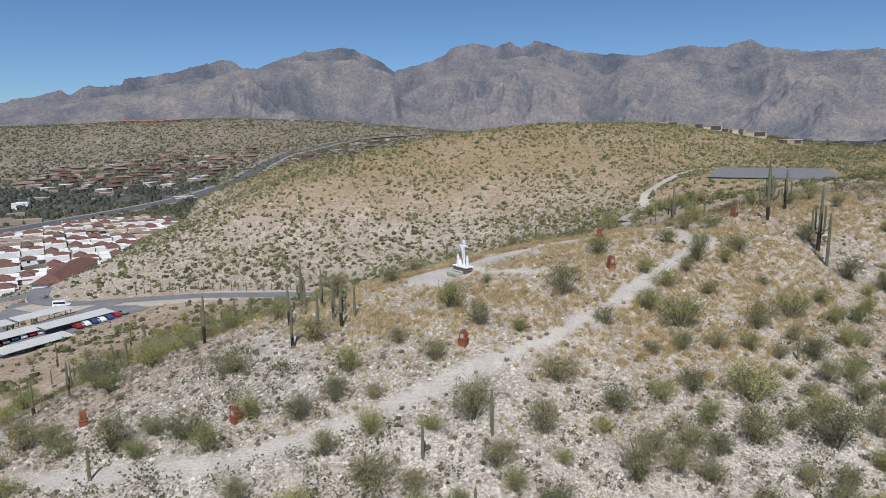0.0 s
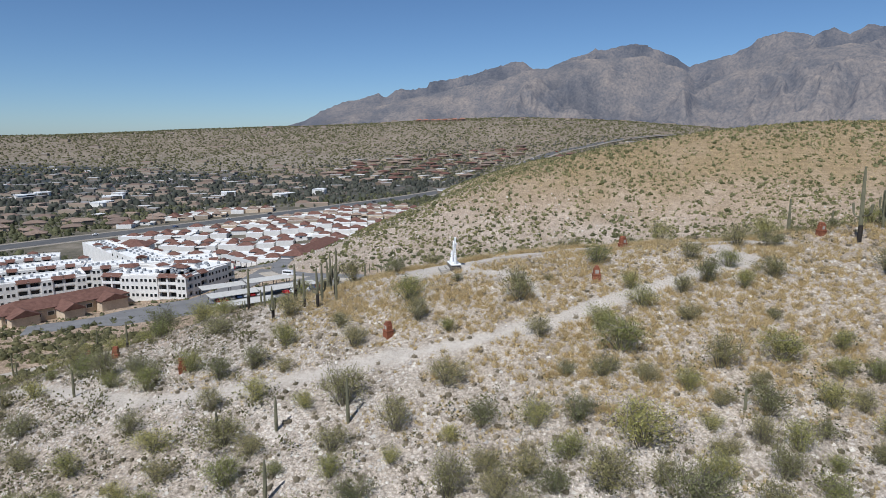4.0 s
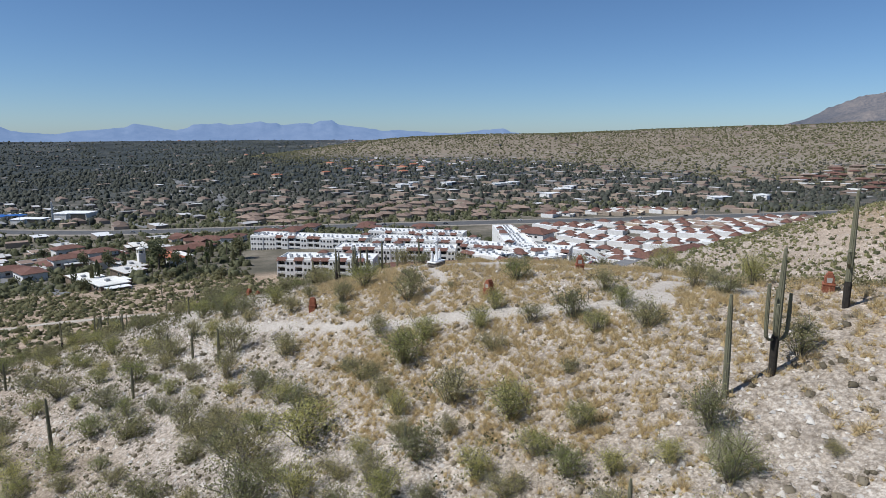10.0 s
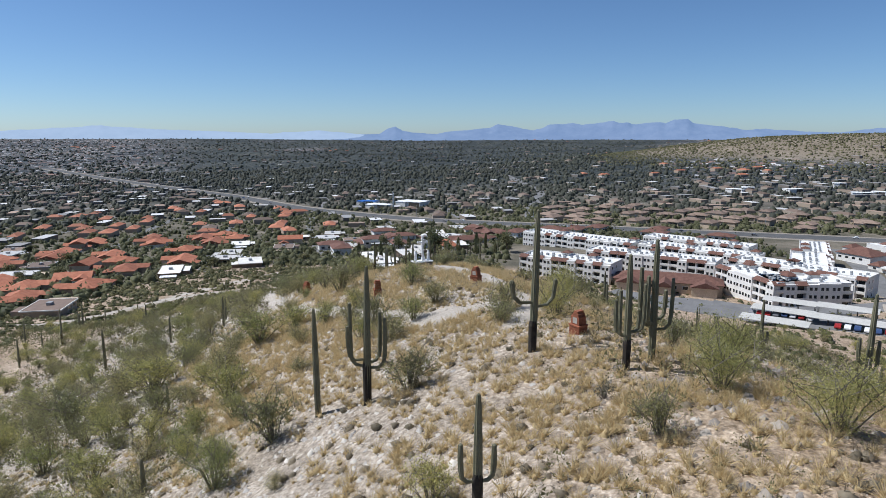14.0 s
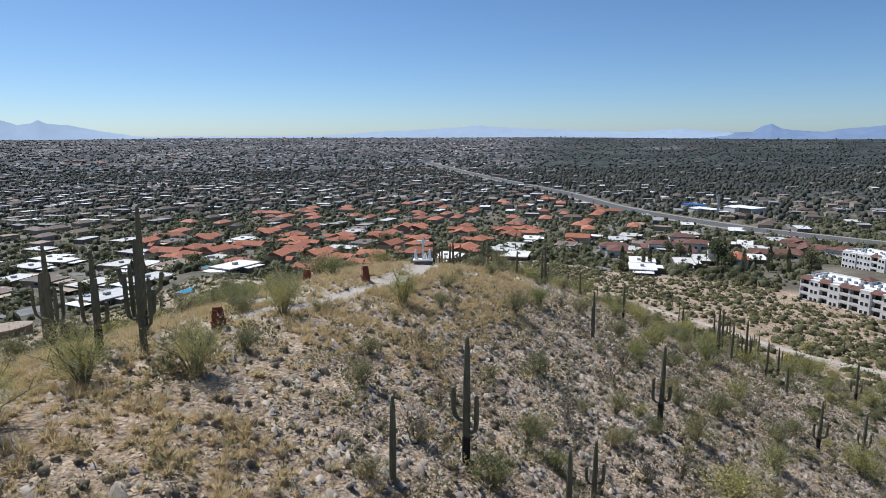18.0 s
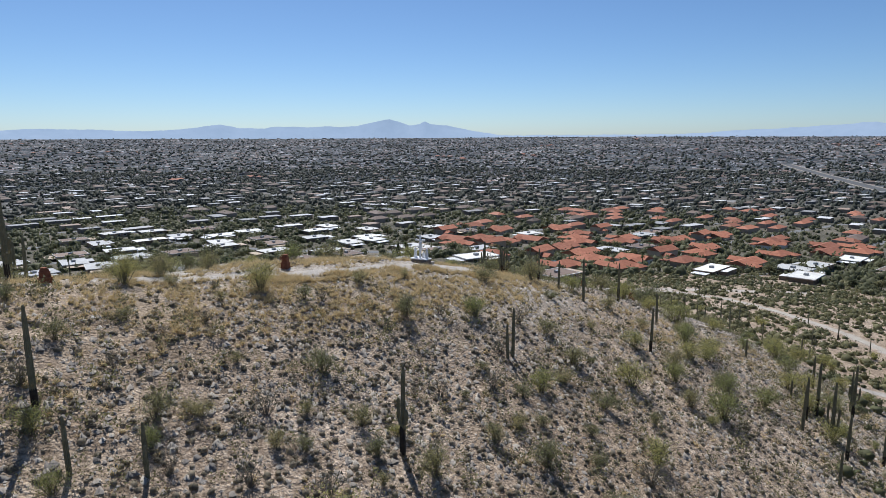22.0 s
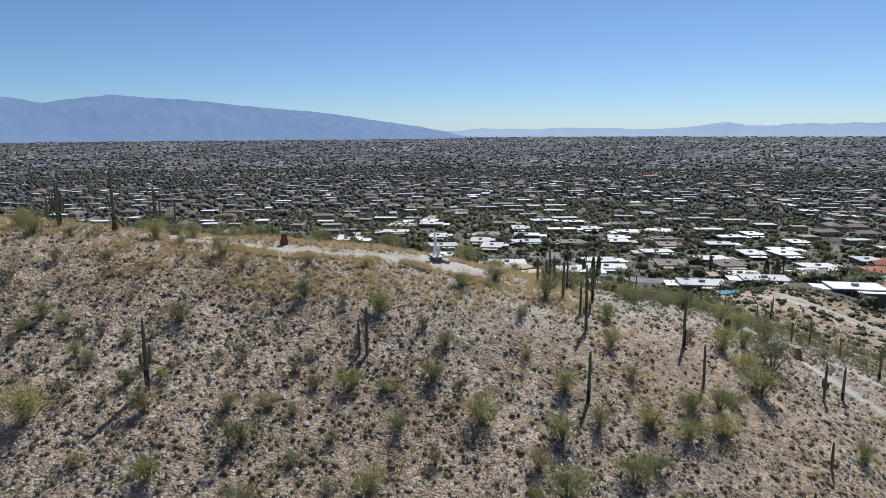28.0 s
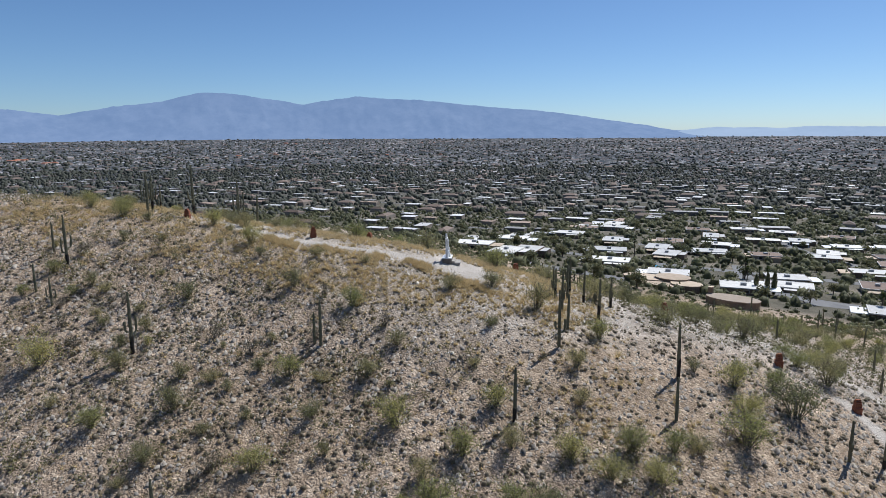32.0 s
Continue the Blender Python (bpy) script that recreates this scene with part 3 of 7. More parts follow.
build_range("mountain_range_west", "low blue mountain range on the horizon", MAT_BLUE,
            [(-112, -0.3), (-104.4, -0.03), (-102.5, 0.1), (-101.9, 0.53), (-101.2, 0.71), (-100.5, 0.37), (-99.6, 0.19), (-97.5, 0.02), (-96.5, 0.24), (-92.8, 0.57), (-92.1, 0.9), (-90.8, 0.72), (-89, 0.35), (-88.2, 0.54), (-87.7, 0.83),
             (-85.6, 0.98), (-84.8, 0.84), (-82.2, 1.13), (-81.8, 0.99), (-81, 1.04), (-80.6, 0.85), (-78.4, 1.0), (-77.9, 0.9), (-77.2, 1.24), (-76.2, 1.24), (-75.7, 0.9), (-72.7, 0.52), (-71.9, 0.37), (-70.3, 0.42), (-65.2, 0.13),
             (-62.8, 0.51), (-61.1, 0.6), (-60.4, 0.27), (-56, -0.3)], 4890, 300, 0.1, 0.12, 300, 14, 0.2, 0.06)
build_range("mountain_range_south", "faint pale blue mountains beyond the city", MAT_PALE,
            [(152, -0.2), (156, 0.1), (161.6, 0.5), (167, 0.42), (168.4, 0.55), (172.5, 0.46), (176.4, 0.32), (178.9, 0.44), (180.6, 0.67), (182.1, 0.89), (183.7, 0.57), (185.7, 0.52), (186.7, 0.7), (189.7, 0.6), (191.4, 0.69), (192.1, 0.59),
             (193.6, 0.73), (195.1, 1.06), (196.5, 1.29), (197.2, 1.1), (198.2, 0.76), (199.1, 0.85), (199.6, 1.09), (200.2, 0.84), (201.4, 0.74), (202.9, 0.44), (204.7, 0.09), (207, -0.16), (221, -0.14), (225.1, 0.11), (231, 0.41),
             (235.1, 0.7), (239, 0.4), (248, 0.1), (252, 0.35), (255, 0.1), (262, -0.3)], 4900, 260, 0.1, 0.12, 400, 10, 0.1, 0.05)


# ---- saguaros ----
def saguaro_parts(h, form, seed):
    """Outline of one cactus: the trunk, then its arms, as lines with radii."""
    q = random.Random(seed)
    r0 = 0.11 + 0.013 * h
    lean = (q.uniform(-0.02, 0.02) * h, q.uniform(-0.02, 0.02) * h)
    def trunk_line(x, y, z, height, r):
        line, radii = [], []
        for k in range(9):
            u = k / 8
            line.append((x + lean[0] * u, y + lean[1] * u, z + height * u))
            radii.append(r * (0.72 + 0.34 * math.sin(math.pi * min(1, 0.25 + u * 0.8))) if u < 0.95 else r * 0.45)
        line.append((x + lean[0], y + lean[1], z + height + r * 0.35))
        radii.append(r * 0.12)
        return line, radii
    out = [trunk_line(0, 0, -0.25, h + 0.25, r0)]
    arms = {"N": 0, "A": 2, "U": 2, "F": 4, "C": 4}[form]
    facing = q.uniform(1.2, 2.0)
    for k in range(arms):
        a = q.uniform(0, 6.28) if form == "C" else k * math.pi + (2.1 if form == "U" else facing)
        if form == "F":
            a = k * math.pi + facing + (0.0 if k < 2 else q.uniform(0.5, 1.1))
        z0 = h * q.uniform(0.24, 0.36) if form in "FUA" else h * q.uniform(0.3, 0.5)
        out_r = r0 * q.uniform(3.0, 4.2) if form != "U" else h * 0.17
        out_r = h * q.uniform(0.10, 0.145) if form == "F" else out_r
        top = h * q.uniform(0.5, 0.8) if form == "F" else h * q.uniform(0.5, 0.66)
        r = r0 * (q.uniform(0.56, 0.68) if form == "F" else q.uniform(0.62, 0.8))
        dx, dy = math.cos(a), math.sin(a)
        pts = [(dx * r0 * 0.3, dy * r0 * 0.3, z0), (dx * out_r * 0.65, dy * out_r * 0.65, z0 + out_r * 0.06), (dx * out_r * 0.93, dy * out_r * 0.93, z0 + out_r * 0.33),
               (dx * out_r, dy * out_r, z0 + out_r * 0.8), (dx * out_r * 1.03, dy * out_r * 1.03, (z0 + out_r * 0.8 + top) / 2), (dx * out_r * 1.02, dy * out_r * 1.02, top - r * 0.4), (dx * out_r, dy * out_r, top)]
        out.append((pts, [r * 0.55, r * 0.72, r * 0.85, r * 0.95, r, r * 0.8, r * 0.15]))
    return out


def saguaro(x, y, h, form, seed):
    lines = saguaro_parts(h, form, seed)
    label = {"N": "tall single-stemmed green saguaro cactus", "A": "green saguaro cactus with short raised arms", "U": "tall saguaro cactus with two long curved arms",
             "F": "old saguaro cactus with many upright arms", "C": "cluster of upright saguaro stems on the slope"}[form]
    top = None
    near = math.hypot(x - 15, y - 90) < 75
    for k, (line, radii) in enumerate(lines):
        v, f = [], []
        tube(v, f, line, radii, 20 if near else 10, 0.17)
        me = mesh_of("saguaro", v, f, [MAT_SAGUARO])
        if k == 0:
            top = tagged(new("saguaro", me), label + " on the stony slope", "cactus", "saguaros")
            top.matrix_basis = pose(x, y, gz(x, y), 0, 0, 0)
        else:
            piece("arm", me, top)
    # corky grey bark at the foot of the older ones
    if h > 4 and seed % 3 != 1:
        v, f = [], []
        r0 = (0.11 + 0.013 * h) * 1.02
        hh = h * (0.2 + 0.04 * (seed % 4))
        tube(v, f, [(0, 0, -0.2), (0, 0, hh * 0.5), (0, 0, hh), (0, 0, hh * 1.15)], [r0 * 1.12, r0 * 1.15, r0 * 1.2, r0 * 0.95], 12, 0.06)
        piece("bark", mesh_of("bark", v, f, [MAT_SCAR]), top, label="dark corky bark")


SAGUAROS_TOP = [(-2.2, 53.0, 3.4, "N"), (4.2, 55.7, 4.4, "N"), (2.1, 46.1, 3.8, "N"), (38.2, 66.8, 2.1, "N"), (6.3, 38.1, 6.2, "N"), (54.7, 74.7, 2.4, "N"),
                (52.2, 88.8, 8.9, "F"), (51.5, 85.3, 7.2, "N"), (50.0, 99.1, 9.1, "U"), (55.2, 104.1, 6.4, "F"), (53.4, 105.8, 7.0, "F"), (67.7, 96.8, 4.9, "A")]
SAGUAROS_NORTH = [(43.7, 122.5, 7.5, "A"), (49.6, 122.3, 4.5, "N"), (18.0, 124.7, 7.6, "A"), (1.2, 110.3, 3.9, "N"), (0.4, 110.0, 5.6, "N"), (-6.5, 134.0, 5.8, "A"), (-15.4, 137.6, 5.6, "A"),
                  (36.7, 127.2, 3.9, "A"), (41.1, 127.7, 4.0, "N"), (-23.6, 103.9, 5.9, "N"), (-21.1, 91.3, 6.5, "A"), (-32.8, 84.0, 6.6, "N"), (-38.1, 122.3, 5.7, "N"), (-36.7, 117.2, 6.2, "N")]
SAGUAROS_WEST = [(-41.1, 114.1, 5.9, "N"), (-44.4, 113.0, 7.6, "N"), (-40.0, 118.7, 7.5, "A"), (-43.7, 123.0, 4.9, "N"), (-42.4, 134.3, 7.3, "A"), (-31.4, 126.5, 3.9, "N"), (-54.0, 111.3, 7.7, "A"),
                 (-48.5, 96.7, 2.9, "N"), (-50.0, 80.6, 4.9, "A"), (-44.1, 109.1, 2.7, "N"), (-52.7, 77.2, 4.5, "N"), (-56.6, 109.1, 6.2, "N"), (-73.6, 121.0, 3.7, "N"), (-89.1, 75.9, 3.7, "N"),
                 (-84.2, 77.8, 5.4, "N"), (-94.7, 36.3, 5.7, "N"), (-102.7, 89.8, 2.5, "N"), (-113.1, 84.2, 5.3, "N"), (-112.9, 5.0, 4.0, "N"), (-125.3, 124.4, 5.5, "N"), (-104.5, 38.4, 5.8, "A")]
SAGUAROS_SOUTH = [(-12.5, 74.4, 5.2, "C"), (-11.2, 76.8, 3.9, "N"), (-19.5, 86.7, 4.6, "N"), (-17.9, 72.0, 4.4, "A"), (-20.0, 79.5, 5.6, "C"), (-35.4, 90.7, 4.8, "N"), (-78.0, 153.0, 5.6, "N"), (-94.3, 149.0, 6.2, "N"),
                  (-70.3, 114.4, 5.0, "N"), (-32.4, 53.7, 3.0, "N"), (-18.4, 29.4, 3.9, "A"), (-35.2, 4.0, 5.5, "A"), (-20.1, 10.5, 6.2, "N"), (-6.9, 50.2, 3.3, "N"), (-33.3, 43.4, 3.3, "N"),
                  (-46.5, 39.0, 4.0, "N"), (-47.5, 9.0, 4.3, "N"), (-49.2, 53.4, 3.6, "N"), (-55.3, 31.4, 5.5, "N"), (67.2, 192.2, 6.2, "N"), (61.5, 186.6, 4.9, "N"), (-107.6, 31.9, 6.5, "N"), (-130, 61, 3.8, "N")]
SAGUAROS_MORE = [(-14.0, 77.5, 5.0, "A"), (-13.2, 79.5, 4.3, "C"), (-15.5, 75.6, 4.6, "N"), (-16.4, 83.0, 5.4, "A")]
for k, s in enumerate(SAGUAROS_TOP + SAGUAROS_NORTH + SAGUAROS_WEST + SAGUAROS_SOUTH + SAGUAROS_MORE):
    saguaro(*s, k)
qs = random.Random(41)
stood = [(s[0], s[1]) for s in SAGUAROS_TOP + SAGUAROS_NORTH + SAGUAROS_WEST + SAGUAROS_SOUTH + SAGUAROS_MORE]
for x0, x1, y0, y1, count in ((-120, -55, 15, 140, 26), (-55, 10, -60, 15, 22), (20, 60, -45, 20, 7), (-200, -125, -60, 60, 10)):
    for k in range(count):
        x, y = qs.uniform(x0, x1), qs.uniform(y0, y1)
        if any(math.hypot(x - a, y - b) < 4 for a, b in stood) or float(paths(x, y)) > 0.1:
            continue
        stood.append((x, y))
        saguaro(x, y, qs.uniform(2.6, 5.6), qs.choice("NNNNA"), 500 + len(stood))


# ---- bushes ----
def bush_mesh(seed, leaves, height, spread, leaf, mat, name):
    q = np.random.default_rng(seed)
    v, f = [], []
    tips = []
    for k in range(20):
        a, t = q.uniform(0, 6.28), q.uniform(0.1, 1.0) ** 0.8
        dx, dy, hh = math.cos(a) * t * spread, math.sin(a) * t * spread, height * q.uniform(0.62, 1.0) * (1 - 0.3 * t * t)
        mid = (dx * 0.42 + q.uniform(-0.06, 0.06), dy * 0.42 + q.uniform(-0.06, 0.06), hh * 0.55)
        line = [(dx * 0.05, dy * 0.05, -0.1), mid, (dx, dy, hh)]
        tube(v, f, line, [0.011, 0.007, 0.003], 3)
        tips.append(np.array(line))
        for _ in range(2):
            u = q.uniform(0.3, 0.75)
            p = np.array(mid) * (1 - u) + np.array((dx, dy, hh)) * u
            e = p + q.normal(0, 0.16, 3) * (1, 1, 0.6) + (0, 0, 0.22 * height)
            tube(v, f, [tuple(p), tuple(e)], [0.006, 0.003], 3)
            tips.append(np.array([mid, p, e]))
    stems = mesh_of(name + "_stems", v, f, [MAT_STEM])
    which = q.integers(0, len(tips), leaves)
    u = np.clip(q.beta(1.8, 1.2, leaves), 0, 1)[:, None]
    t = np.array(tips)[which]
    base = np.where(u < 0.5, t[:, 0] * (1 - 2 * u) + t[:, 1] * 2 * u, t[:, 1] * (2 - 2 * u) + t[:, 2] * (2 * u - 1))
    base = base + q.normal(0, 0.085, (leaves, 3)) * (1, 1, 0.8)
    base[:, 2] = np.maximum(base[:, 2], 0.06)
    way = q.normal(0, 1, (leaves, 3)) + (0, 0, 0.7)
    way /= np.linalg.norm(way, axis=1)[:, None]
    side = np.cross(way, q.normal(0, 1, (leaves, 3)))
    side /= np.linalg.norm(side, axis=1)[:, None]
    size = leaf * q.uniform(0.6, 1.4, (leaves, 1))
    corners = np.stack([base - side * size * 0.24, base + side * size * 0.24, base + way * size], 1)
    crown = tri_mesh(name + "_leaves", corners, np.arange(leaves * 3), mat)
    return stems, crown


KINDS = []
for k in range(7):
    KINDS.append(("creosote_bush", bush_mesh(20 + k, 2700, 0.56 + 0.06 * (k % 4), 0.50, 0.033, MAT_LEAF, "creosote"), "grey-green creosote bush with thin grey stems"))
for k in range(4):
    KINDS.append(("palo_verde_shrub", bush_mesh(50 + k, 2900, 0.68, 0.52, 0.033, MAT_PALO, "palo_verde"), "yellow-green palo verde shrub with fine twigs"))
for k in range(3):
    KINDS.append(("dry_bush", bush_mesh(70 + k, 170, 0.66, 0.5, 0.07, MAT_DRYLEAF, "dry_bush"), "nearly leafless grey thorn bush"))


SPARSE = [bush_mesh(90 + k, 760, 0.70, 0.52, 0.068, m, n) for k, (m, n) in enumerate(((MAT_LEAF, "creosote"), (MAT_LEAF, "creosote"), (MAT_PALO, "palo_verde"), (MAT_PALO, "palo_verde")))]


FINE = [bush_mesh(110 + k, 11000, 0.68, 0.52, 0.0165, MAT_PALO, "palo_verde") for k in range(3)]


def bush(x, y, width, k, where, far=False):
    name, (stems, crown), label = KINDS[k]
    if width > 3.3 and 7 <= k <= 10 and math.hypot(x - 55, y - 110) < 30:
        stems, crown = FINE[k % 3]
    if far and k < 11:
        stems, crown = SPARSE[(k % 2) + (2 if k > 6 else 0)]
    ob = tagged(new(name, stems), label + where, "bush", "desert bushes")
    ob.matrix_basis = pose(x, y, gz(x, y), 0, 0, R.uniform(0, 360)) @ Matrix.Diagonal((width, width, width * R.uniform(0.85, 1.12), 1))
    piece("foliage", crown, ob)


BUSHES_SOUTH = [(-24.8, 57.7, 3.6), (-19.2, 59.0, 3.0), (-32.2, 57.7, 3.8), (-14.2, 58.2, 3.2), (-11.2, 60.2, 3.2), (-7.3, 60.6, 2.3), (2.4, 57.6, 4.5), (11.5, 62.2, 3.9), (30.3, 60.5, 5.4), (-6.3, 50.2, 4.6), (4.4, 52.4, 3.2),
                (-11.0, 53.6, 2.7), (9.1, 56.1, 3.3), (16.5, 51.3, 3.8), (22.0, 55.2, 3.5), (18.8, 54.2, 2.8), (24.7, 61.3, 3.1), (35.6, 54.9, 5.0), (41.2, 74.2, 4.1), (26.8, 70.8, 4.8), (40.5, 87.8, 3.4), (34.0, 85.1, 3.3),
                (14.2, 76.2, 4.2), (0.8, 74.8, 4.1), (3.9, 71.0, 3.3), (21.0, 86.4, 3.2), (8.3, 69.7, 1.9), (-5.3, 68.8, 2.5), (-1.2, 65.4, 3.1), (-15.5, 72.3, 4.1), (-10.2, 64.8, 3.1), (-24.7, 68.5, 4.1)]
BUSHES_SOUTH_2 = [(-44.1, 77.4, 5.6), (-41.9, 87.8, 5.1), (24.2, 73.9, 3.5), (40.1, 67.1, 3.6), (52.8, 82.7, 3.5), (22.9, 51.4, 2.8), (40.8, 56.6, 3.3), (-44.4, 62.5, 4.4), (31.5, 90.3, 3.0), (29.7, 67.5, 2.7), (37.6, 84.8, 2.4), (31.4, 82.0, 2.5),
                  (35.8, 89.0, 2.6), (40.2, 96.7, 3.0), (36.6, 97.0, 3.1), (56.6, 80.5, 3.4), (46.1, 73.6, 2.6), (49.2, 74.1, 2.5), (51.5, 76.0, 2.1), (28.8, 55.6, 4.5), (10.9, 45.5, 4.5), (9.2, 49.0, 3.2), (-8.6, 37.2, 4.8), (1.5, 43.1, 3.6),
                  (53.2, 78.8, 2.1), (47.6, 70.3, 2.5), (52.1, 91.5, 3.3), (35.8, 71.6, 3.7), (65.5, 94.7, 2.1), (25.9, 81.1, 2.3)]
BUSHES_RIDGE = [(26.6, 102.5, 3.6), (57.9, 108.3, 4.0), (63.4, 104.3, 2.7), (59.3, 102.4, 1.3), (42.2, 63.5, 3.1), (25.8, 43.6, 4.4), (18.3, 71.1, 2.7), (39.7, 101.2, 3.6), (52.8, 110.2, 4.0), (63.2, 111.5, 4.0), (45.1, 119.9, 2.7), (48.2, 108.1, 2.3), (43.7, 114.2, 1.9), (22.7, 115.0, 3.1),
                (36.3, 122.2, 2.8), (30.2, 122.3, 2.2), (35.2, 100.8, 2.0), (50.5, 121.8, 1.8), (30.0, 115.0, 1.4), (35.8, 112.4, 1.3), (11.4, 105.5, 3.2), (2.1, 103.4, 3.6), (-0.3, 115.3, 3.6), (11.9, 117.4, 2.4), (16.0, 127.2, 3.3), (-6.5, 138.6, 4.5),
                (5.1, 126.2, 3.2), (25.8, 124.9, 1.9), (15.2, 98.8, 2.4), (30.7, 105.2, 1.6), (33.2, 121.4, 2.6), (32.3, 109.5, 1.8)]
BUSHES_NORTH = [(38.9, 110.2, 1.8), (14.6, 117.7, 1.7), (5.7, 116.2, 2.9), (5.7, 121.6, 2.2), (-4.2, 113.5, 2.5), (-14.4, 112.2, 4.1), (-21.0, 103.6, 3.5), (-6.9, 117.1, 3.1), (-30.9, 109.4, 3.2), (-25.3, 106.7, 3.1), (-7.0, 104.5, 2.8), (-3.8, 103.4, 2.8),
                (6.9, 104.1, 2.0), (28.0, 124.6, 2.0), (30.2, 128.3, 2.4), (35.3, 126.8, 1.9), (-20.8, 114.9, 2.8), (-4.4, 91.8, 3.1), (-37.9, 99.9, 3.5), (20.3, 103.9, 1.9), (39.3, 117.1, 1.7), (-7.9, 125.0, 3.5), (24.8, 128.9, 2.8)]
BUSHES_NORTH_2 = [(22.3, 103.7, 2.2), (-7.5, 86.7, 3.1), (-14.6, 86.4, 3.8), (-22.9, 84.9, 2.9), (-22.2, 110.6, 3.5), (-7.7, 109.9, 3.3), (1.7, 131.4, 3.2), (25.0, 132.8, 4.8), (10.4, 132.7, 3.5), (-4.7, 127.8, 3.0), (2.8, 117.0, 2.1), (-24.4, 92.9, 2.7),
                  (-27.5, 96.9, 2.2), (-37.7, 79.1, 3.7), (-34.1, 103.0, 3.5), (-38.9, 93.1, 2.6), (28.3, 121.1, 2.6), (1.8, 109.6, 2.1), (-40.6, 73.5, 3.1), (-13.4, 94.5, 2.1)]
placed = []
for area, where in ((BUSHES_SOUTH, " on the sunny stony slope"), (BUSHES_SOUTH_2, " among pale stones and grass"), (BUSHES_RIDGE, " on the dry ridge"), (BUSHES_NORTH, " on the shaded rubble slope"), (BUSHES_NORTH_2, " on the shaded rubble slope")):
    for x, y, w in area:
        placed.append((x, y, w))
        north = y > 97
        k = R.choice([0, 1, 2, 3, 4, 5, 6, 7, 8] if not north else [7, 8, 9, 10] if w >= 3.5 else [0, 1, 2, 3, 4, 5, 6, 11, 12])
        bush(x, y, w * (1.25 if not north else 1.12), k, where)


for x, y, w in ((76, 226, 5.5), (84, 236, 6.0), (90, 246, 5.0), (98, 256, 6.5), (102, 266, 5.5), (106, 277, 5.0), (82, 222, 4.5), (70, 232, 4.0), (112, 262, 5.0), (96, 240, 5.5), (66, 205, 4.5), (58, 196, 4.0), (110, 290, 4.5)):
    placed.append((x, y, w))
    bush(x, y, w * 1.2, 7 + int(x) % 4, " beside the track")


def scatter(count, x0, x1, y0, y1, keep, gap, seed):
    """Places at random, kept by a chance that depends on the place, apart from bushes and from each other."""
    q = np.random.default_rng(seed)
    out = []
    cells = {}
    tries = 0
    while len(out) < count and tries < count * 30:
        tries += 1
        x, y = q.uniform(x0, x1), q.uniform(y0, y1)
        if q.random() > keep(x, y):
            continue
        c = (int(x // gap), int(y // gap))
        if any((x - a) ** 2 + (y - b) ** 2 < gap * gap for i in (-1, 0, 1) for j in (-1, 0, 1) for a, b in cells.get((c[0] + i, c[1] + j), ())):
            continue
        cells.setdefault(c, []).append((x, y))
        out.append((x, y))
    return out


def off_things(x, y):
    if float(paths(x, y)) > 0.2:
        return 0.0
    return 0.0 if any((x - a) ** 2 + (y - b) ** 2 < (0.55 * w + 0.8) ** 2 for a, b, w in placed) else 1.0


def wild(x, y):
    d = math.hypot(x - 5, y - 92)
    if d > 150 or float(land(x, y)) < -42:
        return 0.0
    return off_things(x, y) * (0.55 + 0.6 * smooth(60, 110, d)) * (1 - 0.55 * float(grassy(x, y)))


for x, y in scatter(150, -46, 38, 4, 62, lambda x, y: off_things(x, y) * (0.35 + 0.65 * float(grain(x, y, 12, 37))) * (float(land(x, y)) < -9), 3.1, 6):
    placed.append((x, y, 3.0))
    bush(x, y, R.uniform(2.2, 4.4), R.choice([0, 2, 4, 7, 8, 9, 10, 7, 9]), " on the bushy south-west slope")
for x, y in scatter(70, -60, 45, 118, 172, lambda x, y: off_things(x, y) * (0.3 + 0.7 * float(grain(x, y, 11, 39))), 3.0, 7):
    placed.append((x, y, 2.4))
    bush(x, y, R.uniform(1.7, 3.2), R.choice([0, 1, 3, 5, 6, 7, 9]), " on the shaded rubble slope")
for x, y in scatter(46, -82, -24, 78, 205, lambda x, y: off_things(x, y) * float(grain(x, y, 14, 38)) * (float(land(x, y)) < -12), 4.0, 8):
    placed.append((x, y, 4.0))
    bush(x, y, R.uniform(3.2, 5.4), R.choice([7, 8, 9, 10]), " on the green western flank")
for x, y in scatter(42, 22, 66, 42, 80, lambda x, y: off_things(x, y) * (0.3 + 0.7 * float(grain(x, y, 10, 36))) * (1 - 0.7 * float(grassy(x, y))), 2.8, 9):
    placed.append((x, y, 3.0))
    bush(x, y, R.uniform(2.0, 4.2), R.choice([0, 1, 2, 4, 5, 7, 8, 9]), " on the sunny south-east slope")
for x, y in scatter(32, 32, 62, 42, 74, lambda x, y: off_things(x, y) * (float(land(x, y)) < -6), 2.6, 10):
    placed.append((x, y, 3.0))
    bush(x, y, R.uniform(2.4, 4.0), R.choice([7, 8, 9, 10, 0, 3]), " on the green south slope")
for x, y in scatter(210, -125, 115, -25, 185, wild, 3.0, 1):
    far = math.hypot(x - 15, y - 95) > 78
    low = float(land(x, y)) < -22
    w = R.uniform(1.1, 2.3) if not low else R.uniform(1.8, 4.2)
    bush(x, y, w, R.choice([0, 1, 2, 3, 4, 5, 6, 13]) if not low else R.choice([0, 2, 4, 7, 8, 9, 10, 7, 9]), " on the hillside" if not low else " on the lower slope", far)


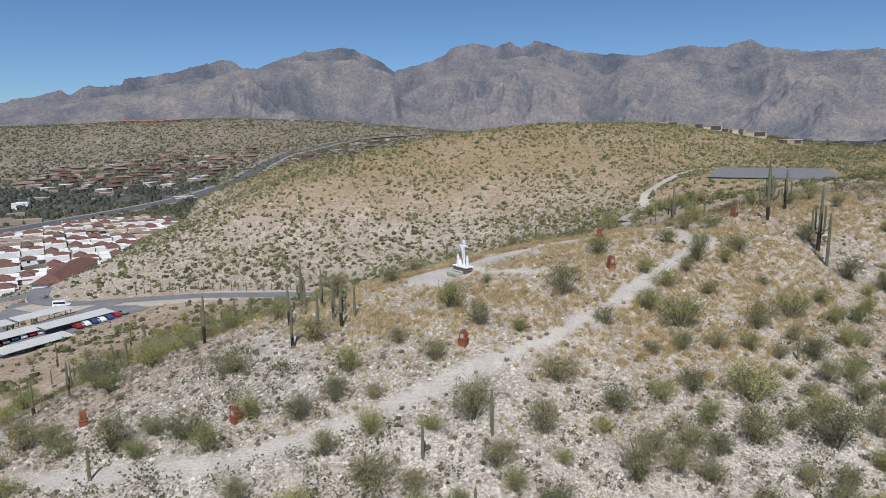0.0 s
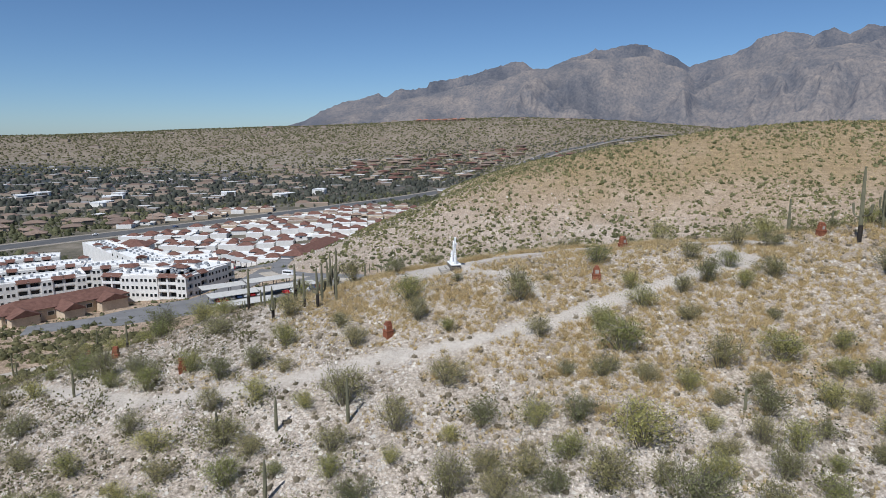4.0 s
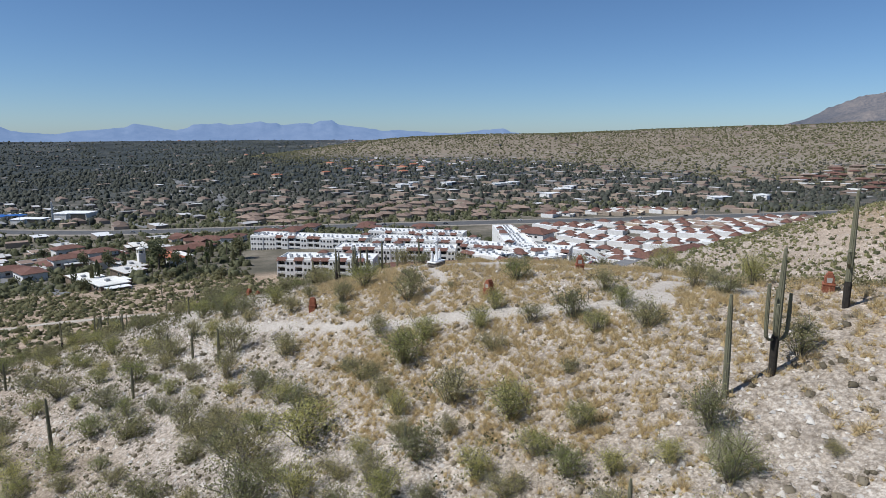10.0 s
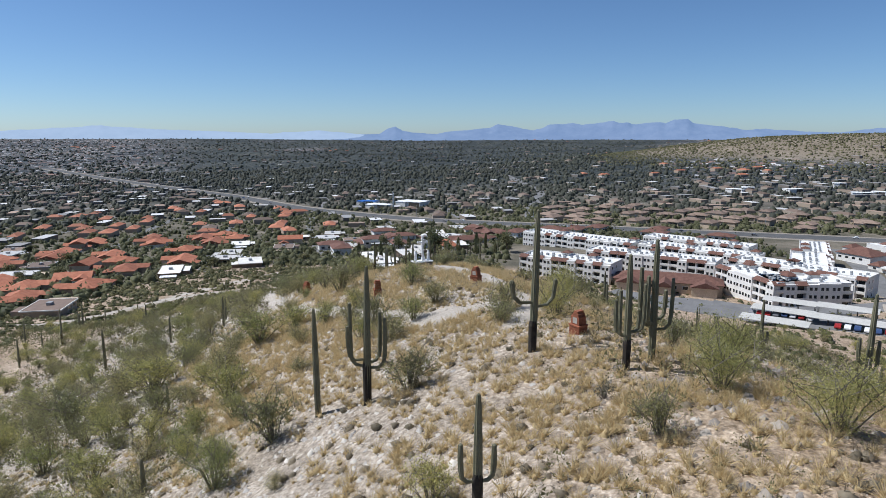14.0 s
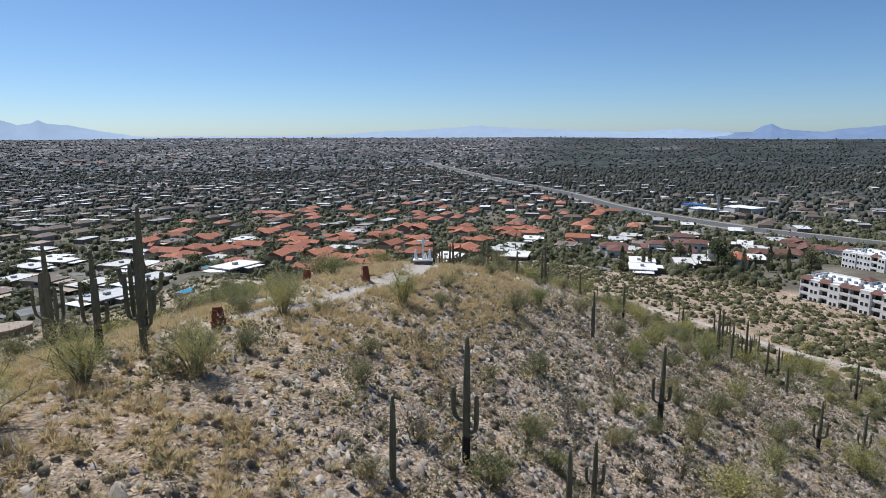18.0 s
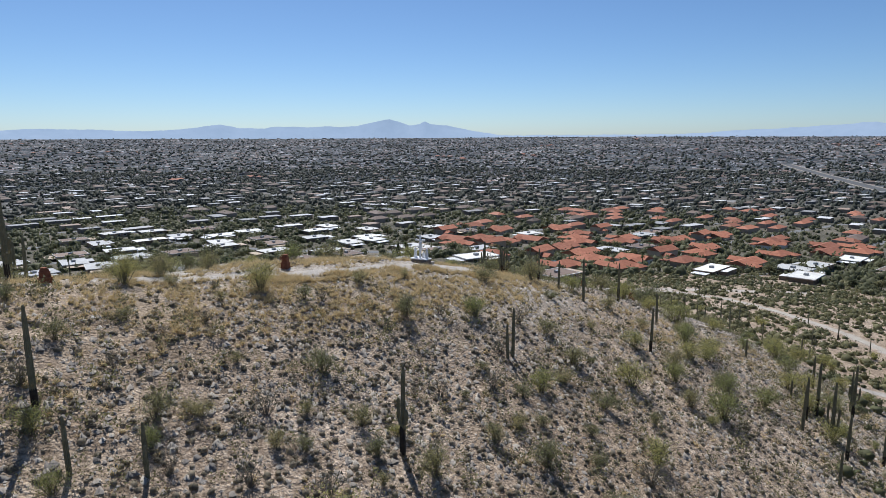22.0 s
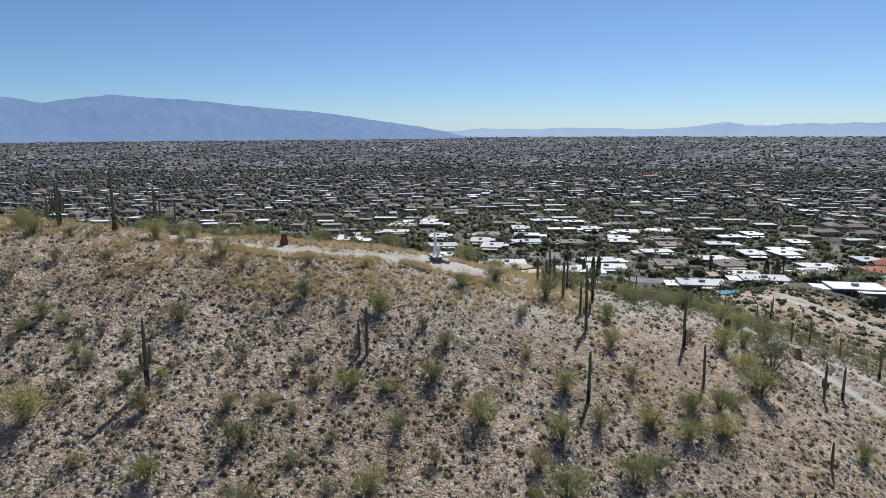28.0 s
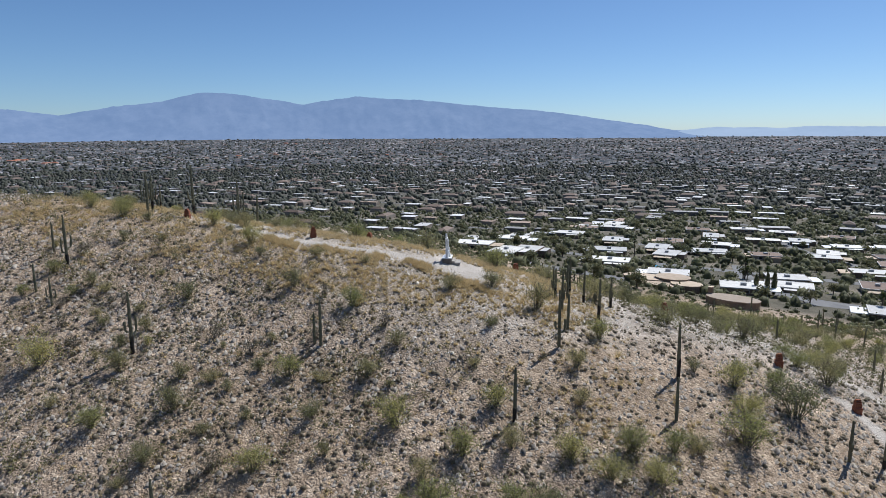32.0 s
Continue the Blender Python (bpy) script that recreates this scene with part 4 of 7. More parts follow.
# ---- small growth and stones: nobody could count them ----
def domes(c, size, height, spread, fill, q, sides=4):
    """Corners and triangles of low uneven domes, one for each clump."""
    n = len(c)
    turn = np.arange(sides) * 2 * math.pi / sides
    low = np.stack([np.cos(turn), np.sin(turn), np.full(sides, -0.1)], 1)
    mid = np.stack([np.cos(turn + 0.5) * 0.84, np.sin(turn + 0.5) * 0.84, np.full(sides, 0.66)], 1)
    unit = np.concatenate([low, mid, [(0, 0, 1.0)]])
    v = unit[None] * q.uniform(0.6, 1.3, (n, 2 * sides + 1, 1)) * np.array((spread, spread, height)) * fill * size
    a = q.uniform(0, 6.283, (n, 1))
    v = np.stack([v[..., 0] * np.cos(a) - v[..., 1] * np.sin(a), v[..., 0] * np.sin(a) + v[..., 1] * np.cos(a), v[..., 2]], -1) + c
    nxt = [(k + 1) % sides for k in range(sides)]
    t = [(k, nxt[k], sides + k) for k in range(sides)] + [(nxt[k], sides + nxt[k], sides + k) for k in range(sides)] + [(sides + k, sides + nxt[k], 2 * sides) for k in range(sides)]
    return v.reshape(-1, 3), (np.array(t)[None] + (np.arange(n) * (2 * sides + 1))[:, None, None]).reshape(-1, 3)


def mounds(points, leaves, height, spread, leaf, mat, name, label, category, seed=4, thin=0.5, fill=0.0, rooted=False, sides=4):
    """Low leafy clumps as one mesh of loose leaves."""
    q = np.random.default_rng(seed)
    pts = np.asarray(points)
    n = len(pts)
    z = ground_z(pts[:, 0], pts[:, 1])
    size = (pts[:, 2] if pts.shape[1] > 2 else q.uniform(0.55, 1.4, n))[:, None, None]
    d = q.normal(0, 1, (n, leaves, 3))
    d /= np.linalg.norm(d, axis=2)[..., None]
    d[..., 2] = abs(d[..., 2])
    rad = q.uniform(0.45, 1.0, (n, leaves, 1)) * (0.8 + 0.4 * q.random((n, leaves, 1)))
    base = d * rad * np.array((spread, spread, height)) * size
    base[..., 2] += 0.05
    if rooted:
        base *= np.array((0.25, 0.25, 0.1))
    way = d + q.normal(0, 0.25 if rooted else 0.7, d.shape) + (0, 0, 0.55 if rooted else 0.25)
    way /= np.linalg.norm(way, axis=2)[..., None]
    side = np.cross(way, q.normal(0, 1, d.shape))
    side /= np.linalg.norm(side, axis=2)[..., None]
    s = leaf * size * q.uniform(0.6, 1.4, (n, leaves, 1))
    c = np.concatenate([pts[:, :2], z[:, None]], 1)[:, None, :]
    tri = np.stack([c + base - side * s * thin, c + base + side * s * thin, c + base + way * s], 2)
    v, f = tri.reshape(-1, 3), np.arange(n * leaves * 3).reshape(-1, 3)
    if fill:
        dv, df = domes(c, size, height, spread, fill, q, sides)
        v, f = np.concatenate([v, dv]), np.concatenate([f, df + len(v)])
    me = tri_mesh(name, v, f, mat)
    if fill:
        me.polygons.foreach_set("use_smooth", [True] * len(me.polygons))
    return tagged(new(name, me), label, category, kind="stuff")


def sized(p, lo, hi, seed):
    q = np.random.default_rng(seed)
    return np.concatenate([p, lo + (hi - lo) * q.random((len(p), 1)) ** 1.8], 1)


def field(n, x0, x1, y0, y1, chance, seed):
    q = np.random.default_rng(seed)
    x, y = q.uniform(x0, x1, n), q.uniform(y0, y1, n)
    keep = q.random(n) < chance(x, y)
    return np.stack([x[keep], y[keep]], 1)


def past_crest(x, y):
    """How far north of the crest trail a place lies, in metres."""
    return y - np.interp(x, (-9, -5, 0, 5, 8.6, 13.9, 20.4, 31), (86.5, 87.6, 88.0, 88.3, 90.2, 93.3, 95.8, 98.4))


def near_hill(x, y):
    gap = past_crest(x, y)
    trodden = smooth(-4.2, -2.6, gap) * (1 - smooth(0, 0.5, gap)) * smooth(0, 3, x) * (1 - smooth(22, 27, x))
    return (1 - smooth(100, 140, np.hypot(x - 5, y - 92))) * (1 - paths(x, y)) * (1 - 0.85 * trodden)


def tufted(x, y):
    """How likely a grass tuft stands at a place: clumps with bare stony gaps between them."""
    return near_hill(x, y) * np.clip(grassy(x, y) * 1.45 - 0.42, 0, 1) * (0.12 + 0.34 * (1 - shade_line(x, y)) + 0.7 * smooth(0.38, 0.62, 0.65 * grain(x, y, 2.6, 62) + 0.35 * grain(x, y, 9.0, 63)))


mounds(sized(field(100000, -70, 100, 20, 160, tufted, 1), 0.5, 1.55, 4), 54, 0.40, 0.36, 0.5, MAT_STRAW,
       "dry_grass", "domed tufts of dry golden bunch grass on the ridge", "grass", 3, thin=0.022, fill=0.45, rooted=True)
crest_pts = field(16000, -9, 28, 84, 102, lambda x, y: (abs(past_crest(x, y) - 1.9) < 0.85 + 0.5 * grain(x, y, 4, 66)) * (1 - paths(x, y)) * smooth(0.2, 0.55, grain(x, y, 2.2, 65)), 50)
mounds(sized(crest_pts, 0.5, 1.5, 51), 54, 0.42, 0.36, 0.52, MAT_STRAW, "crest_grass", "tall dry golden grass along the crest behind the trail", "grass", 52, thin=0.022, fill=0.45, rooted=True)
mounds(field(32000, -75, 105, 15, 170, lambda x, y: near_hill(x, y) * (0.52 + 0.68 * shade_line(x, y)) * (1 - 0.55 * grassy(x, y)) * np.clip(0.3 + 1.3 * grain(x, y, 7, 83), 0, 1.2), 2), 24, 0.36, 0.40, 0.13, MAT_DRYLEAF,
       "bursage", "low rounded grey bursage shrublets scattered over the stones", "shrub", thin=0.13, fill=0.62)
mounds(sized(field(26000, -20, 82, 55, 112, lambda x, y: near_hill(x, y) * 0.5 * (1 - shade_line(x, y)) * smooth(0.3, 0.6, grain(x, y, 8, 64)), 46), 0.5, 1.3, 47), 22, 0.34, 0.32, 0.42, MAT_STRAW,
       "bunch_grass", "pale scattered tufts of dry bunch grass on the sunny slope", "grass", 48, thin=0.03, fill=0.5, rooted=True, sides=3)
flank = field(25000, -95, 115, -35, 120, lambda x, y: smooth(22, 42, np.hypot(x - 8, y - 88)) * (1 - smooth(125, 140, np.hypot(x - 5, y - 85))) * smooth(-46, -42, land(x, y)) * (1 - smooth(-9, -2, land(x, y))) * (1 - shade_line(x, y)) * (1 - paths(x, y)) * 0.6 * np.clip(0.2 + 1.2 * grain(x, y, 16, 79), 0, 1), 27)
mounds(sized(flank, 0.4, 2.0, 28), 40, 0.9, 0.85, 0.13, MAT_VALLEY, "flank_shrubs", "olive desert shrubs over the lower slopes", "shrub", 29)


def stones(points, sizes, name, label, seed, mat):
    q = np.random.default_rng(seed)
    oct_v = np.array([(1, 0, 0), (0, 1, 0), (-1, 0, 0), (0, -1, 0), (0.25, 0.2, 0.9), (-0.3, -0.15, 1)])
    oct_f = np.array([(0, 1, 4), (1, 2, 4), (2, 5, 4), (2, 3, 5), (3, 0, 5), (0, 4, 5)])
    n = len(points)
    pts = np.asarray(points)
    z = ground_z(pts[:, 0], pts[:, 1])
    shape = oct_v[None] * q.uniform(0.6, 1.25, (n, 6, 1)) * np.stack([sizes, sizes * q.uniform(0.55, 1.0, n), sizes * q.uniform(0.5, 1.0, n)], 1)[:, None, :]
    a = q.uniform(0, 6.283, n)
    co, si = np.cos(a)[:, None], np.sin(a)[:, None]
    sx, sy = shape[..., 0] * co - shape[..., 1] * si, shape[..., 0] * si + shape[..., 1] * co
    v = np.stack([sx + pts[:, :1], sy + pts[:, 1:2], shape[..., 2] + z[:, None] - sizes[:, None] * 0.1], -1)
    f = oct_f[None] + (np.arange(n) * 6)[:, None, None]
    return tagged(new(name, tri_mesh(name, v, f, mat)), label, "stones", kind="stuff")


pts = field(215000, -75, 95, 18, 162, lambda x, y: near_hill(x, y) * np.clip(0.24 + 1.2 * grain(x, y, 6, 81) * grain(x, y, 19, 82), 0, 1) * (1 - 0.7 * grassy(x, y)), 5)
sizes = 0.055 + 0.30 * np.random.default_rng(6).random(len(pts)) ** 3.0
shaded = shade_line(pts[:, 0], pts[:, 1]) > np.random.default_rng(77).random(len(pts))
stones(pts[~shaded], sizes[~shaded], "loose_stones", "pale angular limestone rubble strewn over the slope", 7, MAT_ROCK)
stones(pts[shaded], sizes[shaded] * 1.35, "loose_stones", "grey rocks, toned darker for shade, strewn over the slope", 17, MAT_ROCKN)
hill_pts = field(100000, -260, 420, 235, 680, lambda x, y: off_asphalt(x, y) * (1 - paths(x, y)) * smooth(-46, -34, land(x, y)) * np.clip(0.14 + 0.14 * (1 - smooth(-34, -18, land(x, y))) + 0.95 * grain(x, y, 30, 90) * (0.4 + grain(x, y, 9, 91)), 0, 1) * (1 - smooth(560, 700, y)), 8)
q8 = np.random.default_rng(9)
hill_pts = np.concatenate([hill_pts, (0.32 + 1.15 * q8.random((len(hill_pts), 1)) ** 2.0)], 1)
mounds(hill_pts, 6, 0.95, 0.85, 0.42, MAT_SAGE, "hill_shrubs", "green shrubs dotted over the golden north hill", "shrub", 12, fill=0.85, sides=3)
tuft_pts = field(60000, -240, 340, 250, 620, lambda x, y: off_asphalt(x, y) * (1 - paths(x, y)) * smooth(-44, -34, land(x, y)) * np.clip(grassy(x, y) * 1.1 - 0.1, 0, 1) * 0.42, 18)
mounds(sized(tuft_pts, 0.5, 1.1, 19), 3, 0.42, 0.5, 0.6, MAT_STRAW, "hill_grass", "golden bunch grass over the north hill", "grass", 20, thin=0.25, fill=0.8, sides=3)
scree = field(60000, -230, 330, 235, 470, lambda x, y: off_asphalt(x, y) * (1 - paths(x, y)) * smooth(-48, -44, land(x, y)) * np.clip(1.1 - 1.6 * grassy(x, y), 0, 1) * grain(x, y, 14, 84) * 0.42, 21)
stones(scree, 0.22 + 0.6 * np.random.default_rng(22).random(len(scree)) ** 2.5, "hill_rocks", "pale rocks strewn over the lower north hill", 23, MAT_ROCK)
foot_pts = field(16000, -262, -92, -78, 140, lambda x, y: smooth(-60, -56, land(x, y)) * (1 - smooth(-38, -30, land(x, y))) * (0.03 + 0.36 * grain(x, y, 20, 86)) * ((x > -196) | (y < 88)) * (line_gap(x, y, FOOT_TRACK) > 4.5), 38)
mounds(sized(foot_pts, 0.6, 2.3, 39), 20, 0.9, 1.0, 0.27, MAT_VALLEY, "foot_shrubs", "dense olive scrub round the foot of the hill", "shrub", 40, fill=0.75)
wisp_pts = field(15000, -75, 80, 98, 172, lambda x, y: near_hill(x, y) * shade_line(x, y) * 0.28 * np.clip(0.3 + grain(x, y, 9, 87), 0, 1.2), 41)
mounds(sized(wisp_pts, 0.5, 1.6, 42), 44, 1.1, 0.75, 0.16, MAT_VALLEY, "slope_shrubs", "wispy green shrubs on the shaded slope", "shrub", 43, thin=0.35)
pale_pts = field(16000, -75, 80, 98, 172, lambda x, y: near_hill(x, y) * shade_line(x, y) * 0.22 * grain(x, y, 6, 88), 44)
mounds(pale_pts, 18, 0.32, 0.34, 0.26, MAT_STRAW, "slope_grass", "thin pale tufts of dry grass among the rocks", "grass", 45, thin=0.08, fill=0.45)
east_pts = field(18000, 30, 430, -90, 265, lambda x, y: ((x > 92) | (y > 128)) * smooth(-58, -50, land(x, y)) * (0.25 + 0.6 * grain(x, y, 18, 78)) * (np.hypot(x - 5, y - 92) > 118) * (np.hypot(x - 172, y - 338) > 60) * (1 - paths(x, y)), 24)
mounds(sized(east_pts, 0.35, 1.5, 25), 10, 0.95, 1.0, 0.38, MAT_VALLEY, "mound_shrubs", "olive desert shrubs over the eastern rise", "shrub", 26, fill=0.8)
big_pts = field(16000, -190, 420, 235, 600, lambda x, y: off_asphalt(x, y) * (1 - paths(x, y)) * smooth(-46, -38, land(x, y)) * (0.26 + 0.26 * smooth(20, 120, x)) * (0.3 + grain(x, y, 22, 85)), 35)
mounds(sized(big_pts, 0.6, 1.9, 36), 26, 0.95, 0.95, 0.33, MAT_SAGE, "hill_bushes", "green desert bushes on the north hill", "shrub", 37, fill=0.8, sides=5)
low_pts = field(34000, -230, 160, -85, 320, lambda x, y: (1 - smooth(-24, -16, land(x, y))) * smooth(70, 85, np.hypot(x - 5, y - 55)) * smooth(-56, -52, land(x, y)) * (x > -225) * (line_gap(x, y, FOOT_TRACK) > 3.6) * (0.09 + 0.5 * grain(x, y, 25, 77)) * (1 + 1.2 * (1 - smooth(-10, 40, y))) * (1 - paths(x, y)) * (line_gap(x, y, [(-168, 262), (-135, 229), (-79, 228), (-30, 208)]) > 7), 13)
low_pts = np.concatenate([low_pts, 0.35 + 1.25 * q8.random((len(low_pts), 1)) ** 2.2], 1)
mounds(low_pts, 14, 0.95, 1.05, 0.3, MAT_VALLEY, "valley_shrubs", "dense green desert scrub on the lower slopes", "shrub", 14, fill=0.75)
ridge_pts = field(165000, -2300, 700, 280, 2400, lambda x, y: ((y > 500) | (x < -900)) * 0.75 * smooth(-52 - 8 * bare_valley(x, y), -42 - 12 * bare_valley(x, y), land(x, y) - 62 * np.clip((np.hypot(x, y) - 1500) / 3400, 0, None) ** 1.6) * (0.5 + 0.5 * grain(x, y, 160, 95)) * (1 - (np.hypot(x, y) < 640)), 15)
ridge_pts = np.concatenate([ridge_pts, 0.6 + 1.6 * q8.random((len(ridge_pts), 1)) ** 1.5], 1)
mounds(ridge_pts, 0, 1.5, 1.6, 1.2, MAT_SCRUB, "ridge_scrub", "dark desert scrub dotted over the far ridge", "shrub", 16, fill=1.0, sides=3)


# ---- statue group ----
STATUE = pose(2.4, 84.6, gz(2.4, 84.6) + 0.22, 0, 0, 36.0)   # the group faces local -x


def revolve(profile, sides, wob=0.0, squash=1.0):
    v, f = [], []
    for z, r, off in profile:
        for k in range(sides):
            a = 2 * math.pi * k / sides
            rr = r * (1 + wob * math.cos(5 * a + z * 2))
            v.append((math.cos(a) * rr * squash + off, math.sin(a) * rr, z))
    for i in range(len(profile) - 1):
        for k in range(sides):
            a, b = i * sides + k, i * sides + (k + 1) % sides
            f.append((a, b, b + sides, a + sides))
    f.append(tuple((len(profile) - 1) * sides + k for k in range(sides)))
    f.append(tuple(reversed(range(sides))))
    return v, f


def statue_group():
    base = tagged(new("statue_plinth"), "dark stone plinth with a white top and concrete steps", "plinth")
    base.matrix_basis = STATUE
    bm = bmesh.new()
    for row in range(4):
        for k in range(7):
            w = 2.7 / 7
            y0 = -1.35 + k * w + (0.09 if row % 2 else 0)
            box(bm, -0.62 + R.uniform(-0.02, 0.01), 0.62 + R.uniform(-0.01, 0.02), max(-1.35, y0 + 0.008), min(1.37, y0 + w - 0.008), row * 0.2 - 0.3, row * 0.2 - 0.11, 0.012)
    part("stone_base", bm, MAT_PLINTH, base, "dark rubble stone base")
    bm = bmesh.new()
    box(bm, -0.7, 0.7, -1.42, 1.42, 0.5, 0.66, 0.03)
    part("top_slab", bm, MAT_WHITE, base, "white painted slab")
    for k, (x0, x1, z1) in enumerate(((-1.15, -0.72, 0.1), (-1.95, -1.16, -0.08))):
        bm = bmesh.new()
        box(bm, x0, x1, -1.0 - 0.1 * k, 1.0 + 0.1 * k, -0.5, z1, 0.03)
        part("step", bm, MAT_CONCRETE, base, "worn concrete step")
    bm = bmesh.new()
    box(bm, 0.05, 0.27, -0.11, 0.11, 0.655, 4.05, 0.02)
    box(bm, 0.06, 0.26, -0.85, 0.85, 3.18, 3.4, 0.02)
    box(bm, 0.02, 0.06, -0.2, 0.2, 3.65, 3.82, 0.01)
    me = bpy.data.meshes.new("cross")
    bm.to_mesh(me)
    bm.free()
    me.materials.append(MAT_WHITE)
    ob = tagged(new("cross", me), "white painted cross standing on the plinth", "cross")
    ob.matrix_basis = STATUE
    # plain robed shapes
    standing = [(0, 0.27, 0), (0.1, 0.26, 0), (0.5, 0.22, 0), (0.9, 0.2, 0), (1.15, 0.22, -0.02), (1.32, 0.2, -0.02), (1.40, 0.1, -0.02), (1.46, 0.115, -0.03), (1.56, 0.125, -0.03), (1.66, 0.09, -0.02), (1.7, 0.03, -0.02)]
    kneeling = [(0, 0.34, 0), (0.12, 0.33, 0), (0.4, 0.27, 0.03), (0.62, 0.22, 0.05), (0.78, 0.19, 0.05), (0.86, 0.1, 0.04), (0.92, 0.115, 0.03), (1.02, 0.11, 0.03), (1.1, 0.03, 0.03)]
    hung = [(1.25, 0.06, -0.04), (1.4, 0.09, -0.05), (1.75, 0.1, -0.09), (2.0, 0.12, -0.06), (2.25, 0.13, -0.05), (2.5, 0.17, -0.05), (2.62, 0.12, -0.06), (2.72, 0.1, -0.09), (2.85, 0.1, -0.1), (2.93, 0.03, -0.1)]
    for label, prof, x, y in (("white robed standing statue beside the cross", standing, -0.05, -1.0), ("white robed standing statue beside the cross", standing, -0.05, 1.0),
                              ("low white kneeling statue at the foot of the cross", kneeling, -0.3, 0.3)):
        v, f = revolve(prof, 14, 0.05)
        me = mesh_of("statue", v, f, [MAT_WHITE], True)
        s = tagged(new("statue", me), label, "statue", "statue group")
        s.matrix_basis = STATUE @ Matrix.Translation((x, y, 0.66)) @ Matrix.Diagonal((0.92, 0.92, 0.86, 1))
    v, f = revolve(hung, 12, 0.04)
    for sgn in (-1, 1):
        tube(v, f, [(-0.05, 0.1 * sgn, 2.5), (0.0, 0.45 * sgn, 2.75), (0.04, 0.76 * sgn, 3.05)], [0.06, 0.05, 0.035], 6)
    me = mesh_of("statue", v, f, [MAT_WHITE], True)
    s = tagged(new("statue", me), "white carved statue fixed to the cross", "statue", "statue group")
    s.matrix_basis = STATUE @ Matrix.Translation((0, 0, 0.42))


statue_group()


# ---- brick stations along the trail ----
def station():
    top = tagged(new("brick_station"), "small red brick shrine pillar with stepped shoulders by the trail", "brick pillar", "brick stations")
    def course_block(name, hw, hd, z0, z1, label=""):
        bm = bmesh.new()
        n = max(1, round((z1 - z0) / 0.083))
        rings = []
        for k in range(n):
            za, zb = z0 + (z1 - z0) * k / n, z0 + (z1 - z0) * (k + 1) / n
            j = 0.006 * ((k * 7) % 3)
            for inset, z in ((j, za), (j, zb - 0.014), (j + 0.014, zb - 0.014), (j + 0.014, zb)):
                rings.append([bm.verts.new((sx * (hw - inset), sy * (hd - inset), z)) for sx, sy in ((-1, -1), (1, -1), (1, 1), (-1, 1))])
        for a, b in zip(rings, rings[1:]):
            for k in range(4):
                bm.faces.new((a[k], a[(k + 1) % 4], b[(k + 1) % 4], b[k]))
        bm.faces.new(rings[-1])
        bm.faces.new(list(reversed(rings[0])))
        return part(name, bm, MAT_BRICK, top, label)
    course_block("foot", 0.46, 0.42, -0.35, 0.62)
    course_block("ledge", 0.50, 0.46, 0.62, 0.72, "projecting brick ledge")
    course_block("body", 0.38, 0.34, 0.72, 1.3)
    course_block("shoulder", 0.29, 0.32, 1.3, 1.5)
    course_block("cap", 0.18, 0.30, 1.5, 1.68)
    bm = bmesh.new()
    box(bm, -0.2, 0.2, -0.352, -0.335, 0.82, 1.24, 0.0)
    part("niche_plaque", bm, MAT_CONCRETE, top, "pale plaque set in the brick")
    return top


first = station()
first.matrix_basis = pose(1.9, 67.6, gz(1.9, 67.6), 0, 0, -30)
for x, y, a in ((-20.6, 59.0, -40), (-38.8, 64.4, -55), (-48.5, 67.2, -60), (21.7, 82.6, 20), (22.8, 93.6, 60), (46.2, 102.3, 40)):
    copy_thing(first, pose(x, y, gz(x, y), R.uniform(-2, 2), R.uniform(-2, 2), a))


# ---- roads ----
def road(name, label, line, half, mat, lift=0.12, step=6.0, kind="structure", wide=0.0):
    pts = []
    for (ax, ay), (bx, by) in zip(line, line[1:]):
        n = max(1, int(math.hypot(bx - ax, by - ay) / step))
        pts += [(ax + (bx - ax) * k / n, ay + (by - ay) * k / n) for k in range(n)]
    pts.append(line[-1])
    for _ in range(6):
        pts = [pts[0]] + [((a[0] + 2 * b[0] + c[0]) / 4, (a[1] + 2 * b[1] + c[1]) / 4) for a, b, c in zip(pts, pts[1:], pts[2:])] + [pts[-1]]
    v, f = [], []
    for i, p in enumerate(pts):
        a, b = pts[max(0, i - 1)], pts[min(len(pts) - 1, i + 1)]
        d = math.hypot(b[0] - a[0], b[1] - a[1]) or 1
        nx, ny = -(b[1] - a[1]) / d, (b[0] - a[0]) / d
        zs = [gz(p[0] + nx * half * s, p[1] + ny * half * s) for s in (-1, 0, 1)]
        top = max(zs) + lift
        for s, dz in ((-1.04, -1.2), (-1, 0), (1, 0), (1.04, -1.2)):
            v.append((p[0] + nx * (half + wide) * s, p[1] + ny * (half + wide) * s, top + dz))
    for i in range(len(pts) - 1):
        for k in range(3):
            a = i * 4 + k
            f.append((a, a + 1, a + 5, a + 4))
    return tagged(new(name, mesh_of(name, v, f, [mat])), label, "road", kind=kind)


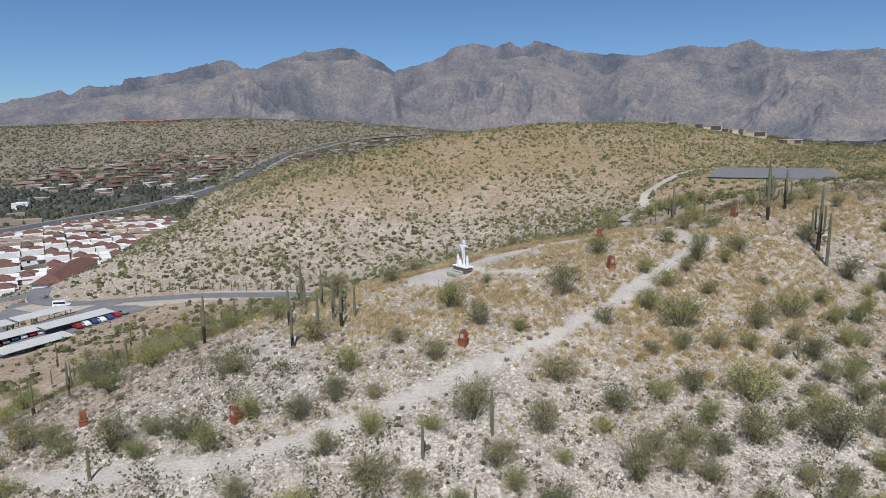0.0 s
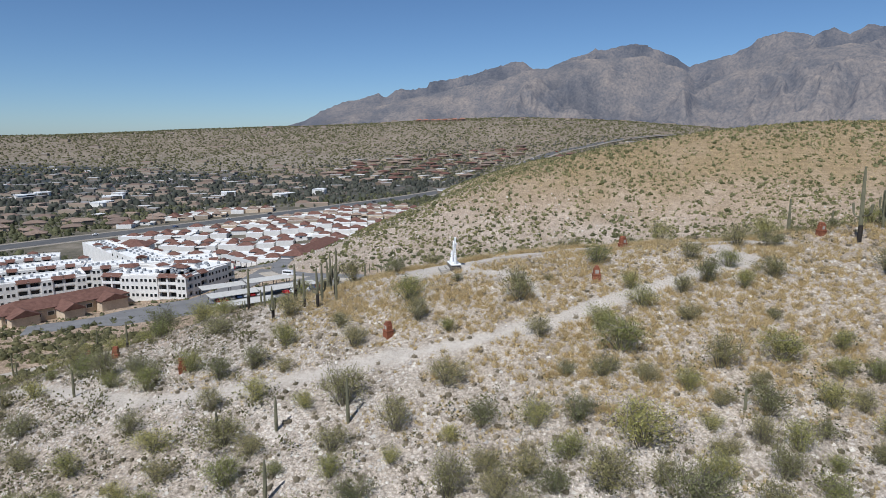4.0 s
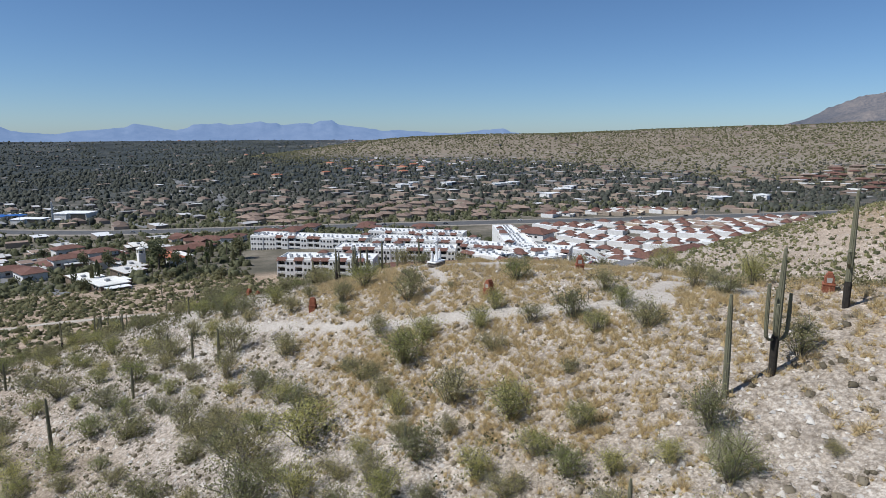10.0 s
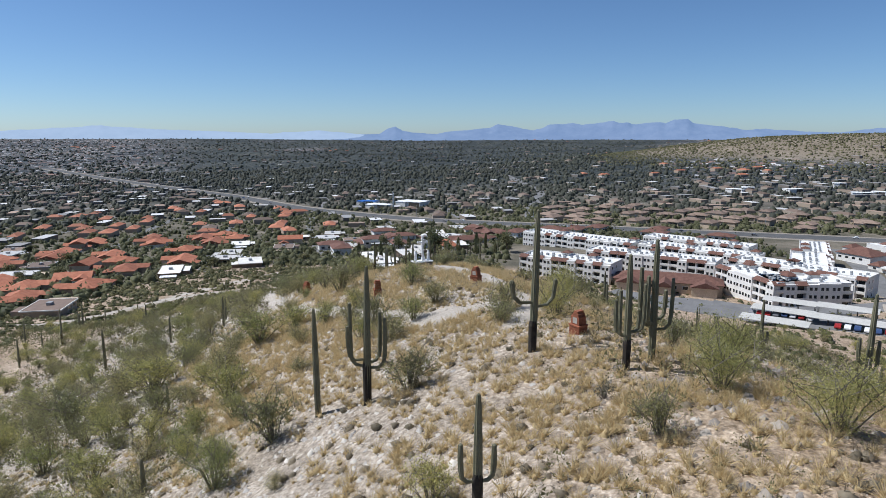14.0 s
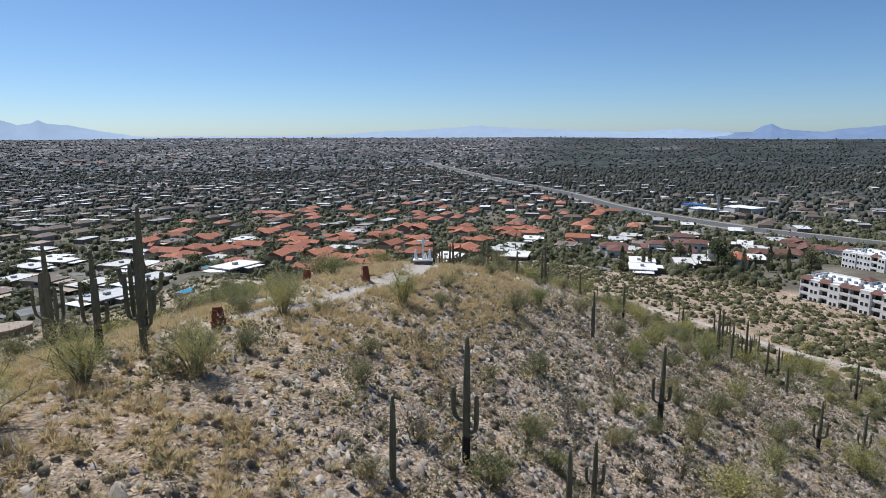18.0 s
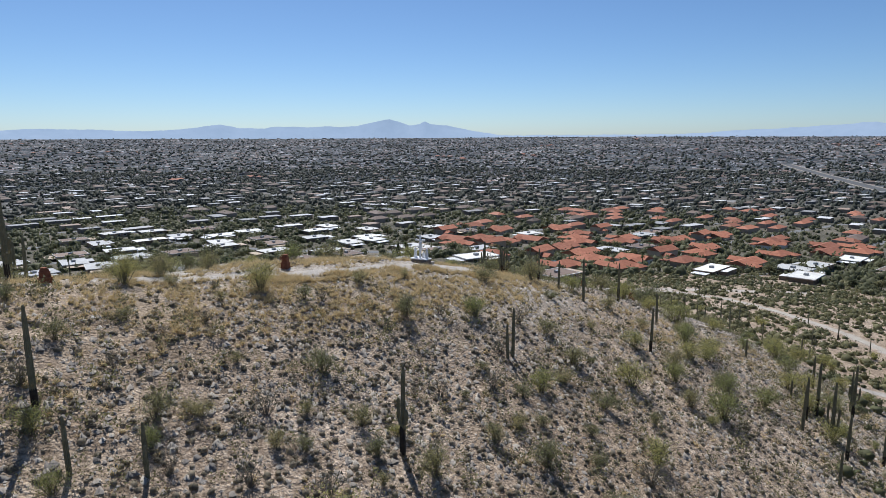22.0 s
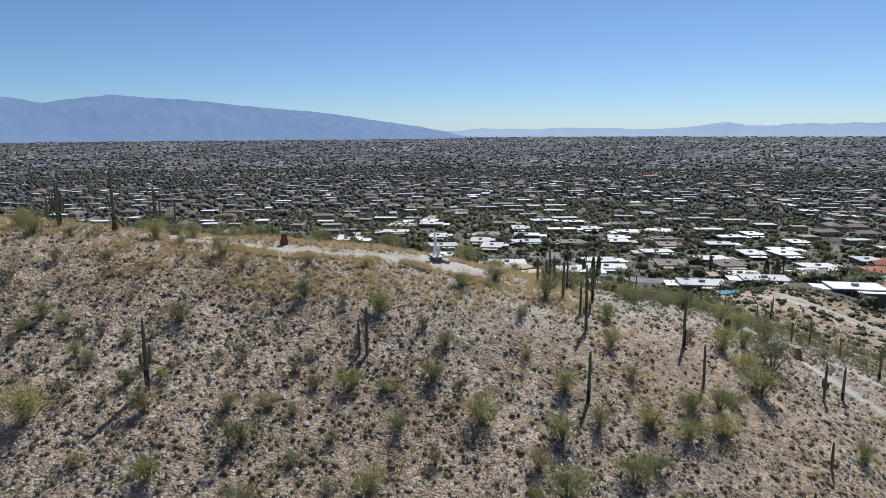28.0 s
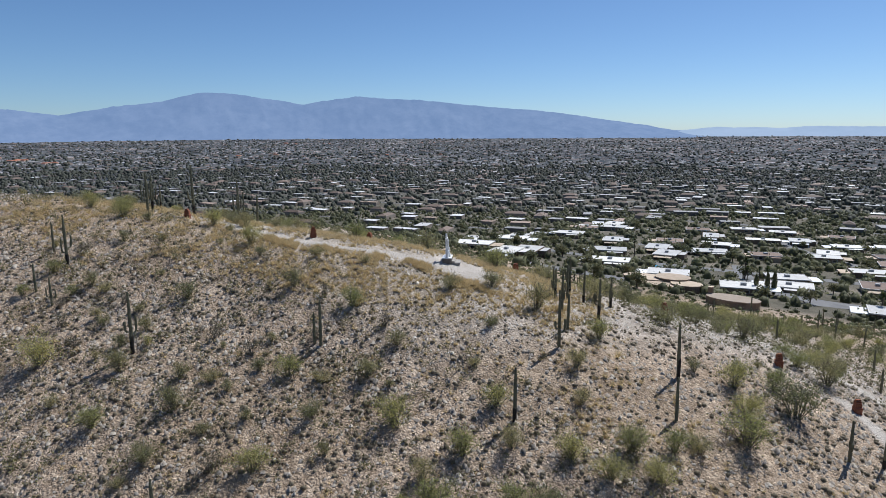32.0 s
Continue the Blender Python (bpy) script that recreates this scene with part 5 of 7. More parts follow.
road("road_valley", "grey asphalt road curving through the valley", [(-168, 262), (-160, 240), (-135, 229), (-110, 227), (-79, 228), (-55, 222), (-32, 208), (-8, 188)], 3.6, MAT_ASPHALT)
road("road_loop", "asphalt drive beside the carports", [(-160, 240), (-152, 205), (-150, 175), (-160, 150), (-176, 135)], 5.5, MAT_ASPHALT)
road("road_village", "asphalt street between the white buildings", [(-168, 262), (-195, 262), (-246, 280), (-300, 300), (-380, 318)], 6.0, MAT_ASPHALT)
HIGHWAY = [(-1600, -1250), (-1016, -550), (-836, -331), (-668, -175), (-588, -72), (-527, 15), (-482, 100), (-462, 180), (-452, 270), (-432, 340), (-388, 450), (-350, 560), (-330, 615), (-302, 706), (-290, 790), (-289, 900),
           (-293, 999), (-300, 1093), (-293, 1185), (-247, 1266), (-195, 1369), (-117, 1434), (-40, 1500)]
road("road_verge", "pale graded dirt verge beside the highway", HIGHWAY, 11, MAT_VERGE, 0.2, 15, wide=6)
road("road_highway", "wide dark asphalt highway along the valley floor", HIGHWAY, 11, MAT_HIGHWAY, 0.3, 15)
road("road_verge", "tan dirt verge beside the valley road", [(-160, 240), (-135, 229), (-110, 227), (-79, 228), (-55, 222), (-32, 208), (-8, 188)], 3.6, MAT_DUST, 0.05, 6, wide=3.5)
road("dirt_track", "pale dirt track round the foot of the hill", FOOT_TRACK, 1.2, MAT_DUST, 0.05, 5)
road("dirt_track", "pale dirt track climbing to the car park", [(60, 215), (73, 249), (94, 303), (112, 340), (126, 366), (143, 381), (162, 386)], 2.2, MAT_DUST, 0.06, 5)

road("road_cross", "grey side street leading off the highway", [(-535, 110), (-660, 110), (-900, 130), (-1300, 60)], 8, MAT_ASPHALT, 0.3, 15)
road("turning_circle", "round asphalt drop-off drive before the apartments", [(-153 + 13.5 * math.cos(k * 0.3307), 163 + 13.5 * math.sin(k * 0.3307)) for k in range(20)], 4.5, MAT_ASPHALT, 0.14, 4)
road("car_park", "grey asphalt car park on the saddle", [(150, 295), (192, 380)], 28, MAT_ASPHALT, 0.15, 6)


# ---- buildings ----
MAT_CAR = {c: plain("car_paint_" + c, v, tuple(x * 1.15 + 0.01 for x in v), 2.0, 0.25, 0.0) for c, v in
           (("white", (0.7, 0.7, 0.7)), ("grey", (0.2, 0.2, 0.21)), ("dark", (0.03, 0.032, 0.036)), ("red", (0.30, 0.02, 0.02)), ("blue", (0.04, 0.07, 0.16)))}
MAT_TYRE = plain("black_rubber", (0.015, 0.015, 0.015), (0.03, 0.03, 0.03), 0.2, 0.9, 0.1)
MAT_METAL = plain("pale_metal_roof", (0.50, 0.48, 0.43), (0.60, 0.58, 0.53), 4.0, 0.5, 0.05)
MAT_POST = plain("dark_steel", (0.06, 0.055, 0.05), (0.10, 0.09, 0.085), 0.5, 0.6, 0.05)
MAT_AC = plain("grey_rooftop_unit", (0.22, 0.23, 0.24), (0.34, 0.35, 0.36), 0.6, 0.6, 0.1)
MAT_TAN = plain("tan_stucco", (0.40, 0.32, 0.24), (0.52, 0.43, 0.34), 3.0, 0.9, 0.1, random_by="object", spread=0.25)
MAT_TREE = leafy("town_tree_leaf", (0.098, 0.104, 0.058), (0.23, 0.226, 0.132))
MAT_ADOBE = plain("brown_adobe", (0.15, 0.115, 0.085), (0.27, 0.205, 0.155), 2.5, 0.9, 0.15, random_by="object", spread=0.3)
MAT_PINKTILE = plain("faded_tan_tile", (0.19, 0.14, 0.113), (0.28, 0.21, 0.172), 2.0, 0.85, 0.3, random_by="object", spread=0.25)
MAT_BLUEROOF = plain("blue_metal_roof", (0.02, 0.10, 0.36), (0.03, 0.15, 0.46), 3.0, 0.5, 0.05)
MAT_FARTREE = leafy("dense_tree_leaf", (0.080, 0.085, 0.073), (0.150, 0.155, 0.134))
MAT_PALM = leafy("palm_frond", (0.05, 0.075, 0.025), (0.13, 0.15, 0.06))
MAT_BARK = plain("brown_bark", (0.07, 0.055, 0.04), (0.14, 0.11, 0.085), 0.4, 0.9, 0.3)
MAT_ROOFMIX = plain("weathered_flat_roof", (0.56, 0.55, 0.53), (0.74, 0.735, 0.72), 5.0, 0.8, 0.1, random_by="object", spread=0.28)
MAT_POOL = plain("blue_pool_water", (0.02, 0.28, 0.45), (0.03, 0.36, 0.55), 2.0, 0.08, 0.0)


def unit_box(name, mat, bevel=0.0):
    bm = bmesh.new()
    box(bm, -0.5, 0.5, -0.5, 0.5, -0.5, 0.5, bevel)
    me = bpy.data.meshes.new(name)
    bm.to_mesh(me)
    bm.free()
    me.materials.append(mat)
    return me


def window_mesh():
    """A unit window looking along -y: a pale raised surround with the glass set back in it."""
    bm = bmesh.new()
    box(bm, -0.56, 0.56, -0.05, 0.02, -0.54, 0.54)
    box(bm, -0.48, 0.48, -0.08, 0.015, -0.46, 0.46)
    me = bpy.data.meshes.new("window_frame")
    bm.to_mesh(me)
    bm.free()
    me.materials.append(MAT_STUCCO)
    me.materials.append(MAT_GLASS)
    me.polygons.foreach_set("material_index", [1 if p.index >= 6 else 0 for p in me.polygons])
    return me


FRAME, AC_UNIT = window_mesh(), unit_box("ac_unit", MAT_AC, 0.08)


def window(parent, m, w, h):
    piece("window", FRAME, parent, m @ Matrix.Diagonal((w, 1, h, 1)))


def shed_roof(bm, x0, x1, y0, y1, z0, z1, t=0.16):
    """A sloping slab, low at y0 and high at y1."""
    v = [bm.verts.new(p) for p in ((x0, y0, z0), (x1, y0, z0), (x1, y1, z1), (x0, y1, z1), (x0, y0, z0 - t), (x1, y0, z0 - t), (x1, y1, z1 - t), (x0, y1, z1 - t))]
    for f in ((0, 1, 2, 3), (7, 6, 5, 4), (0, 4, 5, 1), (1, 5, 6, 2), (2, 6, 7, 3), (3, 7, 4, 0)):
        bm.faces.new([v[k] for k in f])


def hip_roof(bm, x0, x1, y0, y1, z, rise, eave=0.5):
    x0, x1, y0, y1 = x0 - eave, x1 + eave, y0 - eave, y1 + eave
    d = min(x1 - x0, y1 - y0) / 2
    if x1 - x0 >= y1 - y0:
        ridge = ((x0 + d, (y0 + y1) / 2), (x1 - d, (y0 + y1) / 2))
    else:
        ridge = (((x0 + x1) / 2, y0 + d), ((x0 + x1) / 2, y1 - d))
    c = [bm.verts.new((x, y, z)) for x, y in ((x0, y0), (x1, y0), (x1, y1), (x0, y1))]
    lo = [bm.verts.new((x, y, z - 0.18)) for x, y in ((x0, y0), (x1, y0), (x1, y1), (x0, y1))]
    a, b = (bm.verts.new((*p, z + rise)) for p in ridge)
    if x1 - x0 >= y1 - y0:
        faces = [(c[0], c[1], b, a), (c[1], c[2], b), (c[2], c[3], a, b), (c[3], c[0], a)]
    else:
        faces = [(c[0], c[1], a), (c[1], c[2], b, a), (c[2], c[3], b), (c[3], c[0], a, b)]
    for k in range(4):
        faces.append((lo[k], lo[(k + 1) % 4], c[(k + 1) % 4], c[k]))
    faces.append(tuple(reversed(lo)))
    for f in faces:
        bm.faces.new(f)


def gable_roof(bm, x0, x1, y0, y1, z, rise, along="x", eave=0.5):
    """A pitched roof with its ridge along x or y, gables at both ends."""
    x0, x1, y0, y1 = x0 - eave, x1 + eave, y0 - eave, y1 + eave
    mx, my = (x0 + x1) / 2, (y0 + y1) / 2
    c = [bm.verts.new((x, y, z)) for x, y in ((x0, y0), (x1, y0), (x1, y1), (x0, y1))]
    ends = ((x0, my), (x1, my)) if along == "x" else ((mx, y0), (mx, y1))
    a, b = (bm.verts.new((*e, z + rise)) for e in ends)
    faces = [(c[0], c[1], b, a), (c[2], c[3], a, b), (c[1], c[2], b), (c[3], c[0], a)] if along == "x" else [(c[1], c[2], b, a), (c[3], c[0], a, b), (c[0], c[1], a), (c[2], c[3], b)]
    for f in faces + [tuple(reversed(c))]:
        bm.faces.new(f)


def wing(p0, p1, depth, storeys, base, seed, label, bays_open=0.52, rear=False):
    """A wing of the white apartment block. Its front runs from p0 to p1 and looks to the right of that line."""
    q = random.Random(seed)
    L = math.hypot(p1[0] - p0[0], p1[1] - p0[1])
    top = tagged(new("apartment_building"), label, "apartment building", "white apartment block")
    top.matrix_basis = pose(p0[0], p0[1], base, 0, 0, math.degrees(math.atan2(p1[1] - p0[1], p1[0] - p0[0])))
    H = storeys * 3.1
    n = max(2, round(L / 4.1))
    bw = L / n
    core, roofs, awn = bmesh.new(), bmesh.new(), bmesh.new()
    box(core, 0, L, 1.5, depth, -4, H)
    for k in range(n):
        open_bay = q.random() < bays_open
        x0, x1 = k * bw, (k + 1) * bw
        if open_bay:
            box(core, x0, x0 + 0.35, 0, 1.5, -4, H + 0.1)
            box(core, x1 - 0.35, x1, 0.002, 1.5, -4, H + 0.08)
            for s in range(storeys):
                slabs = bmesh.new()
                box(slabs, x0 + 0.35, x1 - 0.35, 0.05, 1.5, s * 3.1 - 0.22, s * 3.1 + 0.05)
                box(slabs, x0 + 0.35, x1 - 0.35, 0.03, 0.16, s * 3.1 + 0.05, s * 3.1 + 0.95)
                part("balcony", slabs, MAT_STUCCO, top)
                window(top, Matrix.Translation(((x0 + x1) / 2, 1.46, s * 3.1 + 1.25)), bw - 1.3, 2.2)
            if q.random() < 0.9:
                shed_roof(awn, x0 - 0.2, x1 + 0.2, -0.5, 1.9, H - 0.25, H + 1.0)
        else:
            out = q.choice((0.0, 0.0, 0.35))
            box(core, x0 + 0.002 * k % 0.01, x1, out * -1, 1.5, -4, H + q.choice((0.05, 0.45)))
            for s in range(storeys):
                window(top, Matrix.Translation(((x0 + x1) / 2 - 0.9, -out, s * 3.1 + 1.5)), 1.1, 1.35)
                window(top, Matrix.Translation(((x0 + x1) / 2 + 0.9, -out, s * 3.1 + 1.5)), 1.1, 1.35)
    for k in range(max(1, int(depth / 6))):
        for s in range(storeys):
            for side, x, turn in ((-1, 0, -90), (1, L, 90)):
                window(top, Matrix.Translation((x, 3.5 + k * 5.0, s * 3.1 + 1.5)) @ pose(0, 0, 0, 0, 0, turn), 1.3, 1.4)
    if rear:
        for k in range(0, n, 2):
            for s in range(storeys):
                window(top, Matrix.Translation(((k + 0.5) * bw, depth, s * 3.1 + 1.5)) @ pose(0, 0, 0, 0, 0, 180), 1.6, 1.4)
    # parapet and roof
    for x0, x1, y0, y1 in ((-0.05, L + 0.05, 1.5, 1.8), (-0.05, L + 0.05, depth - 0.3, depth + 0.02), (-0.05, 0.25, 1.8, depth - 0.3), (L - 0.25, L + 0.05, 1.8, depth - 0.3)):
        box(core, x0, x1, y0, y1, H - 0.02, H + 0.75)
    box(roofs, 0.25, L - 0.25, 1.8, depth - 0.3, H, H + 0.14)
    part("wall", core, MAT_STUCCO, top, "white stucco walls")
    part("roof", roofs, MAT_ROOFW, top, "flat white coated roof")
    if len(awn.verts):
        part("tile_canopy", awn, MAT_BROWNTILE, top, "brown tiled canopies")
    for k in range(int(L * depth / 34)):
        s = q.uniform(0.8, 1.3)
        piece("ac_unit", AC_UNIT, top, pose(2 + (k * 2.1 + q.uniform(-0.5, 0.5)) % (L - 4), depth * (0.35 + 0.15 * (k % 3)), H + 0.14 + s * 0.45, 0, 0, q.uniform(-5, 5)) @ Matrix.Diagonal((s, s, s * 0.9, 1)))
    for k in range(2):
        x = q.uniform(2, L - 5)
        bm = bmesh.new()
        hip_roof(bm, x, x + 4, depth * 0.7, depth * 0.95, H + 1.6, 1.1, 0.4)
        part("roof_turret_tiles", bm, MAT_BROWNTILE, top, "small brown tiled hip roof")
        bm = bmesh.new()
        box(bm, x, x + 4, depth * 0.7, depth * 0.95, H, H + 1.55)
        part("roof_turret", bm, MAT_STUCCO, top)
    return top


WHITE = "white three-storey stucco apartment wing with brown canopies"
wing((-220, 98), (-199, 138), 17, 3, -50.2, 1, WHITE)
wing((-246, 132), (-216, 188), 16, 3, -51.5, 2, WHITE + " behind a hall", 0.5)
wing((-201, 184), (-167, 196), 15, 3, -49.5, 3, WHITE)
wing((-167, 196), (-169, 226), 17, 3, -49.5, 4, WHITE, 0.3)
wing((-331, 100), (-287, 161), 17, 3, -55.0, 5, WHITE)
wing((-289, 166), (-252, 218), 17, 3, -55.0, 6, WHITE, 0.5)
wing((-236, 200), (-196, 244), 17, 3, -53.0, 7, WHITE, 0.5)
wing((-176, 224), (-262, 258), 18, 3, -53.5, 8, WHITE, 0.4, True)
wing((-264, 262), (-330, 288), 16, 3, -58.5, 9, WHITE, 0.4)
wing((-330, 176), (-292, 228), 16, 3, -56.5, 10, WHITE, 0.4)


def hall(p, w, d, h, turn, base, label, roof, walls, rise=2.2, fronts=()):
    """A low hall with a hipped tile roof."""
    top = tagged(new("hall_building"), label, "building")
    top.matrix_basis = pose(p[0], p[1], base, 0, 0, turn)
    bm = bmesh.new()
    box(bm, 0, w, 0, d, -3, h)
    for x, wide, out in fronts:
        box(bm, x - wide / 2, x + wide / 2, -out, -0.002, -3, h - 0.5)
    part("wall", bm, walls, top)
    bm = bmesh.new()
    hip_roof(bm, 0, w, 0, d, h + 0.18, rise, 0.8)
    for x, wide, out in fronts:
        gable_roof(bm, x - wide / 2, x + wide / 2, -out, d * 0.4, h - 0.45, rise * 0.8, "y", 0.7)
    part("roof", bm, roof, top, "hipped tile roof")
    for k in range(int(w / 4.5)):
        window(top, Matrix.Translation((2.4 + k * 4.5, 0, h * 0.5)), 2.2, 1.5)
    return top


hall((-196, 140), 44, 13, 4.2, 76, -49.8, "low dining hall with a long brown tiled roof and front gables", MAT_BROWNTILE, MAT_TAN, 3.0, ((6, 9, 5), (21, 7, 8), (37, 10, 5)))
hall((-165, 271), 55, 12, 3.6, 104, -48.0, "long low building with a brown tiled roof", MAT_BROWNTILE, MAT_STUCCO, 2.6)
hall((-312, 46), 18, 9, 4.5, 20, -55.0, "white church hall with a red tiled roof", MAT_REDTILE, MAT_STUCCO, 2.5)
hall((-345, 300), 22, 18, 4.5, 30, -61.5, "clubhouse with a large brown tiled roof", MAT_BROWNTILE, MAT_STUCCO, 4.0)


def church_tower(x, y):
    z = gz(x, y)
    top = tagged(new("bell_tower"), "square white bell tower with a pale cap", "tower")
    top.matrix_basis = pose(x, y, z, 0, 0, 20)
    bm = bmesh.new()
    box(bm, -1.8, 1.8, -1.8, 1.8, -1, 8.2)
    for sx, sy in ((-1, -1), (1, -1), (-1, 1), (1, 1)):
        box(bm, sx * 1.55 - 0.25, sx * 1.55 + 0.25, sy * 1.55 - 0.25, sy * 1.55 + 0.25, 8.2, 10.4)
    part("shaft", bm, MAT_STUCCO, top)
    bm = bmesh.new()
    box(bm, -2, 2, -2, 2, 10.4, 10.8)
    hip_roof(bm, -1.6, 1.6, -1.6, 1.6, 11.0, 1.0, 0.2)
    part("cap", bm, MAT_STUCCO, top)
    bm = bmesh.new()
    box(bm, -0.9, 0.9, -0.9, 0.9, 8.2, 9.3, 0.3)
    part("bell", bm, MAT_POST, top, "dark bell")


church_tower(-309, 38)


def ring(w, d, t, z0, z1):
    """A closed low wall round a flat roof."""
    bm = bmesh.new()
    loops = []
    for k, z in ((0, z0), (0, z1), (t, z1), (t, z0)):
        loops.append([bm.verts.new((sx * (w / 2 - k), sy * (d / 2 - k), z)) for sx, sy in ((-1, -1), (1, -1), (1, 1), (-1, 1))])
    for a, b in zip(loops, loops[1:]):
        for k in range(4):
            bm.faces.new((a[k], a[(k + 1) % 4], b[(k + 1) % 4], b[k]))
    return bm


def house(kind, seed):
    """A small house with its parts, about the origin, fronting -y."""
    q = random.Random(seed)
    w, d = q.uniform(15, 21), q.uniform(9.5, 13)
    top = new(kind)
    if kind == "flat_roof_house":
        walls = (MAT_ADOBE, MAT_ADOBE, MAT_TAN, MAT_ADOBE)[seed % 4]
        h = 2.8
        bm = bmesh.new()
        box(bm, -w / 2, w / 2, -d / 2, d / 2, -1.6, h)
        box(bm, -w / 2 + 1.5, w / 2 - 7, d / 2, d / 2 + 4, -1.6, h - 0.4)
        part("wall", bm, walls, top)
        part("parapet", ring(w + 1.1, d + 1.3, 0.25, h - 0.1, h + 0.3), MAT_ROOFMIX if seed % 3 else walls, top)
        bm = bmesh.new()
        box(bm, -w / 2 - 0.3, w / 2 + 0.3, -d / 2 - 0.4, d / 2 + 0.4, h + 0.004, h + 0.2)
        box(bm, -w / 2 + 1.4, w / 2 - 6.9, d / 2 + 0.7, d / 2 + 4.1, h - 0.4, h - 0.25)
        part("roof", bm, (MAT_ROOFMIX, MAT_ROOFMIX, MAT_ROOFMIX, MAT_PINKTILE, MAT_METAL)[(seed * 2) % 5], top, "flat roof")
        bm = bmesh.new()
        box(bm, w / 2 + 0.1, w / 2 + 5.6, -d / 2 + 1, d / 2 - 1, h - 0.75, h - 0.5)
        for sx in (0.4, 5.3):
            for sy in (-d / 2 + 1.3, d / 2 - 1.4):
                box(bm, w / 2 + sx, w / 2 + sx + 0.15, sy, sy + 0.15, -1.5, h - 0.75)
        part("carport", bm, MAT_ROOFW if seed % 2 else MAT_TAN, top, "carport roof on posts")
        bm = bmesh.new()
        box(bm, -1, 1.2, -1, 0.8, h + 0.2, h + 1.2, 0.06)
        part("cooler", bm, MAT_AC, top, "grey rooftop cooler")
    else:
        walls = (MAT_TAN, MAT_STUCCO, MAT_TAN, MAT_TAN)[seed % 4]
        tiles = MAT_REDTILE if kind == "red_tile_house" else MAT_BROWNTILE
        h = 3.0 if seed % 4 else 5.2
        side = 1 if seed % 2 else -1
        bm = bmesh.new()
        box(bm, -w / 2, w / 2, -d / 2, d / 2, -2.5, h)
        box(bm, side * w * 0.27 - 3.2, side * w * 0.27 + 3.2, -d / 2 - 5, -d / 2, -2.5, 3.0)
        box(bm, -side * w * 0.3 - 3.0, -side * w * 0.3 + 3.0, d / 2, d / 2 + 3.4, -2.5, 2.9)
        part("wall", bm, walls, top)
        bm = bmesh.new()
        if seed % 3:
            gable_roof(bm, -w / 2, w / 2, -d / 2, d / 2, h + 0.02, 2.3, "x", 0.6)
        else:
            hip_roof(bm, -w / 2, w / 2, -d / 2, d / 2, h + 0.18, 2.4, 0.6)
        gable_roof(bm, side * w * 0.27 - 3.2, side * w * 0.27 + 3.2, -d / 2 - 5, 0, 3.03, 1.7, "y", 0.5)
        hip_roof(bm, -side * w * 0.3 - 3.0, -side * w * 0.3 + 3.0, d / 2 - 2, d / 2 + 3.4, 2.95, 1.3, 0.5)
        part("roof", bm, tiles, top, "pitched clay tile roof")
        bm = bmesh.new()
        box(bm, side * w * 0.27 - 2.4, side * w * 0.27 + 2.4, -d / 2 - 5.06, -d / 2 - 5, -0.2, 2.2)
        part("garage_door", bm, MAT_TAN, top, "wide garage door")
    for k in range(2):
        window(top, Matrix.Translation((w * (0.05 + 0.24 * k), -d / 2, 1.5)), 2.2, 1.3)
        window(top, Matrix.Translation((-w * 0.26 + w * 0.5 * k, d / 2, 1.5)) @ pose(0, 0, 0, 0, 0, 180), 2.0, 1.4)
    return top


def casita(kind):
    """A small attached house: a flat-roofed block, a hipped front and a carport."""
    top = new("casita")
    w = 12.4
    walls, tiles, flat = ((MAT_STUCCO, MAT_BROWNTILE, MAT_ROOFW), (MAT_STUCCO, MAT_BROWNTILE, MAT_ROOFW), (MAT_TAN, MAT_PINKTILE, MAT_ROOFMIX), (MAT_STUCCO, MAT_BROWNTILE, MAT_ROOFMIX))[kind]
    bm = bmesh.new()
    box(bm, -w / 2, w / 2, -5, 6.5, -1.5, 2.9)
    for x0, x1, y0, y1 in ((-w / 2, w / 2, 6.2, 6.5), (-w / 2, -w / 2 + 0.3, 1, 6.2), (w / 2 - 0.3, w / 2, 1, 6.2)):
        box(bm, x0, x1, y0, y1, 2.9, 3.3)
    part("wall", bm, walls, top)
    bm = bmesh.new()
    box(bm, -w / 2 + 0.3, w / 2 - 0.3, 1, 6.2, 2.9, 3.0)
    part("roof", bm, flat, top, "flat roof")
    bm = bmesh.new()
    if kind == 1:
        hip_roof(bm, -w / 2 + 1, w / 2 - 1, -5, 2.5, 3.08, 2.2, 0.6)
    elif kind == 3:
        hip_roof(bm, -w / 2, 0.4, -5, 6.5, 3.08, 2.3, 0.5)
    else:
        hip_roof(bm, -w / 2, w / 2 - 4.6, -5, 0.6, 3.08, 1.8, 0.6)
    part("tile_roof", bm, tiles, top, "tiled hip roof")
    bm = bmesh.new()
    box(bm, w / 2 - 4.6, w / 2 + 0.6, -8.0, -0.5, 2.4, 2.62)
    for x in (w / 2 - 4.4, w / 2 + 0.3):
        box(bm, x, x + 0.2, -7.9, -7.7, -1.5, 2.4)
    part("carport", bm, MAT_METAL if kind % 2 else walls, top, "carport roof on posts")
    window(top, Matrix.Translation((-2.4, -5, 1.5)), 1.8, 1.4)
    return top


def keep_off(x, y):
    """Distance kept from the highway and streets."""
    return min(float(line_gap(x, y, HIGHWAY)) - 20, float(line_gap(x, y, [(-535, 110), (-660, 110), (-900, 130), (-1300, 60)])) - 18)


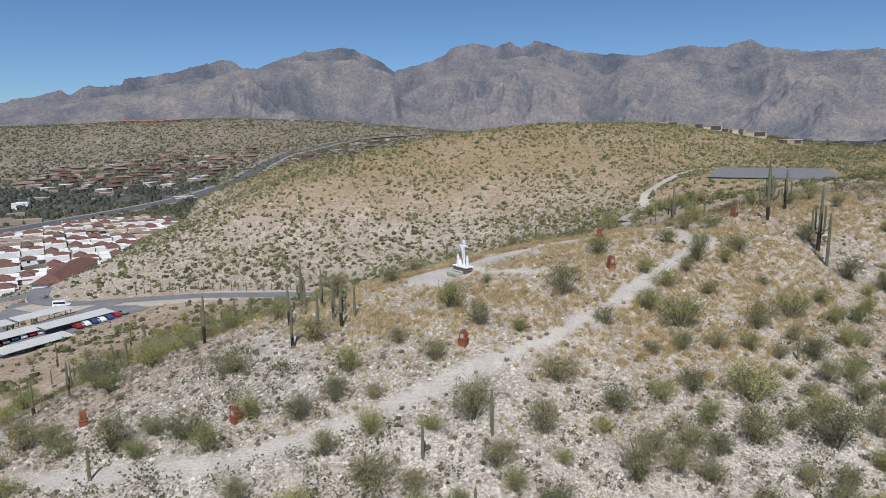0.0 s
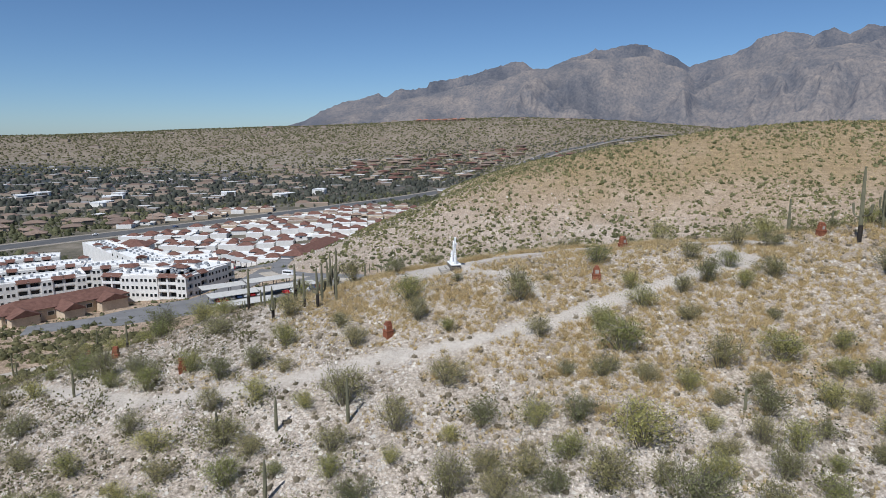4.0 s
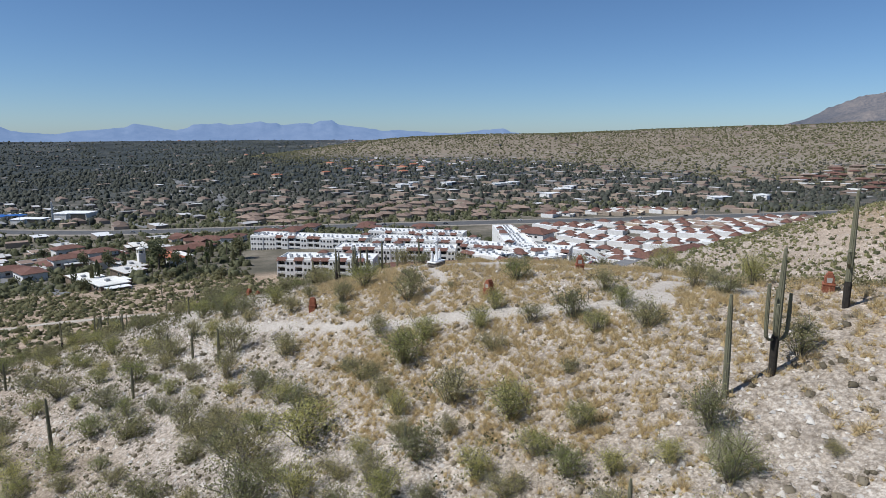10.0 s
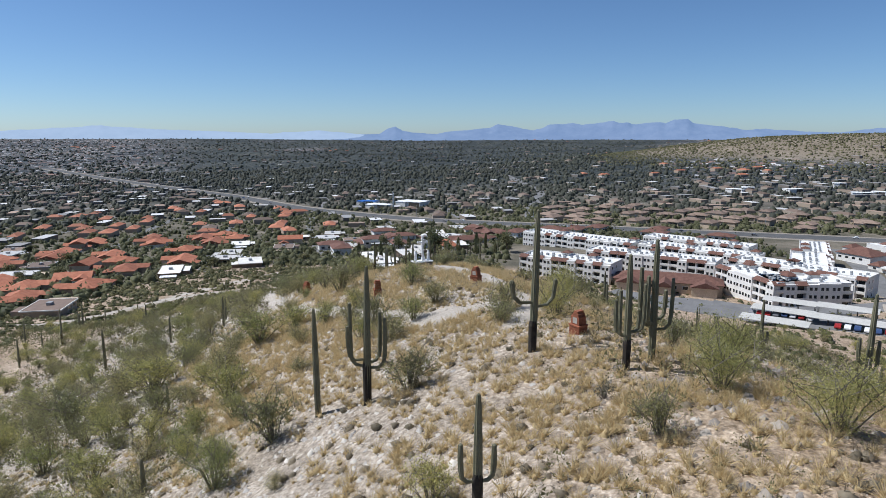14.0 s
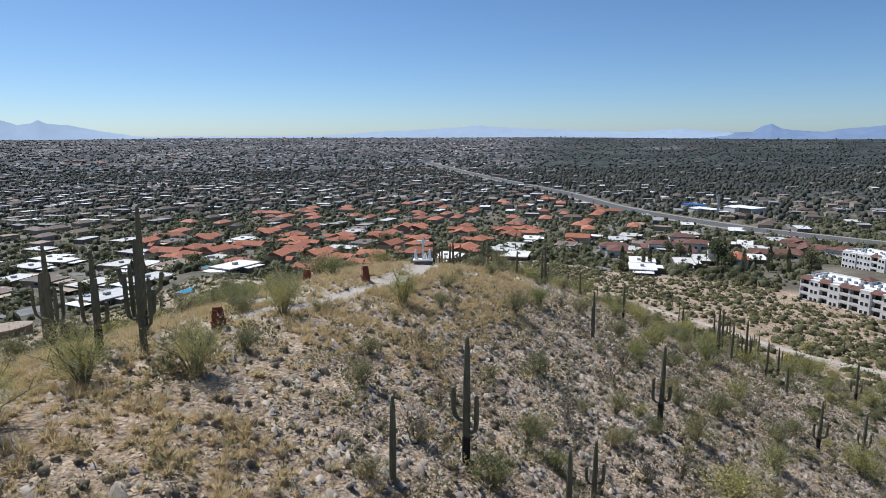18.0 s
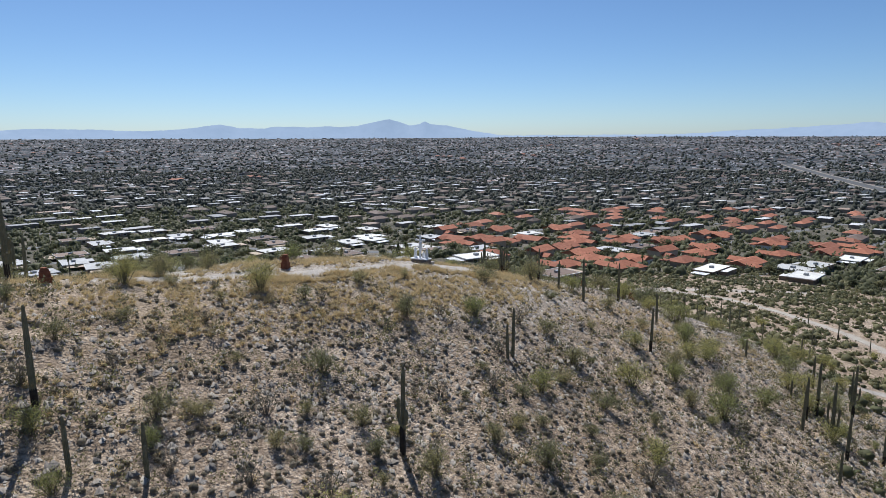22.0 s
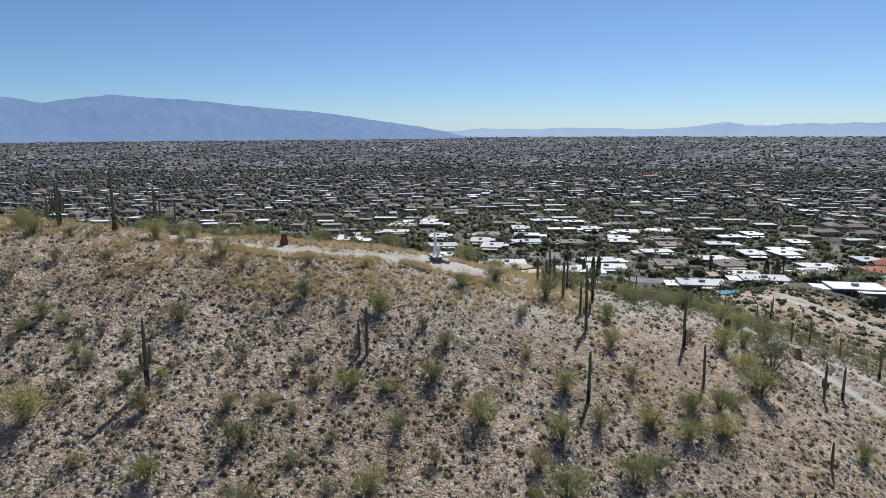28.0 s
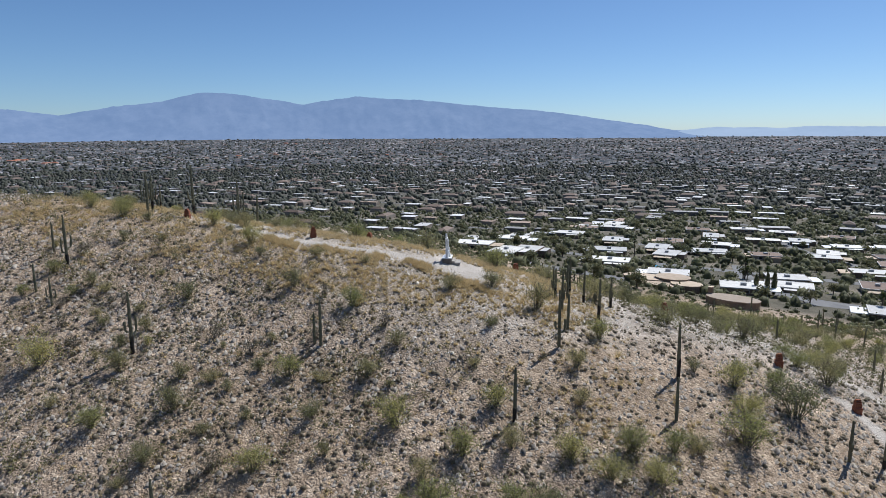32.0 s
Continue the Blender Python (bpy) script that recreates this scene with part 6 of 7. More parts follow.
def stand(top, x, y, turn, label, category, group, copies):
    m = pose(x, y, gz(x, y) + 0.2, 0, 0, turn)
    if top.get("used"):
        ob = copy_thing(top, m)
    else:
        top.matrix_basis = m
        top["used"] = 1
        ob = top
    tagged(ob, label, category, group)
    copies.append((x, y))


taken = []
casitas = [casita(k) for k in range(4)]
co, si = math.cos(radians(32)), math.sin(radians(32))
qc = random.Random(17)
for i in range(-11, 14):
    for j in range(-7, 11):
        u, v = i * 13.4 + qc.uniform(-0.5, 0.5), j * 19.5 + (4 if i % 3 else 0) + (4 if j % 2 else -2) + qc.uniform(-1.5, 1.5)
        x, y = -325 + u * co - v * si, 352 + u * si + v * co
        if not (-455 < x < -180 and 272 < y < 560) or y < 285 + (x + 460) * 0.02 or land(x, y) > -51 or line_gap(x, y, HIGHWAY) < 34 or x > -175 - 0.12 * (y - 300):
            continue
        if math.hypot(x + 335, y - 312) < 18 or y < 300 - (x + 250) * 0.25 - 6 or (x > -215 and y < 335) or qc.random() < 0.06:
            continue
        back = y > 425 + 0.2 * (x + 300)
        kind = qc.choice((2, 2, 0, 3)) if back else qc.choice((0, 0, 0, 3, 1))
        stand(casitas[kind], x, y, 32 + (180 if j % 2 else 0) + (90 if qc.random() < 0.1 else 0), "tan house with a terracotta roof" if back else "white casita with a brown tiled hip roof and a carport", "house", "casitas", taken)

reds = [house("red_tile_house", k) for k in (1, 2, 3, 4)]
flats = [house("flat_roof_house", k) for k in (11, 12, 13, 14, 15, 16)]
browns = [house("brown_tile_house", k) for k in (22, 23, 25)]
TAN_ZONE = [(-515, 105), (-500, 200), (-488, 290), (-462, 362), (-425, 440), (-455, 475), (-540, 420), (-625, 330), (-690, 230), (-700, 125)]
RED_ZONE = [(-95, -135), (-240, -85), (-330, -60), (-500, -75), (-690, -150), (-770, -270), (-620, -370), (-370, -470), (-190, -400), (-120, -250)]


def inside(x, y, poly):
    hit = False
    for (ax, ay), (bx, by) in zip(poly, poly[1:] + poly[:1]):
        if (ay > y) != (by > y) and x < (bx - ax) * (y - ay) / (by - ay) + ax:
            hit = not hit
    return hit


# sites along the curving streets of the town
q2 = random.Random(77)
sites = []
for i in range(-44, 45):
    for j in range(-40, 41):
        u, v = i * 30.0, j * 38.0 + (9 if i % 3 == 0 else 0)
        x, y = u * 0.94 - v * 0.34, u * 0.34 + v * 0.94
        x, y = x + 26 * math.sin(v / 140) + q2.uniform(-9, 9), y + 22 * math.sin(u / 170 + 1) + q2.uniform(-12, 12)
        sites.append((x, y))
for x, y, turn, kind in ((-134, -96, 25, "red"), (-162, -88, 15, "red"), (-214, -104, 200, "red"), (-245, -90, 20, "red"), (-88, -98, 10, "flat"), (-36, -104, 12, "flat"), (50, -118, 20, "flat"),
                          (84, -130, 20, "flat"), (-60, -120, 10, "flat"), (18, -116, 200, "flat"), (-110, -128, 100, "red")):
    stand((reds if kind == "red" else flats)[int(abs(x)) % 4], x, y, turn, "stucco house with a red clay tile roof among trees" if kind == "red" else "low house with a flat pale roof below the hill", "house", "red-roofed houses" if kind == "red" else "flat-roofed houses", taken)
town_far = []
for x, y in sites:
    d = math.hypot(x - 5, y - 90)
    az = math.degrees(math.atan2(x, y - 90))
    if d < 150 or d > 1150 or 40 < az < 98:
        continue
    z = float(land(x, y))
    if y > 80 and x > -500:
        continue
    if (x > -205 and y > -60 and x < 60) or (z > -40 and not (x > 20 and y < -75)) or keep_off(x, y) < 0 or (z > -38.5 and x < 100) or z > -8:
        continue
    if (-300 < x < -190 and -40 < y < 90) or inside(x, y, TAN_ZONE):
        continue
    if any((x - a) ** 2 + (y - b) ** 2 < 19 ** 2 for a, b in taken):
        continue
    turn = q2.choice((0, 0, 180, 180, 90)) + 20 + q2.uniform(-9, 9)
    red = inside(x, y, RED_ZONE)
    if q2.random() < (0.08 if red else 0.26):
        continue
    if d < 470:
        if red and q2.random() < 0.75:
            stand(reds[q2.randrange(4)], x, y, turn, "stucco house with a red clay tile roof among trees", "house", "red-roofed houses", taken)
        elif az > -95 and az < -35:
            stand(browns[q2.randrange(3)], x, y, turn, "tan house with a brown tiled roof", "house", "tan houses", taken)
        else:
            stand(flats[q2.randrange(6)], x, y, turn, "low house with a flat white roof among trees", "house", "flat-roofed houses", taken)
    elif q2.random() < (0.25 if woods(x, y) > 0.5 else 0.8):
        town_far.append((x, y, turn, "red" if red and q2.random() < 0.7 else q2.choice(("tan", "brown", "tan", "white")) if y > 90 and x > -760 else q2.choice(("white", "white", "tan", "brown", "grey", "grey", "brown"))))
# more distant streets
for k in range(4000):
    a, d = radians(q2.uniform(98, 400 - 5)), 1150 + 3650 * q2.random() ** 1.25
    x, y = 5 + d * math.sin(a), 90 + d * math.cos(a)
    if keep_off(x, y) < 0 or float(land(x, y)) > -45 + max(0, (d - 1500) / 3400) ** 1.6 * 62 and y > 100:
        continue
    cluster = float(grain(x, y, 260, 33)) * (1 - 0.85 * float(woods(x, y)))
    if q2.random() > 0.25 + 0.9 * cluster:
        continue
    town_far.append((x, y, 20 + 90 * q2.randrange(4) + 15 * math.sin(x / 300), "red" if grain(x, y, 420, 35) > 0.8 else q2.choice(("white", "tan", "brown", "grey", "grey", "tan"))))
for x, y in field(150, -1500, 100, 560, 2300, lambda x, y: (land(x, y) > -62) * 0.9, 44):
    town_far.append((x, y, 30.0, q2.choice(("tan", "tan", "white", "brown"))))


HILL_STREETS = [[(-95, -205), (-60, -222), (-20, -245), (25, -282), (60, -330)], [(-60, -150), (-32, -132), (-8, -116), (14, -132), (30, -160), (45, -200)]]
# streets between the rows of houses
streets = 0
for j in range(-15, 6):
    line = []
    for i in range(-60, 61):
        u, v = i * 15.0, (j * 2 + 0.5) * 38.0 + 4
        x, y = u * 0.94 - v * 0.34 + 26 * math.sin(v / 140), u * 0.34 + v * 0.94 + 22 * math.sin(u / 170 + 1)
        d = math.hypot(x - 5, y - 90)
        ok = 185 < d < 900 and y < 60 and not (x > -215 and y > -90 and x < 60) and float(land(x, y)) < -38 and float(line_gap(x, y, HIGHWAY)) > 14
        ok = ok and all((x - a) ** 2 + (y - b) ** 2 > 12 ** 2 for a, b in taken)
        if ok:
            line.append((x, y))
        if (not ok or i == 60) and line:
            if len(line) > 5:
                road("street", "pale grey asphalt street between the houses", line, 3.4, MAT_ASPHALT, 0.1, 15)
            line = []


for line in HILL_STREETS:
    road("street", "pale grey asphalt street below the hill", line, 3.6, MAT_ASPHALT, 0.12, 8)


# buildings of their own kind
def ranch(kind, w, d, h, walls, roof, flat):
    top = new(kind)
    bm = bmesh.new()
    box(bm, -w / 2, w / 2, -d / 2, d / 2, -2.5, h)
    box(bm, -w / 2 + 1, -w / 2 + w * 0.45, -d / 2 - 4, -d / 2 - 0.002, -2.5, h - 0.3)
    part("wall", bm, walls, top)
    bm = bmesh.new()
    if flat:
        box(bm, -w / 2 - 0.4, w / 2 + 0.4, -d / 2 - 0.4, d / 2 + 0.4, h + 0.004, h + 0.35)
        box(bm, -w / 2 + 0.6, -w / 2 + w * 0.45 + 0.4, -d / 2 - 4.4, -d / 2 - 0.42, h - 0.296, h - 0.05)
    else:
        hip_roof(bm, -w / 2, w / 2, -d / 2, d / 2, h + 0.18, 2.1, 0.7)
        hip_roof(bm, -w / 2 + 1, -w / 2 + w * 0.45, -d / 2 - 4, -d / 2 + 1, h - 0.1, 1.4, 0.6)
    part("roof", bm, roof, top)
    # thin dark panel on the front wall, added in place of recess shade
    bm = bmesh.new()
    box(bm, 0.5, w / 2 - 1, -d / 2 - 0.06, -d / 2 + 0.1, 0.1, h - 0.5)
    part("porch_shade", bm, MAT_SHADE, top, "dark panel painted as front shade")
    return top


RANCH = [ranch("ranch_house", 20, 11, 3.2, MAT_ADOBE, MAT_BROWNTILE, False), ranch("ranch_house", 16, 10, 3.1, MAT_TAN, MAT_BROWNTILE, False), ranch("ranch_house", 22, 11, 3.2, MAT_ADOBE, MAT_PINKTILE, False), ranch("ranch_house", 19, 11, 3.2, MAT_TAN, MAT_ROOFMIX, True)]
VILLA = [ranch("white_villa", 24, 13, 4.6, MAT_STUCCO, MAT_ROOFW, True), ranch("white_villa", 17, 12, 6.2, MAT_STUCCO, MAT_ROOFW, True)]
TANBLOCK = [ranch("tan_house", 20, 12, 3.6, MAT_TAN, MAT_TAN, True), ranch("tan_house", 15, 11, 3.0, MAT_TAN, MAT_TAN, True)]
RIDGE = [ranch("ridge_house", 20, 11, 4.2, MAT_ADOBE, MAT_REDTILE, False), ranch("ridge_house", 15, 10, 3.6, MAT_ADOBE, MAT_PINKTILE, False)]
TANROW = [ranch("tan_tile_house", 17, 11, 3.2, MAT_TAN, MAT_PINKTILE, False), ranch("tan_tile_house", 15, 12, 3.2, MAT_TAN, MAT_PINKTILE, False), ranch("tan_tile_house", 18, 10, 4.6, MAT_TAN, MAT_PINKTILE, False)]
for i in range(-12, 16):
    for j in range(-9, 10):
        u, v = i * 27.0, j * 32.0 + (6 if i % 2 else 0)
        x, y = -560 + u * 0.8 + v * 0.6 + q2.uniform(-2, 2), 270 - u * 0.6 + v * 0.8 + q2.uniform(-2, 2)
        if inside(x, y, TAN_ZONE) and line_gap(x, y, HIGHWAY) > 26 and q2.random() < 0.9:
            stand(TANROW[q2.randrange(3)], x, y, -37 + 90 * q2.randrange(4), "tan stucco house with a faded brown tile roof", "house", "tan-roofed houses", taken)
NW_ZONE = [(-600, 880), (-430, 800), (-335, 900), (-335, 1010), (-350, 1130), (-340, 1230), (-390, 1270), (-490, 1200), (-660, 1100)]
NE_ZONE = [(-255, 950), (-180, 960), (-110, 1150), (-110, 1380), (-160, 1340), (-220, 1210), (-270, 1130)]
for zone, count in ((NW_ZONE, 70), (NE_ZONE, 26)):
    xs, ys = [p[0] for p in zone], [p[1] for p in zone]
    for x, y in scatter(count, min(xs), max(xs), min(ys), max(ys), lambda x, y: float(inside(x, y, zone) and line_gap(x, y, HIGHWAY) > 32), 23, 51):
        stand(RANCH[q2.randrange(4)], x, y, q2.choice((0, 180)) + 65 + q2.uniform(-25, 25), "low brown-roofed desert house on the hillside", "house", "hillside houses", taken)
for k in range(13):
    x, y = -850 + 13.0 * k + q2.uniform(-4, 4), 1755 - 4.0 * k
    stand(RIDGE[k % 2], x, y, 20 + q2.uniform(-8, 8), "red-brown tiled house on the ridge top", "house", "ridge houses", taken)
for k, (x, y) in enumerate(((-516, 1692), (-416, 1698), (-392, 1720), (-353, 1825), (-330, 1810), (-370, 1790), (-560, 1500), (-620, 1010))):
    stand(TANBLOCK[k % 2], x, y, 30, "tan house on the far ridge", "house", "ridge houses", taken)
for k, (x, y) in enumerate(((-871, 402), (-880, 420), (-867, 476), (-805, 559), (-812, 540), (-701, 593), (-690, 575), (-919, 560), (-640, 520), (-560, 640), (-480, 650), (-455, 690))):
    stand(VILLA[k % 2], x, y, 40 + 30 * (k % 3), "white flat-roofed villa among desert trees", "house", "white villas", taken)
for k, (x, y) in enumerate(((152, 556), (170, 552), (188, 560), (212, 556), (228, 566), (247, 560), (262, 556), (286, 540))):
    stand(TANBLOCK[k % 2], x, y, -15 + 12 * (k % 3), "tan flat-roofed house behind the golden hill", "house", "hilltop houses", taken)


def round_house(x, y, label, rooms):
    """Adobe rooms with flat round-cornered roofs behind low parapets."""
    top = tagged(new("adobe_house"), label, "house")
    top.matrix_basis = pose(x, y, gz(x, y))
    for px, py, rx, ry, h in rooms:
        bm = bmesh.new()
        bmesh.ops.create_cone(bm, cap_ends=True, segments=28, radius1=1.0, radius2=1.0, depth=1.0, matrix=Matrix.Translation((px, py, (h - 3) / 2)) @ Matrix.Diagonal((rx, ry, h + 3, 1)))
        room = part("room", bm, MAT_ADOBE, top)
        bm = bmesh.new()
        bmesh.ops.create_cone(bm, cap_ends=True, segments=28, radius1=1.0, radius2=1.0, depth=0.25, matrix=Matrix.Translation((px, py, h + 0.13)) @ Matrix.Diagonal((rx + 0.15, ry + 0.15, 1, 1)))
        part("roof", bm, MAT_TAN, room, "flat tan roof")
    taken.append((x, y))


round_house(40, -98, "tan adobe house with flat rounded roofs below the hill", ((0, 0, 7, 6, 3.9), (10, 3, 9.5, 5.5, 3.1), (1, 9, 11, 4.5, 2.7), (-8, 6, 6, 5, 3.3)))
round_house(9, -74, "small adobe house with a curved flat roof and chimney", ((0, 0, 9, 5, 2.7), (8.5, -2.5, 0.9, 0.9, 5.0)))
# the white hall with its slender tower by the highway, and the hillside suites
for x, y, w, d, h, roof, label in ((-682, -32, 34, 22, 7.0, MAT_ROOFW, "white flat-roofed hall by the highway"), (-668, -70, 30, 14, 4.5, MAT_ROOFW, "low white annexe beside the hall"), (-713, -95, 26, 12, 4.5, MAT_BLUEROOF, "low building with a bright blue roof")):
    stand(ranch("hall_building", w, d, h, MAT_STUCCO, roof, True), x, y, 65, label, "building", "", taken)
spire = tagged(new("slender_tower"), "slender white twin-post tower by the highway", "tower")
spire.matrix_basis = pose(-628, -46, gz(-628, -46))
for px in (-1.4, 1.4):
    bm = bmesh.new()
    box(bm, px - 0.55, px + 0.55, -0.6, 0.6, -1, 22 + px, 0.08)
    part("post", bm, MAT_STUCCO, spire)
road("yard", "dark asphalt yard beside the white hall", [(-690, 20), (-650, 48)], 22, MAT_HIGHWAY, 0.2, 8)
for k, (x, y) in enumerate(((-350, -19), (-335, -8), (-303, -22), (-318, -34), (-372, -4), (-392, -14), (-376, 12), (-356, 8), (-330, 10))):
    hall((x, y), 17, 11, 5.4 if k % 3 else 3.4, 24 + 90 * (k % 2), gz(x, y), "white stucco suite with brown tiled roofs", MAT_BROWNTILE, MAT_STUCCO, 2.0)
    taken.append((x, y))
for k, (x, y) in enumerate(((-395, 70), (-372, 96), (-410, 112), (-385, 140), (-362, 60), (-420, 160), (-396, 186), (-430, 210), (-405, 236))):
    hall((x, y), 18, 12, 3.4, 62 + 90 * (k % 2), gz(x, y), "white stucco suite with a brown tiled roof", MAT_BROWNTILE, MAT_STUCCO, 1.9)
    taken.append((x, y))
for x, y in ((-262, 14), (-236, 26), (-280, 32)):
    stand(flats[int(abs(x)) % 6], x, y, 24, "low flat-roofed house by the church", "house", "flat-roofed houses", taken)


for ob in browns + reds + flats + casitas:
    if not ob.get("used"):
        for child in list(ob.children_recursive):
            bpy.data.objects.remove(child)
        bpy.data.objects.remove(ob)


def far_houses(colour, mat):
    v, f = [], []
    for x, y, turn, c in town_far:
        if c != colour:
            continue
        w, d, h = q2.uniform(12, 24), q2.uniform(8, 13), q2.uniform(3.2, 4.2)
        co, si = math.cos(radians(turn)), math.sin(radians(turn))
        z = gz(x, y)
        b = len(v)
        pitched = colour in ("red", "brown")
        for zz, k in ((z - 2, 1.0), (z + h, 1.0)):
            for sx, sy in ((-1, -1), (1, -1), (1, 1), (-1, 1)):
                px, py = sx * w / 2 * k, sy * d / 2 * k
                v.append((x + px * co - py * si, y + px * si + py * co, zz))
        if pitched:
            for sx in (-0.25, 0.25):
                v.append((x + sx * w * co, y + sx * w * si, z + h + 2.2))
            f += [(b + 4, b + 5, b + 9, b + 8), (b + 5, b + 6, b + 9), (b + 6, b + 7, b + 8, b + 9), (b + 7, b + 4, b + 8)]
        else:
            f.append((b + 4, b + 5, b + 6, b + 7))
        f += [(b + k, b + (k + 1) % 4, b + 4 + (k + 1) % 4, b + 4 + k) for k in range(4)]
    return v, f


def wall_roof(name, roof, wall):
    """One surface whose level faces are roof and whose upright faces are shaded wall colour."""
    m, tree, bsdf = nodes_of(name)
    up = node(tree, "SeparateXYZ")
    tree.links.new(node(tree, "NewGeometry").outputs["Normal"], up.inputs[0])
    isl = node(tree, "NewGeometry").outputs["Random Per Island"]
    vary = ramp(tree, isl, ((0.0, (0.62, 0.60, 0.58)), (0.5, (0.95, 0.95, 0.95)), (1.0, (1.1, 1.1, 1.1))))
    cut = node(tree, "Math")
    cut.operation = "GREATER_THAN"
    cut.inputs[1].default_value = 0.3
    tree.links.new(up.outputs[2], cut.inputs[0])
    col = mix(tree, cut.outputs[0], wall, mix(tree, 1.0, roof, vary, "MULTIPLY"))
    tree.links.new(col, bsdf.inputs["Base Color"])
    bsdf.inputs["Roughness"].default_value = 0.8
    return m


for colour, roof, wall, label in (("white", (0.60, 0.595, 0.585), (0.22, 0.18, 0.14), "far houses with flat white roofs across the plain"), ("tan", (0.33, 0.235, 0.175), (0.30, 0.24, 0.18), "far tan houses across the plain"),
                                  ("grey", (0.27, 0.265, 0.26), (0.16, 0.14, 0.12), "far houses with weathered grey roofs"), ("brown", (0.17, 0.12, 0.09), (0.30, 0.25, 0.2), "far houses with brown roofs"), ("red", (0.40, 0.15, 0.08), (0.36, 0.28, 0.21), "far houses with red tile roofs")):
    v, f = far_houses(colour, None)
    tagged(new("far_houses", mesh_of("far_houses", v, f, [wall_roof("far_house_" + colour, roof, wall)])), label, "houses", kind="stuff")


# ---- trees of the town ----
def tree_mesh(seed, leaves, name, leaf=0.11):
    q = np.random.default_rng(seed)
    v, f = [], []
    tube(v, f, [(0, 0, -0.15), (0.01, 0, 0.2), (0.03, 0.02, 0.42)], [0.045, 0.035, 0.02], 6)
    blobs = []
    for k in range(7):
        a = q.uniform(0, 6.28)
        e = np.array((math.cos(a) * q.uniform(0.1, 0.34), math.sin(a) * q.uniform(0.1, 0.34), q.uniform(0.45, 0.9)))
        tube(v, f, [(0.02, 0.01, 0.3), tuple(e * (0.6, 0.6, 0.8)), tuple(e)], [0.02, 0.012, 0.005], 4)
        blobs.append((e, q.uniform(0.14, 0.26)))
    trunk = mesh_of(name + "_trunk", v, f, [MAT_BARK])
    c = np.array([b[0] for b in blobs])[q.integers(0, 7, leaves)]
    r = q.normal(0, 1, (leaves, 3))
    r /= np.linalg.norm(r, axis=1)[:, None]
    base = c + r * q.uniform(0.08, 0.24, (leaves, 1))
    way = r + q.normal(0, 0.6, r.shape)
    way /= np.linalg.norm(way, axis=1)[:, None]
    side = np.cross(way, q.normal(0, 1, r.shape))
    side /= np.linalg.norm(side, axis=1)[:, None]
    s = leaf * q.uniform(0.6, 1.3, (leaves, 1))
    tri = np.stack([base - side * s * 0.5, base + side * s * 0.5, base + way * s], 1)
    return trunk, tri_mesh(name + "_leaves", tri, np.arange(leaves * 3), MAT_TREE)


TREES = [tree_mesh(200 + k, 620, "tree", 0.085) for k in range(5)]


house_cells = {}
for a, b in taken:
    house_cells.setdefault((int(a // 20), int(b // 20)), []).append((a, b))


def clear_of_houses(x, y, gap):
    c = (int(x // 20), int(y // 20))
    return not any((x - a) ** 2 + (y - b) ** 2 < gap * gap for i in (-1, 0, 1) for j in (-1, 0, 1) for a, b in house_cells.get((c[0] + i, c[1] + j), ()))


def town_ground(x, y):
    d = math.hypot(x - 5, y - 90)
    az = math.degrees(math.atan2(x, y - 90))
    if 40 < az < 98 or keep_off(x, y) < 4 or d < 150:
        return 0.0
    z = float(land(x, y))
    if (x > -230 and y > -70 and x < 60 and y < 90) or (z > -40 and not (x > 20 and y < -75)) or z > -8:
        return 0.0
    if -455 < x < -150 and 90 < y < 470:
        return 0.0
    return 1.0 if clear_of_houses(x, y, 10.5) else 0.0


for x, y in scatter(190, -430, 330, -330, 100, lambda x, y: town_ground(x, y) * (1 if math.hypot(x - 5, y - 90) < 430 else 0.25), 6.5, 31):
    trunk, crown = TREES[R.randrange(5)]
    s = R.uniform(4.0, 8.0)
    ob = tagged(new("tree", trunk), "dark green desert tree between the houses", "tree", "town trees")
    ob.matrix_basis = pose(x, y, gz(x, y), 0, 0, R.uniform(0, 360)) @ Matrix.Diagonal((s * 1.15, s * 1.15, s * R.uniform(0.65, 0.9), 1))
    piece("crown", crown, ob)


def ring_field(n, d0, d1, power, seed, chance):
    q = np.random.default_rng(seed)
    a, d = np.radians(q.uniform(98, 400, n)), d0 + (d1 - d0) * q.random(n) ** power
    x, y = 5 + d * np.sin(a), 90 + d * np.cos(a)
    keep = q.random(n) < chance(x, y)
    return np.stack([x, y], 1)[keep]


def lowland(x, y):
    rise = np.clip((np.hypot(x, y) - 1500) / 3400, 0, None) ** 1.6 * 62
    ok = (land(x, y) < -41 + rise + 34 * ((x > 60) & (y < -60))) & (line_gap(x, y, HIGHWAY) > 22)
    ok &= ~((x > -232) & (x < 60) & (y > -72) & (y < 300)) & ~((x > -330) & (x < -150) & (y > 90) & (y < 300)) & ~((x > -455) & (x < -150) & (y >= 272) & (y < 560))
    return ok * (0.35 + 0.9 * grain(x, y, 130, 51)) * (1 - 0.8 * bare_valley(x, y))


